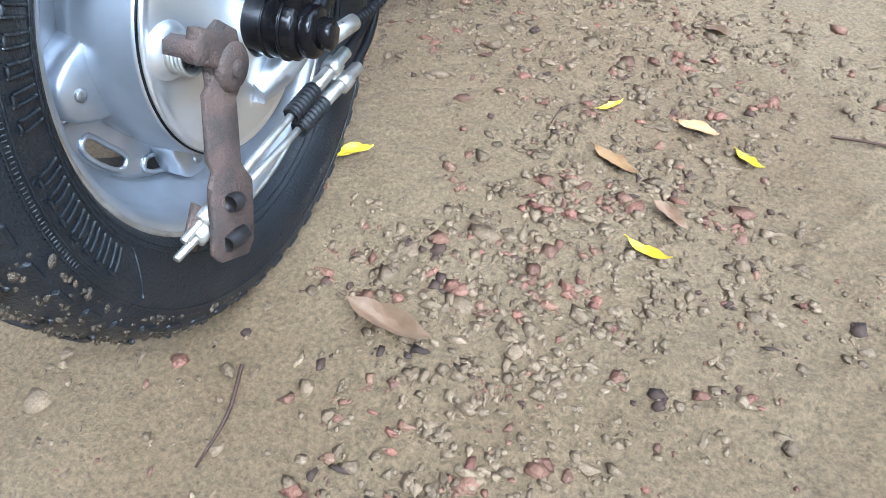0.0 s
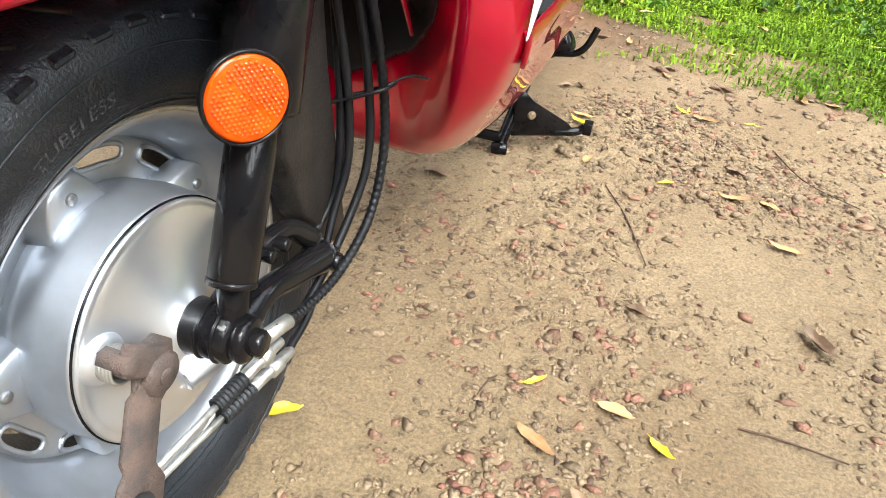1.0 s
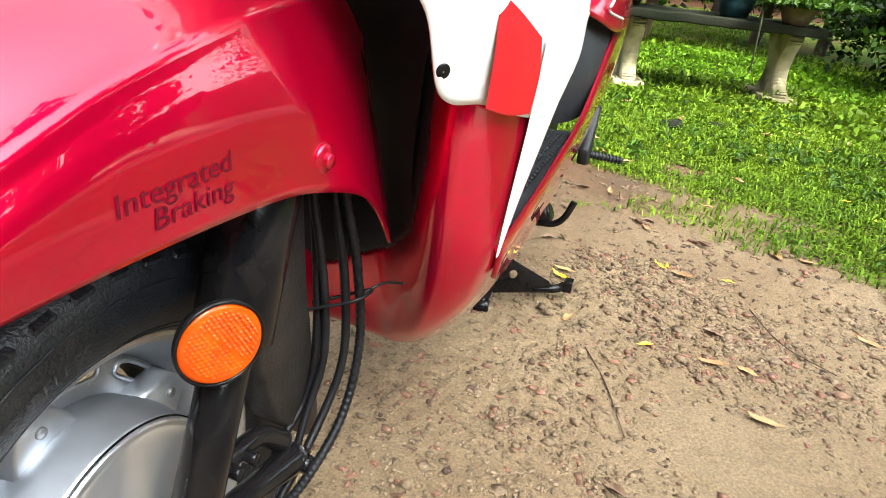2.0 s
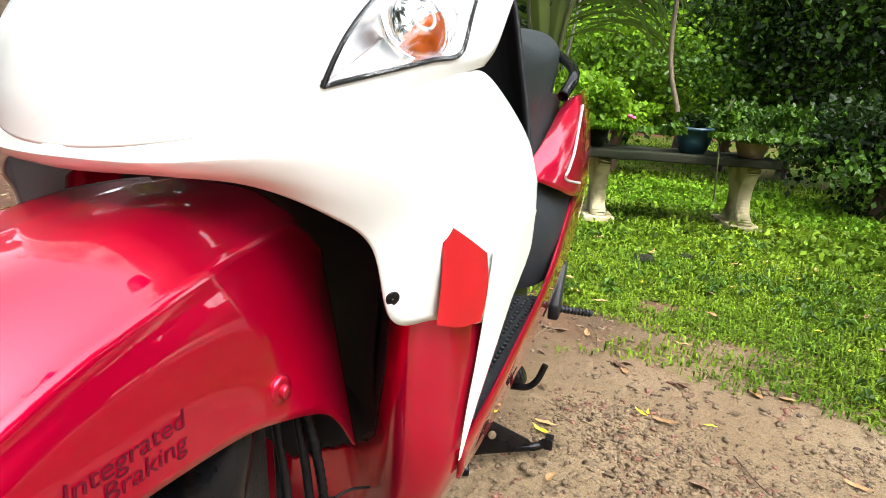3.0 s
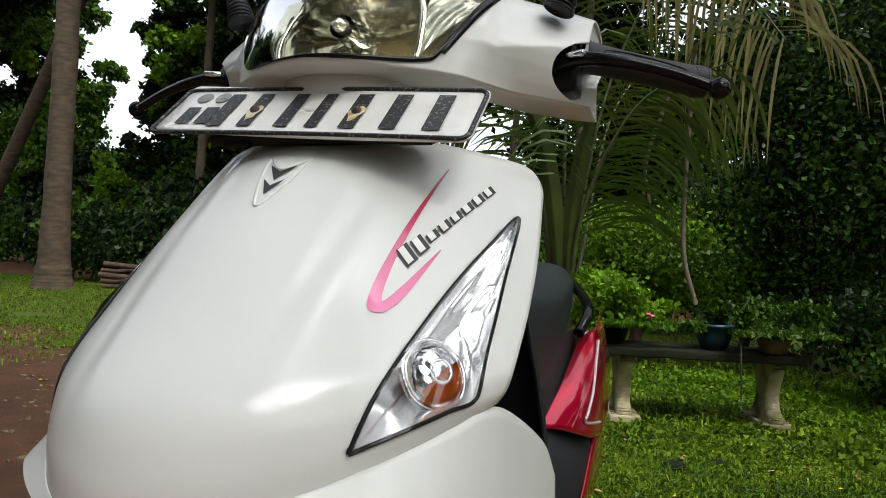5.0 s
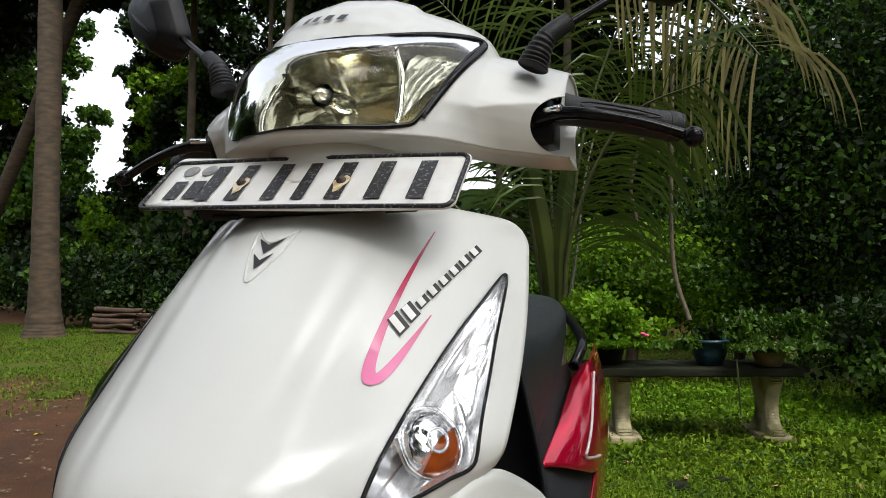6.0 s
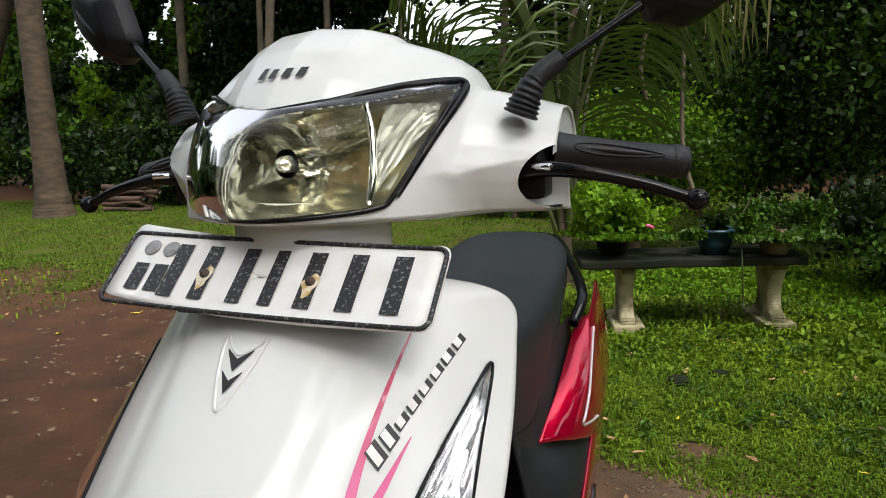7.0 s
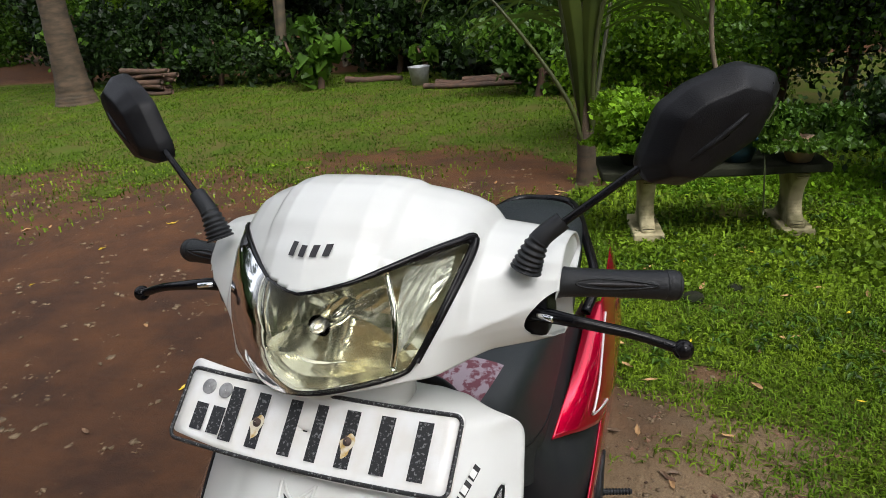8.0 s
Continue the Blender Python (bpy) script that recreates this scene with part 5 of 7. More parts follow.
    # maker's name as plain raised strokes in a bordered panel
    for a in np.concatenate([np.linspace(-1.88, -1.46, 7), np.linspace(-1.30, -0.95, 6)]):
        box_of = [(-0.019, 0.1605), (-0.019, 0.1765), (0.012, 0.1765), (0.012, 0.1605)]
        line = [tyre_point(a + da, rr, 0.0007) for da, rr in box_of]
        for p, q in ((0, 1), (2, 3), (1, 2)):
            part("sidewall_mark", tube([line[p], (line[p] + line[q]) / 2 + np.array((0.0006, 0, 0)), line[q]], 0.0010, 6, 7), "rubber", wheel, "raised stroke")
    for rr in (0.1565, 0.1815):
        part("sidewall_border", tube([tyre_point(a, rr, 0.0003) for a in np.linspace(-1.98, -0.85, 41)], 0.0008, 5, 41), "rubber", wheel)
    for a in (-1.98, -0.85):
        part("sidewall_border", tube([tyre_point(a - 0.05 * k, 0.1565 + 0.0125 * k, 0.0003) for k in range(3)], 0.0008, 5, 9), "rubber", wheel)
    # fine ribs along the shoulder
    for a in np.linspace(-1.75, -1.10, 46):
        part("shoulder_rib", tube([tyre_point(a, rr, 0.0002) for rr in (0.1835, 0.186, 0.1885)], 0.0006, 4, 3), "rubber", wheel)
    # mud caked low on the front of the tread
    bm = bmesh.new()
    rnd = random.Random(3)
    for _ in range(900):
        a, x = rnd.uniform(-2.7, -1.6), rnd.uniform(-0.02, 0.046)
        r = np.interp(abs(x), [p[0] for p in TYRE[6:10]], [p[1] for p in TYRE[6:10]])
        bmesh.ops.create_icosphere(bm, subdivisions=1, radius=0.0008 + 0.0030 * rnd.random() ** 3, matrix=Matrix.Translation((x, AX[1] + r * math.sin(a), AX[2] + r * math.cos(a))) @ Matrix.Rotation(rnd.uniform(0, 3), 4, "X") @ Matrix.Diagonal((0.5, 1.3, 0.8, 1)))
    part("mud", bm, "mud", wheel, "caked mud")["kind"] = "stuff"


def solid_grid(A, keep):
    bm = grid(A, closed_u=True, keep=keep)
    return bm


wheel_details()
part("rear_wheel", spin([(-0.04, 0.139), (-0.038, 0.128), (0, 0.05), (0.038, 0.128), (0.04, 0.139)], 48, (0, 1.26, 0.25)), "alloy", scooter, "rear wheel hidden below the body")
part("rear_tyre", spin(TYRE, 64, (0, 1.26, 0.25), smooth_n=25), "rubber", scooter)


# ---- fork, link, brake arm and cables ----
def build_fork():
    for s in (1, -1):
        lower = [(0.079 * s, 0.040, 0.236), (0.077 * s, 0.060, 0.285), (0.075 * s, 0.088, 0.352)]
        ob = part("front_fork", cyl((0.083 * s, 0.0365, 0.264), (0.0765 * s, 0.096, 0.385), 0.0160, 28), "gloss", scooter, "black suspension leg with a round reflector")
        part("damper_rod", cyl((0.082 * s, 0.030, 0.222), (0.083 * s, 0.040, 0.270), 0.0105, 18), "gloss", ob)
        part("dust_seal", cyl((0.0831 * s, 0.0355, 0.262), (0.0829 * s, 0.0373, 0.266), 0.0166, 28), "gloss", ob)
        part("upper_tube", cyl((0.0775 * s, 0.085, 0.360), (0.071 * s, 0.153, 0.52), 0.0265, 28), "gloss", ob, "wider upper tube")
        part("fork_plate", slab([(0.125, 0.50), (0.19, 0.50), (0.205, 0.35), (0.232, 0.200), (0.217, 0.182), (0.161, 0.238), (0.138, 0.30)], 0.03, Matrix(((0, 0, 1, 0.036 if s > 0 else -0.066), (1, 0, 0, 0), (0, 1, 0, 0), (0, 0, 0, 1))), 0.004), "brown", ob, "flat pressed-steel fork leg")
        # link from the axle back to the pivot
        part("axle_boss", cyl((0.052 * s, 0.029, 0.225), (0.088 * s, 0.031, 0.2235), 0.0195, 32), "gloss", ob)
        part("axle_nut", cyl((0.087 * s, 0.031, 0.2235), (0.098 * s, 0.0315, 0.223), 0.0165, 16), "gloss", ob)
        part("axle_end", cyl((0.097 * s, 0.0315, 0.223), (0.107 * s, 0.032, 0.2225), 0.0100, 6), "gloss", ob)
        for x in (0.066, 0.078):
            part("boss_ring", cyl((x * s, 0.0295, 0.2245), ((x + 0.002) * s, 0.0296, 0.2244), 0.0206, 32), "gloss", ob)
        part("link_arm", tube([(0.080 * s, 0.034, 0.215), (0.079 * s, 0.075, 0.226), (0.078 * s, 0.115, 0.216), (0.078 * s, 0.165, 0.204)], [0.014, 0.010, 0.0105, 0.014], 14, 24), "gloss", ob, "black cast link arm")
        part("link_arm", tube([(0.066 * s, 0.040, 0.232), (0.066 * s, 0.085, 0.250), (0.066 * s, 0.13, 0.246), (0.070 * s, 0.160, 0.222)], [0.009, 0.008, 0.008, 0.010], 12, 24), "gloss", ob)
        part("pivot_bolt", cyl((0.060 * s, 0.165, 0.203), (0.094 * s, 0.166, 0.2), 0.0085, 6), "gloss", ob)
        part("pivot_nut", cyl((0.080 * s, 0.165, 0.203), (0.088 * s, 0.166, 0.2), 0.0125, 6), "gloss", ob)
        for y, z in ((0.086, 0.252), (0.106, 0.250)):
            part("link_bolt", cyl((0.066 * s, y, z), (0.083 * s, y, z), 0.0055, 6), "gloss", ob)
        if s < 0:
            continue
        # reflector: dished cup, ribbed orange disc
        c, nrm = np.array((0.0935, 0.052, 0.384)), np.array((0.86, -0.50, 0.02))
        nrm = nrm / np.linalg.norm(nrm)
        R = Matrix.Translation(c) @ Vector(nrm).to_track_quat("Z", "Y").to_matrix().to_4x4() @ Matrix.Scale(0.91, 4)
        cup = spin([(-0.020, 0.004), (-0.014, 0.012), (-0.006, 0.0275), (0.0, 0.0305), (0.004, 0.0305), (0.0045, 0.0287), (0.003, 0.0281)], 48, axis="z")
        bmesh.ops.transform(cup, matrix=R, verts=cup.verts)
        rf = part("reflector_cup", cup, "gloss", ob, "black reflector cup")
        disc = spin([(0.0028, 0.0281), (0.0045, 0.0270), (0.0050, 0.0252), (0.0050, 0.0005)], 48, axis="z")
        bmesh.ops.transform(disc, matrix=R, verts=disc.verts)
        part("reflector", disc, "orange", ob, "orange prismatic disc")
        V, F = [], []
        for i in range(-9, 10):
            for j in range(-10, 11):
                x, y = i * 0.0032 + (0.0016 if j % 2 else 0), j * 0.0028
                if math.hypot(x, y) > 0.0243 or (abs(x * 0.72 + y * 0.69) < 0.0010):
                    continue
                k = len(V)
                h = 0.0026 if (x * 0.72 + y * 0.69) > 0 else 0.0014
                for dx, dy, dz in ((-0.0015, 0, 0), (0, -0.0014, 0), (0.0015, 0, 0), (0, 0.0014, 0), (0, 0, h)):
                    V.append(R @ Vector((x + dx, y + dy, 0.00505 + dz)))
                F += [(k, k + 1, k + 4), (k + 1, k + 2, k + 4), (k + 2, k + 3, k + 4), (k + 3, k, k + 4)]
        merged("prism_relief", "orange", V, F, "", "", "stuff", ob)
    # brake arm, rusty, with slotted end, leaning outward; cam bolt, spring and seat
    m = Matrix(((0, 0, 1, 0), (1, 0, 0, 0), (0, 1, 0, 0), (0, 0, 0, 1)))

    def lean(bm):
        for v in bm.verts:
            v.co.x += float(np.interp(v.co.z, (0.16, 0.225), (0.069, 0.057)))
        return bm

    arm = part("brake_arm", lean(slab([(-0.030, 0.248), (-0.012, 0.250), (0.001, 0.236), (-0.002, 0.220), (-0.012, 0.208), (-0.021, 0.204), (-0.030, 0.189), (-0.041, 0.171), (-0.038, 0.156), (-0.045, 0.137), (-0.054, 0.116), (-0.063, 0.111), (-0.087, 0.128), (-0.091, 0.139), (-0.081, 0.158), (-0.071, 0.176), (-0.063, 0.181), (-0.063, 0.189), (-0.053, 0.204), (-0.043, 0.220), (-0.037, 0.222)], 0.0042, m, 0.0008)), "rust", scooter, "rusty slotted brake arm")
    for (y0, z0), (y1, z1) in (((-0.066, 0.160), (-0.056, 0.155)), ((-0.080, 0.138), (-0.061, 0.131))):
        part("arm_hole", tube([(0.0742, y0, z0), (0.0743, (y0 + y1) / 2, (z0 + z1) / 2), (0.0742, y1, z1)], [0.0050, 0.0062, 0.0050], 12, 14), "ink", arm)
    part("clevis_pin", cyl((0.068, -0.061, 0.1575), (0.0765, -0.061, 0.1575), 0.0048, 14), "zinc", arm)
    part("cam_bolt", cyl((0.040, -0.036, 0.244), (0.066, -0.038, 0.247), 0.0072, 6), "rust", arm)
    part("clamp_boss", cyl((0.056, -0.017, 0.224), (0.068, -0.017, 0.223), 0.0150, 22), "rust", arm)
    part("clamp_eye", cyl((0.067, -0.017, 0.223), (0.0695, -0.017, 0.223), 0.0055, 14), "rust", arm)
    part("clamp_bridge", box((0.010, 0.034, 0.020), m=Matrix.Translation((0.061, -0.026, 0.240)) @ Euler((radians(-38), 0, 0)).to_matrix().to_4x4(), bevel=0.003), "rust", arm)
    spring = [(0.041 + 0.0026 * t / 6.28, -0.033 + 0.0105 * math.cos(t), 0.238 + 0.0105 * math.sin(t)) for t in np.linspace(0, 5.2 * 2 * math.pi, 120)]
    part("return_spring", tube(spring, 0.0013, 6, n=240), "zinc", arm, "zinc coil spring")
    part("cam_seat", spin([(0.036, 0.018), (0.040, 0.0165), (0.043, 0.013), (0.043, 0.004)], 28, (0, -0.033, 0.239)), "polish", wheel)
    part("back_clevis", lean(slab([(-0.100, 0.150), (-0.092, 0.140), (-0.072, 0.158), (-0.078, 0.168)], 0.003, Matrix(((0, 0, 1, -0.010), (1, 0, 0, 0), (0, 1, 0, 0), (0, 0, 0, 1))))), "rust", arm)
    # two pull rods with adjusters, then the sheathed cables
    for a, b in (((0.061, -0.098, 0.155), (0.075, 0.062, 0.1655)), ((0.061, -0.108, 0.150), (0.076, 0.071, 0.1475))):
        a, b = np.array(a), np.array(b)
        at = lambda f: a + (b - a) * f
        rod = part("brake_rod", cyl(at(0), at(0.9), 0.0026, 12), "zinc", scooter, "zinc-plated brake rod")
        part("adjuster_nut", cyl(at(0.10), at(0.20), 0.0066, 6), "zinc", rod)
        part("adjuster_barrel", cyl(at(0.17), at(0.24), 0.0052, 14), "zinc", rod)
        part("rod_boot", tube([at(0.73), at(0.92)], 0.0060, 10, 40, rings=lambda t: 1 + 0.14 * np.sin(t * 50)), "matte", rod)
        part("rod_sleeve", cyl(at(0.90), at(1.20), 0.0050, 12), "zinc", rod)
        part("hex_collar", cyl(at(1.04), at(1.11), 0.0078, 6), "zinc", rod)
    for pts, r, ribs in (
        ([(0.078, 0.092, 0.168), (0.080, 0.130, 0.176), (0.084, 0.19, 0.215), (0.090, 0.224, 0.27), (0.088, 0.225, 0.345), (0.082, 0.212, 0.43), (0.078, 0.20, 0.53)], 0.0038, False),
        ([(0.078, 0.104, 0.148), (0.077, 0.145, 0.165), (0.074, 0.19, 0.225), (0.078, 0.212, 0.275), (0.076, 0.212, 0.345), (0.070, 0.20, 0.43), (0.066, 0.19, 0.53)], 0.0036, False),
        ([(0.092, 0.066, 0.205), (0.094, 0.105, 0.196), (0.096, 0.16, 0.197), (0.099, 0.212, 0.225), (0.100, 0.235, 0.285), (0.097, 0.228, 0.36), (0.090, 0.205, 0.45), (0.085, 0.19, 0.53)], 0.0041, True),
        ([(0.060, 0.17, 0.205), (0.068, 0.205, 0.24), (0.070, 0.214, 0.30), (0.066, 0.212, 0.40), (0.06, 0.20, 0.53)], 0.0038, False)):
        n = 14 * (len(pts) - 1)
        part("cable", tube(pts, r, 8, n * (5 if ribs else 1), rings=(lambda t: 1 + 0.07 * np.sin(t * 420)) if ribs else None), "black", scooter, "spiral-wrapped black cable" if ribs else "black sheathed cable")
    part("cable_ferrule", cyl((0.091, 0.056, 0.205), (0.093, 0.084, 0.200), 0.006, 12), "zinc", scooter)
    part("cable_tie", tube([(0.060, 0.222, 0.318), (0.080, 0.240, 0.322), (0.106, 0.24, 0.335), (0.102, 0.215, 0.335), (0.062, 0.205, 0.32)], 0.0015, 6, 30), "black", scooter)
    part("cable_tie", tube([(0.098, 0.232, 0.331), (0.112, 0.25, 0.338), (0.123, 0.27, 0.332)], 0.0012, 6, 12), "black", scooter)
    # dark sheet between fender and legshield in place of the deep shade there
    rows = [[(0, 0.33, 0.63), (0.06, 0.32, 0.63), (0.12, 0.30, 0.61)], [(0, 0.335, 0.5), (0.06, 0.32, 0.5), (0.118, 0.285, 0.5)], [(0, 0.36, 0.42), (0.06, 0.345, 0.42), (0.116, 0.285, 0.43)], [(0, 0.395, 0.36), (0.06, 0.37, 0.36), (0.118, 0.290, 0.37)]]
    part("inner_liner", grid(surf(rows, 21, 11, True)), "matte", scooter, "black sheet standing in for the shade behind the wheel")


build_fork()


# ---- stands and foot pegs ----
def build_stands():
    st = part("centre_stand", tube([(-0.10, 0.90, 0.19), (-0.105, 0.87, 0.10), (-0.115, 0.845, 0.012)], 0.0105, 12, 20), "gloss", scooter, "black tubular centre stand on the ground")
    part("stand_leg", tube([(0.085, 0.93, 0.17), (0.072, 0.89, 0.09), (0.058, 0.848, 0.014)], 0.0105, 12, 20), "gloss", st)
    part("stand_bar", tube([(-0.11, 0.85, 0.028), (-0.02, 0.845, 0.032), (0.06, 0.848, 0.03)], 0.0095, 12, 20), "gloss", st)
    for x in (-0.115, 0.058):
        part("stand_foot", cyl((x - 0.012, 0.838, 0.011), (x + 0.014, 0.846, 0.012), 0.0115, 16), "gloss", st)
    part("gusset", slab([(0.0, 0.0), (0.118, 0.006), (0.108, 0.018), (0.035, 0.062), (0.012, 0.085), (0.0, 0.06)], 0.006, Matrix.Translation((0.070, 0.868, 0.030)) @ Euler((radians(90), 0, radians(37)), "XYZ").to_matrix().to_4x4(), 0.001), "gloss", st, "drilled gusset plate")
    part("gusset_hole", cyl((0.0985, 0.884, 0.068), (0.1025, 0.879, 0.068), 0.0075, 14), "crumb", st)
    part("tread_arm", tube([(0.070, 0.875, 0.034), (0.13, 0.92, 0.030), (0.170, 0.95, 0.026), (0.186, 0.958, 0.034)], [0.008, 0.0085, 0.008, 0.008], 12, 24), "gloss", st)
    part("tread_pad", box((0.016, 0.024, 0.022), (0.192, 0.961, 0.034), 0.003), "gloss", st)
    side = part("side_stand", tube([(0.120, 0.80, 0.205), (0.150, 0.775, 0.217), (0.172, 0.772, 0.222), (0.186, 0.772, 0.236), (0.196, 0.774, 0.262)], 0.0052, 10, 30), "gloss", scooter, "folded side stand with a hooked toe piece")
    part("stand_pad", cyl((0.125, 0.79, 0.217), (0.160, 0.785, 0.236), 0.017, 16), "gloss", side)
    for s in (1, -1):
        peg = part("foot_peg", cyl((s * 0.155, 1.06, 0.262), (s * 0.232, 1.10, 0.249), 0.0058, 12), "matte", scooter, "folded-out black foot peg")
        for k in range(9):
            t = 0.25 + 0.083 * k
            a = np.array((s * (0.155 + 0.077 * t), 1.06 + 0.04 * t, 0.262 - 0.013 * t))
            part("peg_ring", cyl(a, a + np.array((s * 0.003, 0.0015, -0.0005)), 0.0078, 12), "matte", peg)
        part("peg_bracket", slab([(0, 0), (0.035, 0.0), (0.06, 0.075), (0.075, 0.10), (0.045, 0.10), (0.02, 0.06), (-0.005, 0.03)], 0.02, Matrix.Translation((s * 0.155 + (0.0 if s > 0 else -0.02), 1.035, 0.245)) @ Matrix(((0, 0, 1, 0), (1, 0, 0, 0), (0, 1, 0, 0), (0, 0, 0, 1))), 0.003), "matte", peg)
    part("engine", box((0.16, 0.36, 0.14), (0.0, 1.06, 0.24), 0.02), "brown", scooter, "engine block below the body")


build_stands()


# ---- garden ----
RNG = np.random.default_rng(7)


def leaf_cloud(centre, radii, n, size, seed, shell=0.35, droop=0.3, flat=0.0, long=3.0):
    """Points and faces of n folded leaves in a lumpy, gappy body."""
    g = np.random.default_rng(seed)
    lumps = g.normal(size=(max(6, n // 160), 3))
    lumps /= np.linalg.norm(lumps, axis=1)[:, None]
    lumps *= g.uniform(shell, 1.0, (len(lumps), 1))
    k = g.integers(0, len(lumps), n)
    P = lumps[k] + g.normal(scale=0.17, size=(n, 3))
    P = P * np.array(radii) + np.array(centre)
    P[:, 2] = np.maximum(P[:, 2], 0.02)
    d = g.normal(size=(n, 3))
    d[:, 2] = d[:, 2] * (1 - flat) - droop
    d /= np.linalg.norm(d, axis=1)[:, None]
    a = np.cross(d, g.normal(size=(n, 3)))
    a /= np.linalg.norm(a, axis=1)[:, None]
    nn = np.cross(d, a)
    s = size * g.uniform(0.5, 1.35, (n, 1))
    V = np.stack([P - d * s * 0.5, P + a * s / long - nn * s * 0.10, P + d * s * 0.5, P - a * s / long - nn * s * 0.10], 1)
    i = np.arange(n)[:, None] * 4
    F = np.concatenate([i + (0, 1, 2), i + (0, 2, 3)])
    return V.reshape(-1, 3), F


def stack(*clouds):
    V, F, o = [], [], 0
    for v, f in clouds:
        V.append(v)
        F.append(f + o)
        o += len(v)
    return np.concatenate(V), np.concatenate(F)


def bare_edge(x):
    """Where the lawn begins, as y for each x; the yard in front is bare."""
    return np.interp(x, (-15, -9, -5.3, -3.9, -3.3, -2.0, -1.0, -0.55, -0.3, 0.04, 0.22, 0.42, 0.63, 0.79, 1.2, 2.2), (5.2, 3.9, 3.45, 3.6, 3.95, 4.25, 4.3, 3.6, 2.0, 1.86, 1.78, 1.68, 1.47, 1.27, 0.95, 0.5))


def lawn_amount(x, y):
    """Positive on grass, negative on bare soil, with an uneven margin and worn patches."""
    p = Vector((x, y, 0))
    edge = min(1.0, (y - float(bare_edge(x))) * (1.5 if x > -0.4 else 0.85))
    worn = 0.9 * noise.noise(p * 1.1 + Vector((3, 1, 0))) + 0.5 * noise.noise(p * 3.7)
    strip = math.exp(-((y - 4.35) / 0.35) ** 2) * math.exp(-((x + 0.7) / 0.7) ** 2)
    patch = math.exp(-(((x - 0.36) / 0.13) ** 2 + ((y - 2.05) / 0.10) ** 2)) + 0.4 * math.exp(-(((x - 0.62) / 0.2) ** 2 + ((y - 1.72) / 0.08) ** 2)) + 0.8 * math.exp(-(((x - 0.3) / 0.3) ** 2 + ((y - 2.72) / 0.09) ** 2))
    return edge + 0.8 * worn - 1.6 * strip - 0.9 * patch


def build_lawn():
    xs, ys = np.arange(-15, 5.0, 0.10), np.arange(0.4, 10.4, 0.10)
    A = np.array([[(x, y, ground_height(x, y) + 0.005) for x in xs] for y in ys])
    keep = np.array([[lawn_amount(x + 0.045, y + 0.045) > 0.42 for x in xs] for y in ys])[:-1]
    tagged(part("lawn", grid(A, keep=keep), "lawn"), "short uneven lawn with worn bare patches", "lawn", kind="structure")

    def blades(n, box_, length, width, seed, dense):
        g = np.random.default_rng(seed)
        P, out = np.stack([g.uniform(box_[0], box_[1], n), g.uniform(box_[2], box_[3], n)], 1), []
        keep = [lawn_amount(x, y) + g.uniform(-0.5, 0.12) - 4.0 * max(0.0, lawn_amount(x, y) - 0.6) * max(0.0, noise.noise(Vector((x * 2.3, y * 2.3, 4))) - 0.08) > dense for x, y in P]
        P = P[np.array(keep)]
        m = len(P)
        z = np.array([ground_height(x, y) for x, y in P])
        a = g.uniform(0, 2 * math.pi, m)
        d = np.stack([np.cos(a), np.sin(a), 0 * a], 1)
        s = np.stack([-np.sin(a), np.cos(a), 0 * a], 1)
        L = length * g.uniform(0.45, 1.3, (m, 1))
        h = g.uniform(0.25, 0.9, (m, 1))
        base = np.stack([P[:, 0], P[:, 1], z], 1)
        up = np.array((0, 0, 1.0))
        mid = base + d * L * (1 - h) * 0.45 + up * L * h * 0.7
        tip = base + d * L * (1.25 - h) + up * L * h * 0.62
        w = width * g.uniform(0.6, 1.3, (m, 1))
        V = np.stack([base - s * w * 0.3, base + s * w * 0.3, mid + s * w * 0.5, tip, mid - s * w * 0.5], 1).reshape(-1, 3)
        i = np.arange(m)[:, None] * 5
        return V, np.concatenate([i + (0, 1, 2), i + (0, 2, 4), i + (4, 2, 3)])
    merged("grass", "grass", *stack(blades(130000, (-0.5, 2.2, 0.6, 2.9), 0.036, 0.0056, 11, 0.10), blades(9000, (-0.5, 2.2, 0.6, 2.9), 0.065, 0.0050, 18, 0.35), blades(30000, (-0.5, 2.6, 2.7, 3.6), 0.05, 0.009, 16, 0.10), blades(9000, (2.2, 2.8, 0.4, 2.9), 0.06, 0.010, 17, 0.10), blades(20000, (-0.5, 4.6, 3.2, 5.6), 0.09, 0.014, 12, 0.10), blades(9000, (2.6, 4.6, 0.4, 3.2), 0.08, 0.016, 14, 0.10), blades(5000, (-6.0, -0.2, 2.2, 4.6), 0.05, 0.012, 15, -0.75)),
           "bright green broad-bladed grass", "grass")
    merged("grass", "turf", *blades(150000, (-13.5, 1.0, 3.2, 10.0), 0.042, 0.010, 13, 0.1), "short green turf under the trees", "grass")


build_lawn()


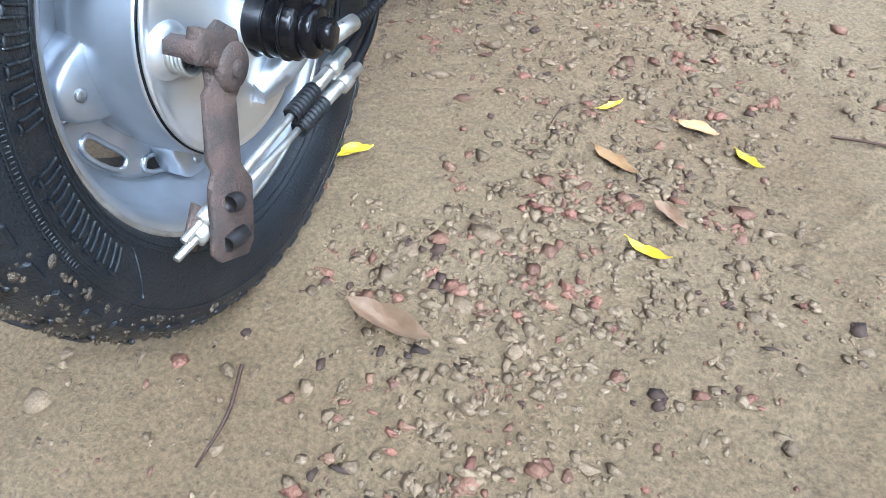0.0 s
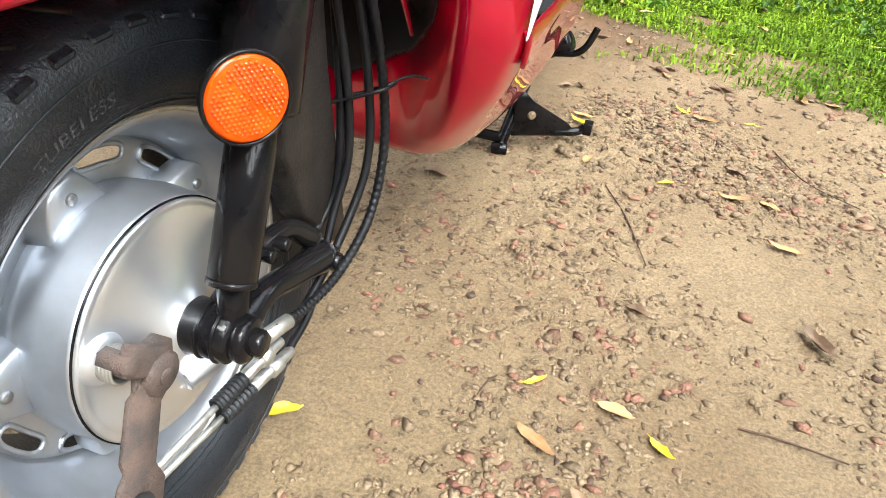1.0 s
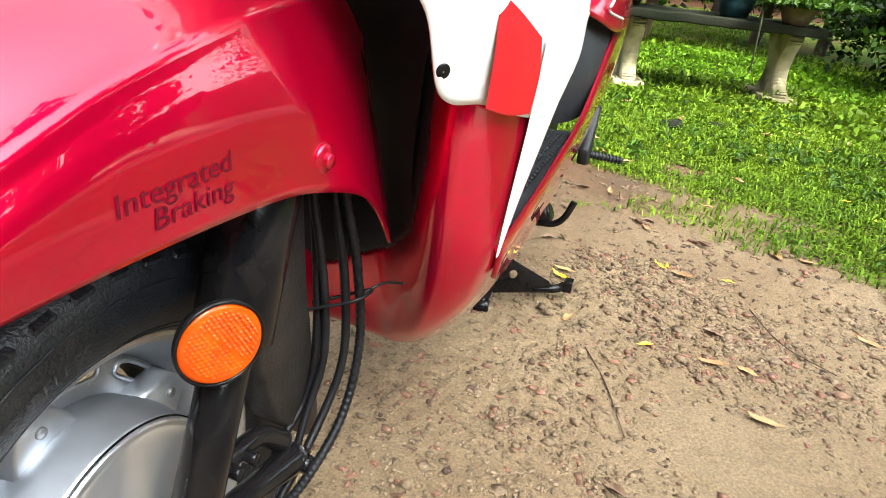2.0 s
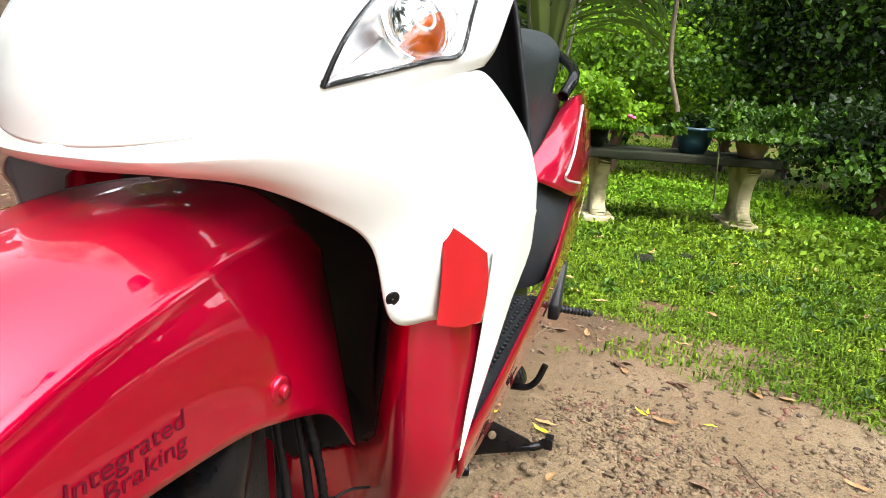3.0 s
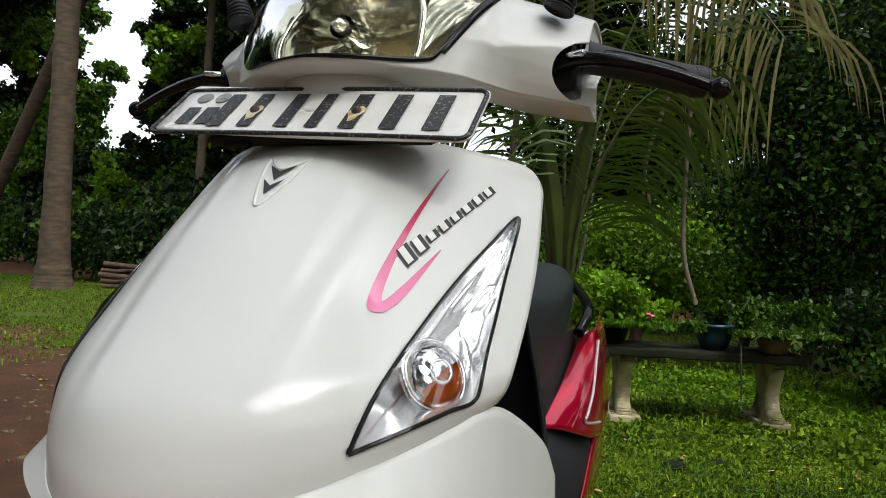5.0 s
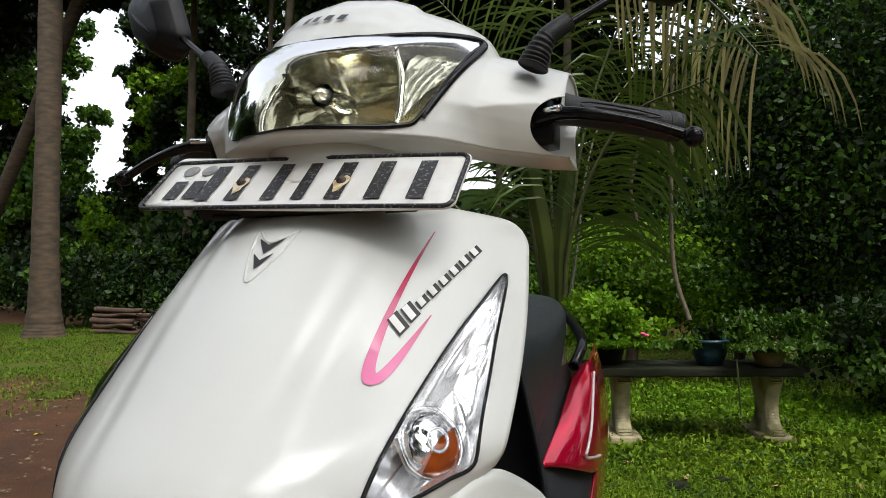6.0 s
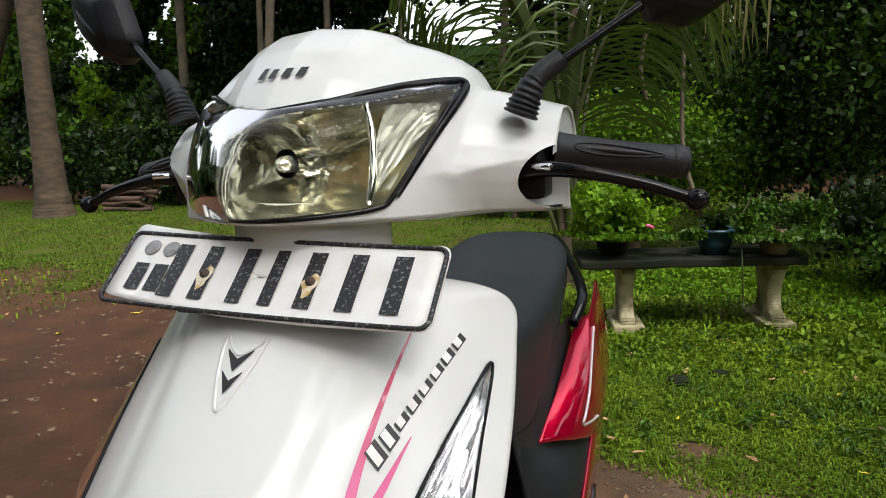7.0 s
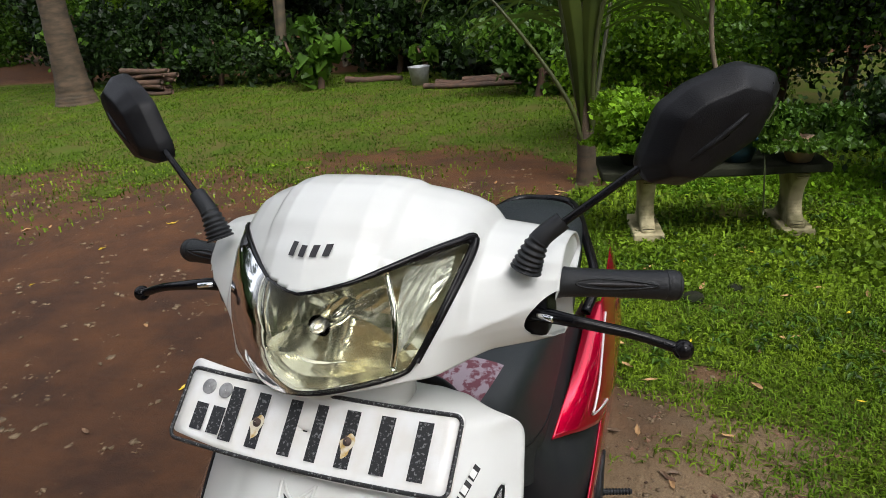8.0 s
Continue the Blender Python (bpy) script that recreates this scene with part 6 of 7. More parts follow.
def crumbs(n, box_, lo, hi, seed, power=3.0):
    """Small broken lumps pressed into the soil."""
    g = np.random.default_rng(seed)
    ico = bmesh.new()
    bmesh.ops.create_icosphere(ico, subdivisions=1, radius=1.0)
    U = np.array([v.co for v in ico.verts])
    T = np.array([[v.index for v in f.verts] for f in ico.faces])
    ico.free()
    c = np.stack([g.uniform(box_[0], box_[1], n // 4), g.uniform(box_[2], box_[3], n // 4)], 1)
    P = np.repeat(c, 4, 0) + g.normal(scale=0.55 * hi, size=(4 * (n // 4), 2)) * g.uniform(0.4, 3.0, (4 * (n // 4), 1))
    ok = np.array([noise.noise(Vector((x * 4, y * 4, 1.5))) + g.uniform(-0.4, 0.55) > 0 and lawn_amount(x, y) < 0.5 and (x > 0.13 or y > 0.0 or g.uniform() < 0.12) and (x * x + (y - 0.03) ** 2 > 0.003) for x, y in P])
    P = P[ok]
    m = len(P)
    s = lo + (hi - lo) * g.uniform(0, 1, (m, 1, 1)) ** power
    W = U[None] * (1 + g.uniform(-0.65, 0.65, (m, len(U), 1))) * s * g.uniform(0.55, 1.4, (m, 1, 3)) * np.array((1, 1, 0.42))
    z = np.array([ground_height(x, y) for x, y in P])
    W[..., 0] += P[:, :1]
    W[..., 1] += P[:, 1:]
    W[..., 2] += z[:, None] + s[:, :, 0] * 0.08
    return W.reshape(-1, 3), (np.arange(m)[:, None, None] * len(U) + T[None]).reshape(-1, 3)


merged("soil_crumb", "crumb", *stack(crumbs(44000, (-0.2, 0.95, -0.3, 1.25), 0.0008, 0.0055, 21, 2.4), crumbs(4600, (-0.2, 0.95, -0.3, 1.25), 0.0025, 0.0085, 28, 2.2), crumbs(9000, (-0.9, 1.3, 0.8, 2.2), 0.002, 0.010, 22), crumbs(5000, (-5, -0.2, 0.8, 4.6), 0.004, 0.016, 23)), "loose damp soil crumbs", "soil")
merged("gravel", "stone", *stack(crumbs(6500, (-0.35, 1.0, -0.35, 1.3), 0.0014, 0.0070, 24, 3.0), crumbs(900, (-0.2, 1.0, -0.3, 1.0), 0.003, 0.0095, 29, 2.2), crumbs(2600, (-0.9, 1.3, 0.8, 2.2), 0.003, 0.011, 25)), "reddish laterite gravel", "gravel")
merged("bark_crumb", "wood", *stack(crumbs(1500, (-0.2, 1.0, -0.3, 1.3), 0.0015, 0.0065, 26, 2.6), crumbs(900, (-0.4, 1.3, 0.9, 2.2), 0.002, 0.008, 27, 2.6)), "dark crumbs of bark and rotten leaf", "litter")


def leaf_mesh(name, L, W, curl, fold, mat, seed):
    """A fallen leaf: pointed blade with a midrib fold, curled ends and a short stalk."""
    g = np.random.default_rng(seed)
    rows = []
    for u in np.linspace(0, 1, 13):
        w = W * (math.sin(math.pi * u ** 0.85) ** 0.8) * (1 + 0.08 * g.normal())
        z = curl * (u - 0.45) ** 2 * 4 + 0.0015
        rows.append([(L * (u - 0.5), v * w / 2, z + fold * abs(v) * w + 0.0012 * math.sin(9 * u + 3 * v)) for v in (-1, -0.55, 0, 0.55, 1)])
    bm = grid(np.array(rows))
    st = tube([(-L * 0.5, 0, curl + 0.001), (-L * 0.62, 0.001, curl + 0.0005)], 0.0007, 5, 4)
    me = bpy.data.meshes.new(name)
    b = join(bm, st)
    for f in b.faces:
        f.smooth = True
    b.to_mesh(me)
    b.free()
    me.materials.append(M[mat])
    return me


LEAVES = {}
for kind, mat, label in (("yellow", "yellow", "fallen yellow leaf lying on the soil"), ("tan", "tan", "dry tan leaf lying on the soil"), ("brown", "brownleaf", "curled dark brown leaf lying on the soil")):
    for k in range(3):
        L = {"yellow": 0.034, "tan": 0.046, "brown": 0.044}[kind] * (0.9, 1.05, 1.2)[k]
        LEAVES[kind, k] = leaf_mesh("fallen_leaf", L, L * (0.36, 0.30, 0.26)[k], (0.002, 0.005, 0.008)[k], 0.25 if kind != "brown" else 0.5, mat, 31 + k), label


def drop_leaf(kind, k, x, y, turn, scale=1.0):
    me, label = LEAVES[kind, k]
    ob = tagged(new("fallen_leaf", me), label, "leaf", "fallen leaves on the yard")
    ob.matrix_world = Matrix.Translation((x, y, ground_height(x, y) + (0.024 if lawn_amount(x, y) > 0.3 else 0.0015))) @ Euler((random.uniform(-0.1, 0.1), random.uniform(-0.1, 0.1), radians(turn))).to_matrix().to_4x4() @ Matrix.Scale(scale, 4)


for args in (("yellow", 0, 0.030, 0.163, 38, 1.35), ("yellow", 1, 0.256, 0.308, 42, 0.8), ("yellow", 1, 0.396, 0.266, -38, 0.95), ("yellow", 2, 0.325, 0.122, -20, 1.0), ("yellow", 0, 0.349, 0.866, 30, 0.9),
             ("brown", 2, 0.147, -0.020, -12, 1.55), ("tan", 1, 0.276, 0.226, -28, 1.1), ("brown", 0, 0.347, 0.485, -22, 0.9), ("brown", 1, 0.336, 0.169, -35, 0.9), ("tan", 0, 0.345, 0.303, -5, 1.0),
             ):
    drop_leaf(*args)
for args in (("tan", 2, 0.534, 0.727, -12, 1.0), ("brown", 2, 0.562, 0.516, -55, 1.25), ("brown", 0, -0.007, 0.714, -15, 1.3), ("tan", 1, 0.167, 1.087, -10, 1.0), ("yellow", 2, 0.165, 1.05, -25, 1.0)):
    drop_leaf(*args)
for args in (("tan", 0, 0.209, 0.90, 75, 1.0), ("brown", 1, 0.462, 0.971, -18, 0.9), ("tan", 2, 0.461, 0.86, -8, 1.0), ("tan", 0, 0.516, 0.868, -30, 0.9), ("brown", 0, 0.10, 1.242, 20, 0.9), ("brown", 0, 0.13, 1.261, -50, 0.9),
             ("tan", 2, 0.401, 1.207, -20, 1.1), ("yellow", 0, 0.493, 1.233, 10, 0.9), ("brown", 2, 0.435, 1.41, -40, 1.1), ("tan", 1, 0.67, 1.438, 10, 1.0), ("tan", 2, 0.741, 1.095, -35, 1.0)):
    drop_leaf(*args)
rl = random.Random(5)
for _ in range(84):
    x, y = rl.uniform(0.0, 1.8), rl.uniform(1.15, 3.2)
    drop_leaf(rl.choice(("tan", "tan", "brown", "yellow")), rl.randrange(3), x, y, rl.uniform(0, 360), rl.uniform(0.7, 1.2))
for _ in range(40):
    x, y = rl.uniform(-5.2, -0.5), rl.uniform(1.2, 4.6)
    drop_leaf(rl.choice(("tan", "tan", "brown", "yellow")), rl.randrange(3), x, y, rl.uniform(0, 360), rl.uniform(1.0, 1.9))


def twig(pts, r, label):
    tagged(part("twig", tube([(x, y, ground_height(x, y) + 0.002 + r) for x, y in pts], [r, r * 0.9, r * 0.6][:len(pts)] if len(pts) == 3 else r, 6, 14), "wood"), label, "twig")


twig([(0.214, 0.300), (0.208, 0.285), (0.204, 0.262)], 0.0012, "thin reddish twig on the soil")
twig([(0.255, 0.80), (0.30, 0.72), (0.345, 0.60)], 0.0013, "long thin dry twig on the soil")
twig([(0.47, 0.335), (0.52, 0.333), (0.575, 0.325)], 0.0014, "pale grass stalk on the soil")
twig([(0.055, -0.09), (0.066, -0.13), (0.064, -0.17)], 0.0016, "pale dry stick on the soil")
twig([(0.53, 1.12), (0.58, 1.00), (0.66, 0.93)], 0.0013, "long thin dry twig on the soil")


# low broad-leaved weeds all through the lawn
def weeds(n, box_, size, seed):
    g = np.random.default_rng(seed)
    V, F = [], []
    for _ in range(n):
        x, y = g.uniform(box_[0], box_[1]), g.uniform(box_[2], box_[3])
        if lawn_amount(x, y) < 0.35 or noise.noise(Vector((x * 1.9, y * 1.9, 7))) + g.uniform(-0.25, 0.25) < 0.02:
            continue
        z0, a0, k = ground_height(x, y), g.uniform(0, 6.28), g.integers(4, 8)
        for i in range(k):
            a = a0 + i * 6.28 / k + g.uniform(-0.3, 0.3)
            L, h = size * g.uniform(0.6, 1.3), g.uniform(0.012, 0.055)
            d, s = np.array((math.cos(a), math.sin(a), 0)), np.array((-math.sin(a), math.cos(a), 0))
            p0 = np.array((x, y, z0 + h))
            o = len(V)
            V += [p0, p0 + d * L * 0.5 + s * L * 0.24 + (0, 0, 0.006), p0 + d * L - (0, 0, 0.3 * h), p0 + d * L * 0.5 - s * L * 0.24 + (0, 0, 0.006)]
            F += [(o, o + 1, o + 2), (o, o + 2, o + 3)]
    return np.array(V), np.array(F)


merged("weed_cover", "grass", *weeds(3600, (-0.5, 2.8, 1.1, 5.0), 0.022, 71), "low broad-leaved weeds in the lawn", "weeds")
merged("weed_cover", "leaf", *weeds(1500, (-0.5, 2.8, 1.4, 5.0), 0.030, 72), "darker broad-leaved weeds in the lawn", "weeds")


# ---- bench with pots ----
def build_bench():
    bench = thing("garden_bench", "mossy concrete garden bench on two scrolled legs", "bench")
    bench.matrix_world = Matrix.Translation((0.36, 3.48, 0)) @ Matrix.Rotation(radians(14), 4, "Z")
    # slab with a worn, uneven edge
    bm = box((1.06, 0.36, 0.042), (-0.06, 0, 0.362), 0.008)
    bmesh.ops.subdivide_edges(bm, edges=[e for e in bm.edges if e.calc_length() > 0.3], cuts=24, use_grid_fill=True)
    for v in bm.verts:
        v.co += noise.noise_vector(v.co * 9.0) * 0.006
    part("seat_slab", bm, "slab", bench, "dark mossy slab")
    front = [(-0.140, 0.345), (-0.140, 0.315), (-0.112, 0.275), (-0.080, 0.220), (-0.070, 0.165), (-0.086, 0.115), (-0.128, 0.080), (-0.150, 0.045)]
    edge = [tuple(p) for p in crom(np.array(front), 25)]
    outline = edge + [(-y, z) for y, z in edge[::-1]]
    lay = Matrix(((0, 0, 1, 0), (1, 0, 0, 0), (0, 1, 0, 0), (0, 0, 0, 1)))
    for x in (-0.355, 0.355):
        part("leg", slab(outline, 0.07, Matrix.Translation((x - 0.035, 0, 0)) @ lay, 0.008), "concrete", bench, "pale scrolled concrete leg")
        part("plinth", box((0.15, 0.34, 0.065), (x, 0.0, 0.022), 0.010), "concrete", bench)
    return bench


build_bench()


def pot(name, mat, at, r, h, label, lip=1.12):
    ob = part(name, spin([(0, 0.0005), (0, r * 0.68), (h * 0.45, r * 0.92), (h * 0.88, r), (h * 0.88, r * lip), (h, r * lip), (h, r * 0.92), (h * 0.85, r * 0.88), (h * 0.85, 0.0005)], 32, (0, 0, 0), "z"), mat)
    tagged(ob, label, "plant pot", "pots on the bench")
    ob.matrix_world = Matrix.Translation(at)
    return ob


SL = 0.384
blue = pot("flower_pot", "blue", (0.445, 3.46, SL), 0.088, 0.125, "dark blue flower pot standing on the bench")
clay = pot("flower_pot", "clay", (0.715, 3.47, SL), 0.080, 0.11, "tan clay flower pot standing on the bench")
left = pot("flower_pot", "slab", (-0.04, 3.38, SL), 0.085, 0.11, "dark flower pot standing on the bench")


def plant(name, at, clouds, mat, label, stems=(), smat="stalk"):
    ob = thing(name, label, "plant", at=at)
    v, f = stack(*clouds)
    merged("foliage", mat, v, f, "", "", "stuff", ob)
    for pts, r in stems:
        part("stem", tube(pts, r, 8, 20), smat, ob)
    return ob


plant("potted_plant", (-0.04, 3.38, SL + 0.09), [leaf_cloud((0, -0.02, 0.12), (0.24, 0.18, 0.20), 2600, 0.036, 41), leaf_cloud((-0.12, -0.05, -0.02), (0.14, 0.12, 0.14), 800, 0.036, 42), leaf_cloud((0.06, -0.15, -0.10), (0.14, 0.06, 0.16), 900, 0.036, 46), leaf_cloud((0.22, 0.10, 0.04), (0.20, 0.10, 0.10), 900, 0.036, 47)], "leaf_light", "bushy green pot plant with a pink flower", [([(0, 0, 0), (0.01, 0, 0.12)], 0.006)])
fl = tagged(part("flower", leafless := join(*[spin([(0, 0.0005), (0.004, 0.012), (0.010, 0.014), (0.016, 0.006)], 10, (0.01 * math.cos(k * 2.1), 0.01 * math.sin(k * 2.1), 0.004 * k), "z") for k in range(3)]), "flower"), "pink flower on the pot plant", "flower")
fl.matrix_world = Matrix.Translation((0.145, 3.28, 0.53))
part("flower_stem", tube([(0, 0, 0), (-0.03, 0.02, -0.03), (-0.09, 0.06, -0.06)], 0.002, 6), "stalk", fl)
plant("trailing_plant", (0.56, 3.46, SL + 0.08), [leaf_cloud((0.03, -0.06, 0.04), (0.10, 0.08, 0.10), 800, 0.034, 43, droop=0.9), leaf_cloud((0.01, -0.17, -0.13), (0.05, 0.04, 0.18), 700, 0.034, 44, droop=1.4), leaf_cloud((0.10, 0.12, 0.08), (0.30, 0.10, 0.14), 1800, 0.034, 48, droop=0.9), leaf_cloud((0.30, 0.0, 0.02), (0.10, 0.10, 0.10), 300, 0.045, 49, droop=0.9), leaf_cloud((0.26, -0.10, -0.02), (0.20, 0.08, 0.10), 520, 0.04, 51, droop=1.1), leaf_cloud((-0.26, -0.10, -0.02), (0.14, 0.06, 0.08), 380, 0.04, 52, droop=1.1), leaf_cloud((0.16, -0.13, -0.06), (0.14, 0.05, 0.10), 420, 0.045, 50, droop=1.2)], "leaf", "trailing fern hanging over the bench edge", [([(-0.04, 0, 0.0), (0.0, 0, 0.10), (0.05, 0.02, 0.20)], 0.005), ([(0, 0, 0), (0.0, -0.16, -0.06), (0.01, -0.17, -0.30)], 0.004)])
plant("potted_plant", (0.445, 3.49, SL + 0.09), [leaf_cloud((0, 0, 0.05), (0.07, 0.07, 0.07), 200, 0.05, 45)], "leaf_dark", "small dark pot plant in the blue pot", [([(0.0, 0, 0), (0.01, 0.0, 0.1)], 0.004)])


# ---- young palm ----
def frond(base, path, L, seed, droop, mat, parent, leaf=0.42, n=34, start=0.3, width=0.011):
    """A feathered leaf: a stalk with a row of narrow leaflets on each side."""
    g = np.random.default_rng(seed)
    P = crom(np.array(path), 60)
    part("stalk", tube(path, [0.020, 0.014, 0.009, 0.004][:len(path)] if len(path) == 4 else 0.01, 8, 40), "stalk", parent, "arching green stalk")
    V, F = [], []
    for i in np.linspace(int(60 * start), 58, n).astype(int):
        t = P[min(i + 1, 59)] - P[i - 1]
        t /= np.linalg.norm(t)
        side = np.cross(t, (0.0, 1.0, 0.25))
        side /= np.linalg.norm(side) + 1e-6
        for s in (1, -1):
            l = leaf * (1 - 0.45 * abs(i / 60 - 0.55)) * g.uniform(0.75, 1.1)
            d = side * s * 0.85 + t * 0.55 + np.array((0, 0, 0.12)) + g.normal(scale=0.08, size=3)
            d /= np.linalg.norm(d)
            q = [P[i]]
            for k in range(1, 6):
                d = d + np.array((0, 0, -droop * 0.16 * k))
                d /= np.linalg.norm(d)
                q.append(q[-1] + d * l / 5)
            o = len(V)
            wv = np.cross(d, (0.2, 0.9, 0.3))
            wv /= np.linalg.norm(wv)
            for k, p in enumerate(q):
                w = width * (0.5, 1.0, 1.0, 0.85, 0.55, 0.08)[k]
                V += [p - wv * w, p + wv * w]
            F += [(o + 2 * k, o + 2 * k + 1, o + 2 * k + 3, o + 2 * k + 2) for k in range(5)]
    merged("frond_blade", mat, V, np.array(F), "", "", "stuff", parent)


def build_palm():
    palm = thing("young_palm", "young coconut palm with long arching fronds", "palm", at=(0, 0, 0))
    b = np.array((-0.45, 4.30, 0.0))
    part("palm_base", tube([b, b + (0.0, 0, 0.15), b + (-0.01, 0, 0.40), b + (-0.02, 0, 0.75)], [0.075, 0.062, 0.052, 0.034], 14, 24), "bark", palm, "dark fibrous stem base")
    F = [  # stalk paths
        ([b + (0, 0, 0.25), b + (0.07, 0.02, 1.0), b + (0.26, 0.03, 2.0), b + (0.75, 0.0, 3.1)], 0.95, 0.75, "frond", 0.30),
        ([b + (0.3, -0.10, 2.9), b + (0.62, -0.15, 2.75), b + (0.95, -0.2, 2.45), b + (1.22, -0.3, 2.05)], 0.95, 1.5, "dry", 0.10),
        ([b + (0.02, 0, 0.25), b + (0.12, -0.1, 1.1), b + (0.45, -0.2, 1.75), b + (0.95, -0.3, 1.95)], 0.75, 1.0, "frond", 0.38),
        ([b + (0, 0, 0.25), b + (-0.03, 0.05, 1.1), b + (-0.04, 0.1, 2.2), b + (0.05, 0.15, 3.3)], 0.8, 0.5, "frond", 0.25),
        ([b + (0, 0, 0.25), b + (-0.14, 0.02, 1.0), b + (-0.30, 0.05, 2.1), b + (-0.9, 0.05, 2.9)], 0.8, 0.6, "frond", 0.32),
        ([b + (-0.01, -0.03, 0.25), b + (-0.12, -0.1, 0.60), b + (-0.50, -0.2, 1.16), b + (-1.05, -0.3, 1.75)], 0.45, 0.6, "frond", 0.78),
        ([b + (0.01, 0.03, 0.25), b + (0.09, 0.2, 0.9), b + (0.20, 0.5, 1.8), b + (0.5, 0.9, 2.4)], 0.7, 0.6, "frond", 0.35)]
    for k, (path, leaf, droop, mat, st) in enumerate(F):
        frond(b, path, 0, 60 + k, droop, mat, palm, leaf, 36, st, 0.012 if mat == "frond" else 0.009)
    # broad young leaves, still folded in pleats
    for path, w in (([b + (-0.02, -0.06, 0.35), b + (-0.05, -0.10, 0.95), b + (-0.16, -0.14, 1.55), b + (-0.38, -0.2, 2.05)], 0.060), ([b + (0.03, -0.05, 0.35), b + (0.03, -0.09, 0.85), b + (0.08, -0.12, 1.35), b + (0.17, -0.15, 1.75)], 0.05)):
        rows = []
        for i, p in enumerate(crom(np.array(path), 24)):
            half = w * math.sin(math.pi * min(1.0, 0.04 + 0.85 * i / 23)) ** 0.8
            rows.append([p + np.array((half * u, 0.03 * abs(u) + 0.008 * (j % 2), 0.02 * u * u)) for j, u in enumerate(np.linspace(-1, 1, 17))])
        solid(part("young_leaf", grid(np.array(rows)), "frond_young", palm, "broad pleated yellow-green young leaf"), 0.002, 0)
    # hanging dead stalks
    for pts in ([(0.30, 4.4, 2.2), (0.27, 4.35, 1.3), (0.28, 4.3, 0.85), (0.36, 4.25, 0.55)], [(0.20, 4.4, 2.0), (0.03, 4.4, 1.45), (0.06, 4.4, 1.15)]):
        part("dead_stalk", tube(pts, 0.014, 8, 24), "pale_bark", palm, "pale hanging dead stalk")


build_palm()


# ---- trees and shrubs ----
def palm_trunk(name, base, top, r0, r1, label, rings=True):
    ob = thing(name, label, "tree")
    base, top = np.array(base, float), np.array(top, float)
    mid = (base + top) / 2 + (0.03, 0, 0)
    H = top[2] - base[2]
    n = 140
    part("trunk", tube([base - (0, 0, 0.05), base + (top - base) * 0.05, base + (top - base) * 0.2, mid, top], [r0 * 1.75, r0 * 1.25, r0, (r0 + r1) / 2, r1], 20, n, rings=lambda t: 1 + 0.008 * np.sin(t * 190) + 0.016 * np.sin(t * 67 + 1) + 0.012 * np.sin(t * 41)), "bark", ob, "ringed grey-brown trunk")
    return ob


def crown(parent, mats, centre, radii, n, size, seed, shell=0.3):
    for k, m in enumerate(mats):
        merged("crown", m, *leaf_cloud(centre, radii, n // len(mats), size, seed + k, shell), "", "", "stuff", parent)


coco = palm_trunk("coconut_palm", (-8.80, 7.80, 0.0), (-8.70, 7.80, 9.0), 0.185, 0.15, "tall coconut palm with a ringed bare trunk")
for k in range(7):
    a = k * 0.9
    t = np.array((-8.70, 7.8, 9.0))
    frond(t, [t, t + np.array((math.cos(a) * 1.0, math.sin(a) * 1.0, 0.7)), t + np.array((math.cos(a) * 2.3, math.sin(a) * 2.3, 0.2)), t + np.array((math.cos(a) * 3.2, math.sin(a) * 3.2, -1.2))], 0, 200 + k, 0.9, "frond", coco, 0.9, 36, 0.12)
palm_trunk("leaning_palm", (-14.6, 10.6, 0.0), (-8.6, 9.5, 8.5), 0.14, 0.12, "slender leaning palm trunk")
for x0, x1, y, r, z1 in ((-4.05, -3.72, 10.0, 0.055, 6.0), (-6.55, -5.75, 10.0, 0.085, 6.5), (-6.95, -6.6, 10.6, 0.06, 6.0), (-6.0, -5.6, 11.2, 0.07, 6.0), (-9.3, -9.0, 11.5, 0.10, 7.0), (-1.6, -1.3, 11.0, 0.08, 6.5), (-3.0, -2.6, 12.0, 0.07, 6.0)):
    tr = thing("thin_tree", "slim forest tree with a straight pale trunk", "tree", "slim trees behind the lawn")
    part("trunk", tube([(x0, y, -0.05), ((x0 + x1) / 2 + 0.04, y, z1 / 2), (x1, y, z1)], [r, r * 0.85, r * 0.65], 12, 30), "pale_bark", tr)
    crown(tr, ("leaf_dark", "leaf"), (x1, y + 0.5, z1 + 0.6), (1.5, 1.2, 1.3), 1600, 0.2, int(abs(x0) * 100))


def shrub(name, label, centre, radii, n, size, mats, seed, stem=True):
    ob = thing(name, label, "shrub")
    crown(ob, mats, centre, radii, n, size, seed, 0.25)
    if stem:
        part("trunk", tube([(centre[0], centre[1], -0.03), (centre[0] + 0.05, centre[1], centre[2] * 0.6), (centre[0] - 0.08, centre[1] + 0.05, centre[2] + radii[2] * 0.5)], [0.05, 0.04, 0.015], 8, 16), "wood", ob)
    return ob


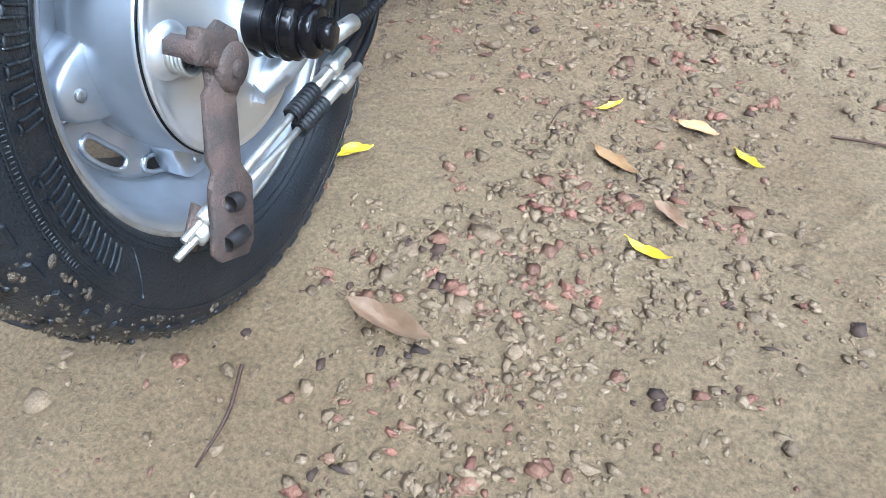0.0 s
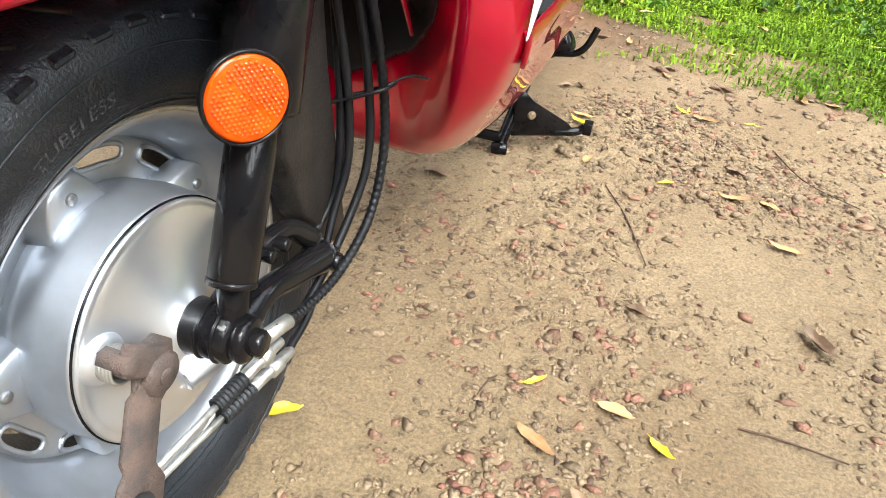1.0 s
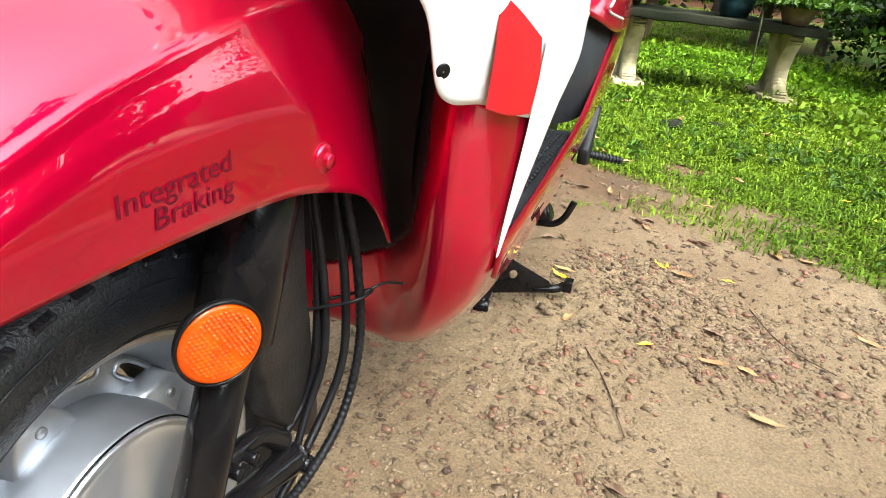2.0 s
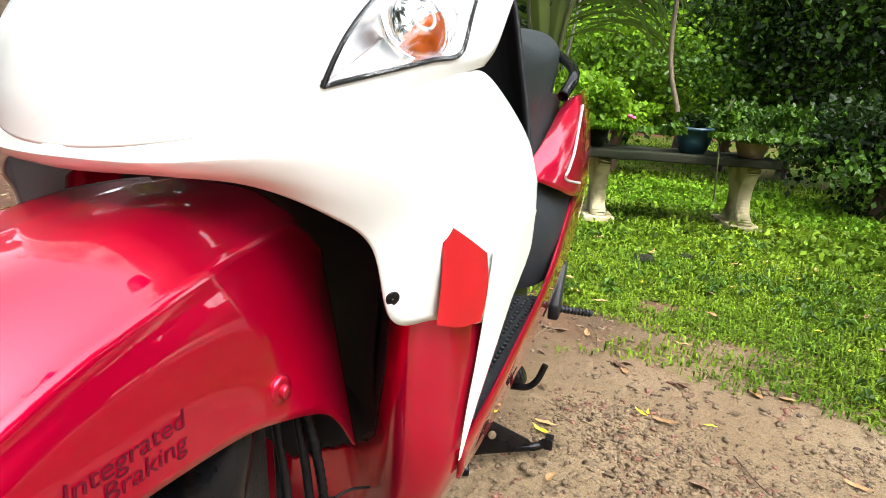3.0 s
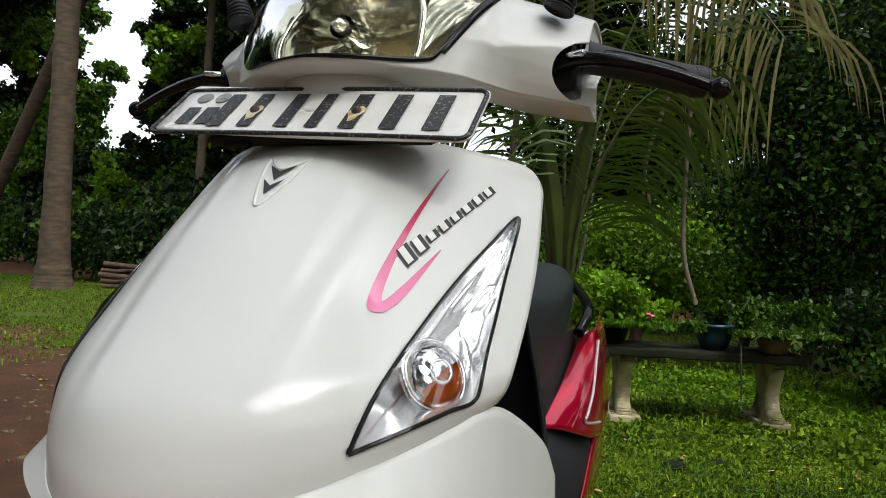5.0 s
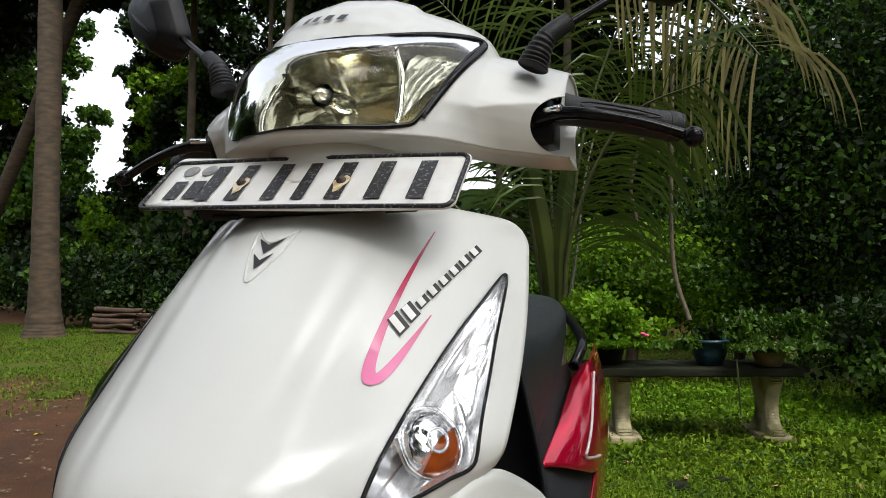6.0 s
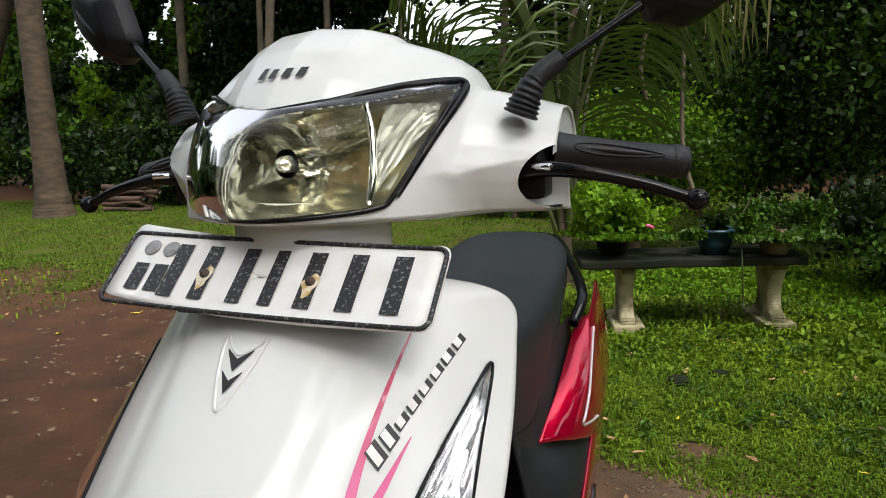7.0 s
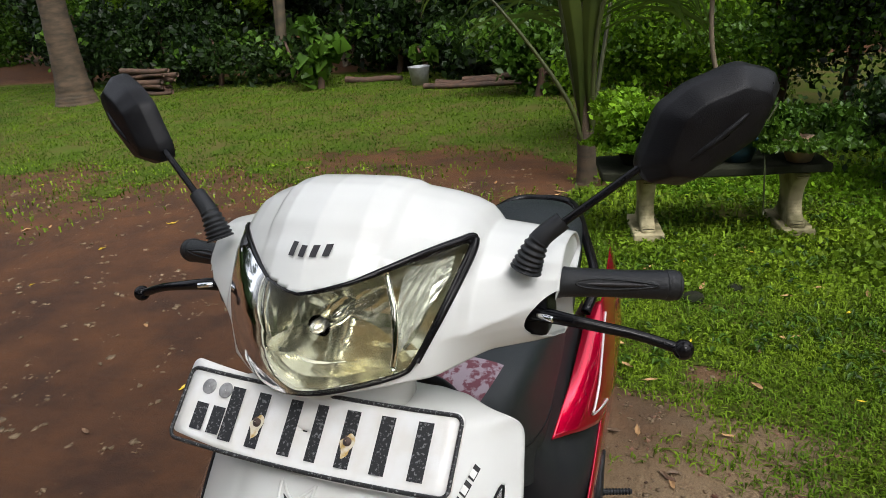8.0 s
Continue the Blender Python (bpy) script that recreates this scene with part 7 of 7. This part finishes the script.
# shrubs behind the bench in sunlit leaf colour, side ones in shaded leaf colour
shrub("light_shrub", "bright green leafy shrub behind the bench", (-0.10, 5.4, 0.80), (0.80, 0.5, 0.46), 12000, 0.046, ("leaf_light", "leaf_light", "leaf"), 301)
shrub("light_shrub", "bright green leafy shrub behind the bench", (0.75, 6.3, 0.8), (0.7, 0.5, 0.6), 8000, 0.055, ("leaf", "leaf_light"), 305)
shrub("green_shrub", "leafy green shrub at the lawn's edge", (-1.6, 7.6, 0.45), (0.7, 0.4, 0.5), 2200, 0.1, ("leaf",), 309)
shrub("dark_tree", "dense evergreen tree beside the bench in dark shaded leaf colour", (1.75, 5.1, 1.75), (0.85, 0.8, 1.55), 24000, 0.050, ("leaf_dark", "leaf_dark", "leaf"), 311)
shrub("dark_tree", "dense evergreen tree beside the bench in dark shaded leaf colour", (1.25, 6.2, 2.1), (0.9, 0.8, 1.7), 16000, 0.06, ("leaf_dark", "leaf_dark", "leaf"), 315)
shrub("dark_tree", "dense evergreen tree beside the bench in dark shaded leaf colour", (2.9, 5.2, 2.0), (1.2, 1.2, 1.9), 15000, 0.065, ("leaf_dark", "leaf_dark", "leaf"), 319)
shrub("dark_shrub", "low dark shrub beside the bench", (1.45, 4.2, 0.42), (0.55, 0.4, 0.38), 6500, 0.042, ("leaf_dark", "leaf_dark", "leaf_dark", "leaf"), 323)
merged("weed_cover", "grass", *stack(leaf_cloud((0.3, 3.06, 0.02), (0.85, 0.32, 0.035), 4200, 0.026, 327), leaf_cloud((1.25, 3.2, 0.04), (0.6, 0.45, 0.06), 4200, 0.034, 328)), "taller weeds below the bench", "weeds")
# pale leaves added in place of sunlight on the grass behind the bench
merged("weed_cover", "leaf_light", *stack(leaf_cloud((0.55, 4.35, 0.05), (0.95, 0.45, 0.06), 6500, 0.030, 331), leaf_cloud((1.15, 3.75, 0.04), (0.35, 0.3, 0.05), 1600, 0.028, 332)), "bright yellow-green low growth behind the bench", "weeds")
shrub("broadleaf_plant", "broad-leaved plant at the forest edge", (-5.0, 8.6, 0.55), (0.38, 0.3, 0.45), 130, 0.30, ("leaf",), 331)
shrub("broadleaf_plant", "broad-leaved plant at the forest edge", (-3.55, 8.95, 0.35), (0.2, 0.2, 0.25), 60, 0.24, ("leaf",), 333)
# mostly the dark leaf: the undergrowth's shade is put into its colour
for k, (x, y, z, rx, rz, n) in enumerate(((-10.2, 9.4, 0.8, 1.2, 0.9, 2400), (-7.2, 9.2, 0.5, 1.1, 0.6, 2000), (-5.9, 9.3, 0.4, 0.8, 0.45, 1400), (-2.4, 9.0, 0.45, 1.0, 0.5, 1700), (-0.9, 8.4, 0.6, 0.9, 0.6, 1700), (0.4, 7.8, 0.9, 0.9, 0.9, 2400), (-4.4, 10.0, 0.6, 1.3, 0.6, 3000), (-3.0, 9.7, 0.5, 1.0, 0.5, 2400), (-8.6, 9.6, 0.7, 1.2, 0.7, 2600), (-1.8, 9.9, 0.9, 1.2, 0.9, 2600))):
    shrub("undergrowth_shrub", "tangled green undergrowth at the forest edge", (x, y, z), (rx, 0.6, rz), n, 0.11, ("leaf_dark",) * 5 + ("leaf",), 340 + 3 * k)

# the woods beyond, one mass of foliage with gaps, and a backdrop coloured dim
clouds = []
gw = np.random.default_rng(77)
for k in range(60):
    x, y = gw.uniform(-24, 7), gw.uniform(10.3, 16.5)
    z = gw.uniform(0.6, 7.0) if k % 3 else gw.uniform(0.3, 1.2)
    if -19.3 < x * 17 / y < -13.6 and z > 2.2:
        continue
    clouds.append(leaf_cloud((x, y, z), (gw.uniform(1.2, 2.2), 1.2, gw.uniform(0.9, 1.7)), 4200, 0.17, 400 + k, 0.2))
for k in range(22):
    clouds.append(leaf_cloud((-9.5 + 0.6 * k + gw.uniform(-0.3, 0.3), gw.uniform(13.5, 15.5), (1.6, 3.2, 4.8, 6.4)[k % 4] + gw.uniform(-0.5, 0.5)), (1.5, 0.8, 1.3), 2300, 0.17, 760 + k, 0.15))
# frame of the one open gap to the sky
for k in range(13):
    z = 2.4 + 0.48 * k
    for ratio in (-12.5, -13.2, -14.0, -14.6, -15.1, -18.2, -19.3, -20.6):
        clouds.append(leaf_cloud((ratio * 14 / 17 + gw.uniform(-0.25, 0.25), 14.0 + gw.uniform(-0.6, 0.6), z + gw.uniform(-0.2, 0.2)), (0.5, 0.6, 0.55), 900, 0.16, 700 + 7 * k + int(-ratio), 0.2))
for k in range(12):
    clouds.append(leaf_cloud((-13.2 - 0.15 * k, 14.0 + gw.uniform(-0.6, 0.6), gw.uniform(2.3, 2.9)), (0.6, 0.5, 0.4), 700, 0.14, 790 + k, 0.2))
for k in range(9):
    clouds.append(leaf_cloud((-19.0 * 0.8 + 0.75 * k, 13.6 + gw.uniform(-0.5, 0.5), gw.uniform(1.0, 2.7)), (1.0, 0.7, 0.95), 2200, 0.16, 730 + k, 0.2))
# high crowns, mostly above the view, that keep skylight off the woods
for k in range(16):
    x, y = -14 + 1.25 * k + gw.uniform(-0.5, 0.5), gw.uniform(9.5, 13.5)
    if x < -8.5:
        continue
    clouds.append(leaf_cloud((x, y, gw.uniform(6.8, 8.6)), (1.7, 1.7, 0.8), 2600, 0.26, 600 + k, 0.2))
    clouds.append(leaf_cloud((x, y + 2.5, gw.uniform(5.0, 8.0)), (1.7, 1.5, 0.9), 2600, 0.22, 640 + k, 0.2))
# unseen canopy layer added over the forest edge to shade what stands below
for k in range(26):
    x, y = -13.5 + 0.68 * k + gw.uniform(-0.3, 0.3), (8.3, 10.0)[k % 2] + gw.uniform(-0.4, 0.4)
    clouds.append(leaf_cloud((x, y, gw.uniform(6.6, 7.6)), (1.5, 1.3, 0.5), 1500, 0.30, 1000 + k, 0.1))
    clouds.insert(0, leaf_cloud((x + 0.3, y + 0.8, gw.uniform(6.6, 7.6)), (1.5, 1.3, 0.5), 1500, 0.30, 1040 + k, 0.1))
# light and shade among the trees come partly from three leaf colours
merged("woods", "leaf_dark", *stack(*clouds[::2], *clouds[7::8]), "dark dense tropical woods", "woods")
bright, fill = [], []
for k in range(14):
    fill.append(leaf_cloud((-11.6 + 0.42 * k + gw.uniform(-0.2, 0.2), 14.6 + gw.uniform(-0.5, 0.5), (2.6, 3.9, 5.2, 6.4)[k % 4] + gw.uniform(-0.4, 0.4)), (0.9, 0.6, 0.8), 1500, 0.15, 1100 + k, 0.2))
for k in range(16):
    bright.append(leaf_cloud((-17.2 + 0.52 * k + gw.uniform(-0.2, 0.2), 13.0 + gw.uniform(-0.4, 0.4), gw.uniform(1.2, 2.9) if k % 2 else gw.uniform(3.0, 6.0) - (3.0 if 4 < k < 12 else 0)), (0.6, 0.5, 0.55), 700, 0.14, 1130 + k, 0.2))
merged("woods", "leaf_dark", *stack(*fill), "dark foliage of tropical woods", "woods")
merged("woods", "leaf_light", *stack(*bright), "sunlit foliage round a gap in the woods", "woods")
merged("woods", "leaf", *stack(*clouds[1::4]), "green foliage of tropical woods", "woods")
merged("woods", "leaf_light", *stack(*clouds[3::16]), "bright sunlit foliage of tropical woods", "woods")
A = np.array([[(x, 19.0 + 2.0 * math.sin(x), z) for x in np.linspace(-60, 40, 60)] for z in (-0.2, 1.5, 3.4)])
tagged(part("backdrop", grid(A), "leaf_dark"), "wall of distant woods in dark shaded leaf colour", "backdrop", kind="structure")
# unseen woods behind and beside the viewer, height and gaps set to shape light
ring = []
for k in range(42):
    a = radians(-205 + 6.0 * k)
    for z0, z1, r, n in ((0.5, 2.0, 0.9, 1700), (2.6, 4.2, 1.2, 1500), (4.8, 7.0, 1.3, 1200)):
        d = gw.uniform(9.0, 11.5)
        if (z0 > 4 and (k % 5 == 2 or k < 9)) or (z0 > 2 and k < 6 and k % 2) or (z0 > 2 and 25 < k < 38):
            continue
        ring.append(leaf_cloud((0.3 + d * math.cos(a), d * math.sin(a), gw.uniform(z0, z1)), (1.6, 1.6, r), n, 0.28, 800 + 3 * k + int(z0), 0.2))
merged("woods", "leaf_dark", *stack(*ring), "dark woods that close the garden", "woods")
A = np.array([[(0.3 + 13.5 * math.cos(radians(a)), 13.5 * math.sin(radians(a)), z * (1 + 0.18 * math.sin(a * 0.9) + 0.12 * math.sin(a * 2.3))) for a in np.linspace(-205, 35, 120)] for z in (-0.2, 2.4, 5.0)])
tagged(part("backdrop", grid(A), "leaf_dark"), "unseen wall in dark leaf colour beyond the yard, blocking low light", "backdrop", kind="structure")


# trees at the viewer's back, seen only in reflections
for k, (x, y, z, r) in enumerate(((-3.6, -5.0, 4.6, 1.9), (1.5, -6.5, 5.6, 2.2), (5.2, -2.5, 4.2, 1.9), (6.0, 2.0, 4.0, 1.8), (-7.5, -5.5, 4.5, 2.0), (-0.4, -4.2, 5.2, 1.5))):
    t = thing("shade_tree", "broad shade tree beside the yard", "tree", "shade trees round the yard")
    part("trunk", tube([(x, y, -0.05), (x + 0.1, y, z * 0.5), (x - 0.1, y, z)], [0.2, 0.15, 0.08], 12, 20), "bark", t)
    crown(t, ("leaf_dark", "leaf"), (x, y, z + 0.6), (r, r, r * 0.8), 5200, 0.22, 500 + 3 * k, 0.3)


# wide thin crown over the yard, from a trunk beyond the viewer's side
t = thing("shade_tree", "broad shade tree spreading over the yard", "tree", "shade trees round the yard")
part("trunk", tube([(4.6, -3.6, -0.05), (4.4, -3.5, 2.6), (3.2, -3.0, 4.6), (1.4, -2.4, 5.6)], [0.2, 0.16, 0.11, 0.05], 12, 30), "bark", t)
for k, (x, y, z, rx, ry) in enumerate(((0.3, -2.0, 5.4, 2.2, 1.5), (-1.9, -2.6, 5.2, 1.5, 1.4), (2.6, -0.8, 5.6, 1.6, 1.5), (-0.6, 0.4, 6.2, 1.9, 1.0))):
    merged("crown", "leaf_dark", *leaf_cloud((x, y, z), (rx, ry, 0.5), 950, 0.30, 900 + k, 0.1), "", "", "stuff", t)


# ---- things at the forest edge ----
lg = random.Random(19)
PILE = [(-7.95 + lg.uniform(-0.12, 0.12), 8.35 + 0.09 * (k % 3), 0.05 + 0.085 * (k // 3), lg.uniform(0.7, 1.0), lg.uniform(-14, 14)) for k in range(13)]
for k, (x, y, z, L, a) in enumerate(PILE + [(-2.55, 8.3, 0.05, 1.5, -8), (-2.2, 8.5, 0.11, 1.2, 10), (-2.7, 8.45, 0.06, 1.0, -16), (-4.4, 9.1, 0.05, 0.9, 5)]):
    d = np.array((math.cos(radians(a)), math.sin(radians(a)) * 0.4, 0.03 * math.sin(k))) * L / 2
    c = np.array((x, y, z))
    r = lg.uniform(0.032, 0.058)
    tagged(part("log", tube([c - d, c - d * 0.3 + (0, 0, lg.uniform(-0.02, 0.02)), c + d * 0.4 + (0, 0, lg.uniform(-0.02, 0.03)), c + d], [r, r * 0.92, r * 0.9, r * 0.7], 12, 18), "wood"), "weathered dark log lying in a pile" if k < 13 else "weathered dark log lying at the forest edge", "log", "logs at the forest edge")
bk = tagged(part("tin_bucket", spin([(0, 0.0005), (0, 0.11), (0.24, 0.145), (0.25, 0.152), (0.25, 0.14), (0.05, 0.1), (0.05, 0.0005)], 24, (0, 0, 0), "z"), "tin"), "dull grey tin bucket on the ground", "bucket")
bk.matrix_world = Matrix.Translation((-3.5, 8.7, 0.0))
for x, y, s in ((0.30, 2.62, 0.05), (0.46, 2.75, 0.035)):
    bm = bmesh.new()
    bmesh.ops.create_icosphere(bm, subdivisions=2, radius=s)
    for v in bm.verts:
        v.co *= 1 + 0.25 * noise.noise(v.co * 30)
        v.co.z *= 0.5
    o = tagged(part("stone", bm, "slab"), "dark stone lying in the grass", "stone")
    o.matrix_world = Matrix.Translation((x, y, 0.012))
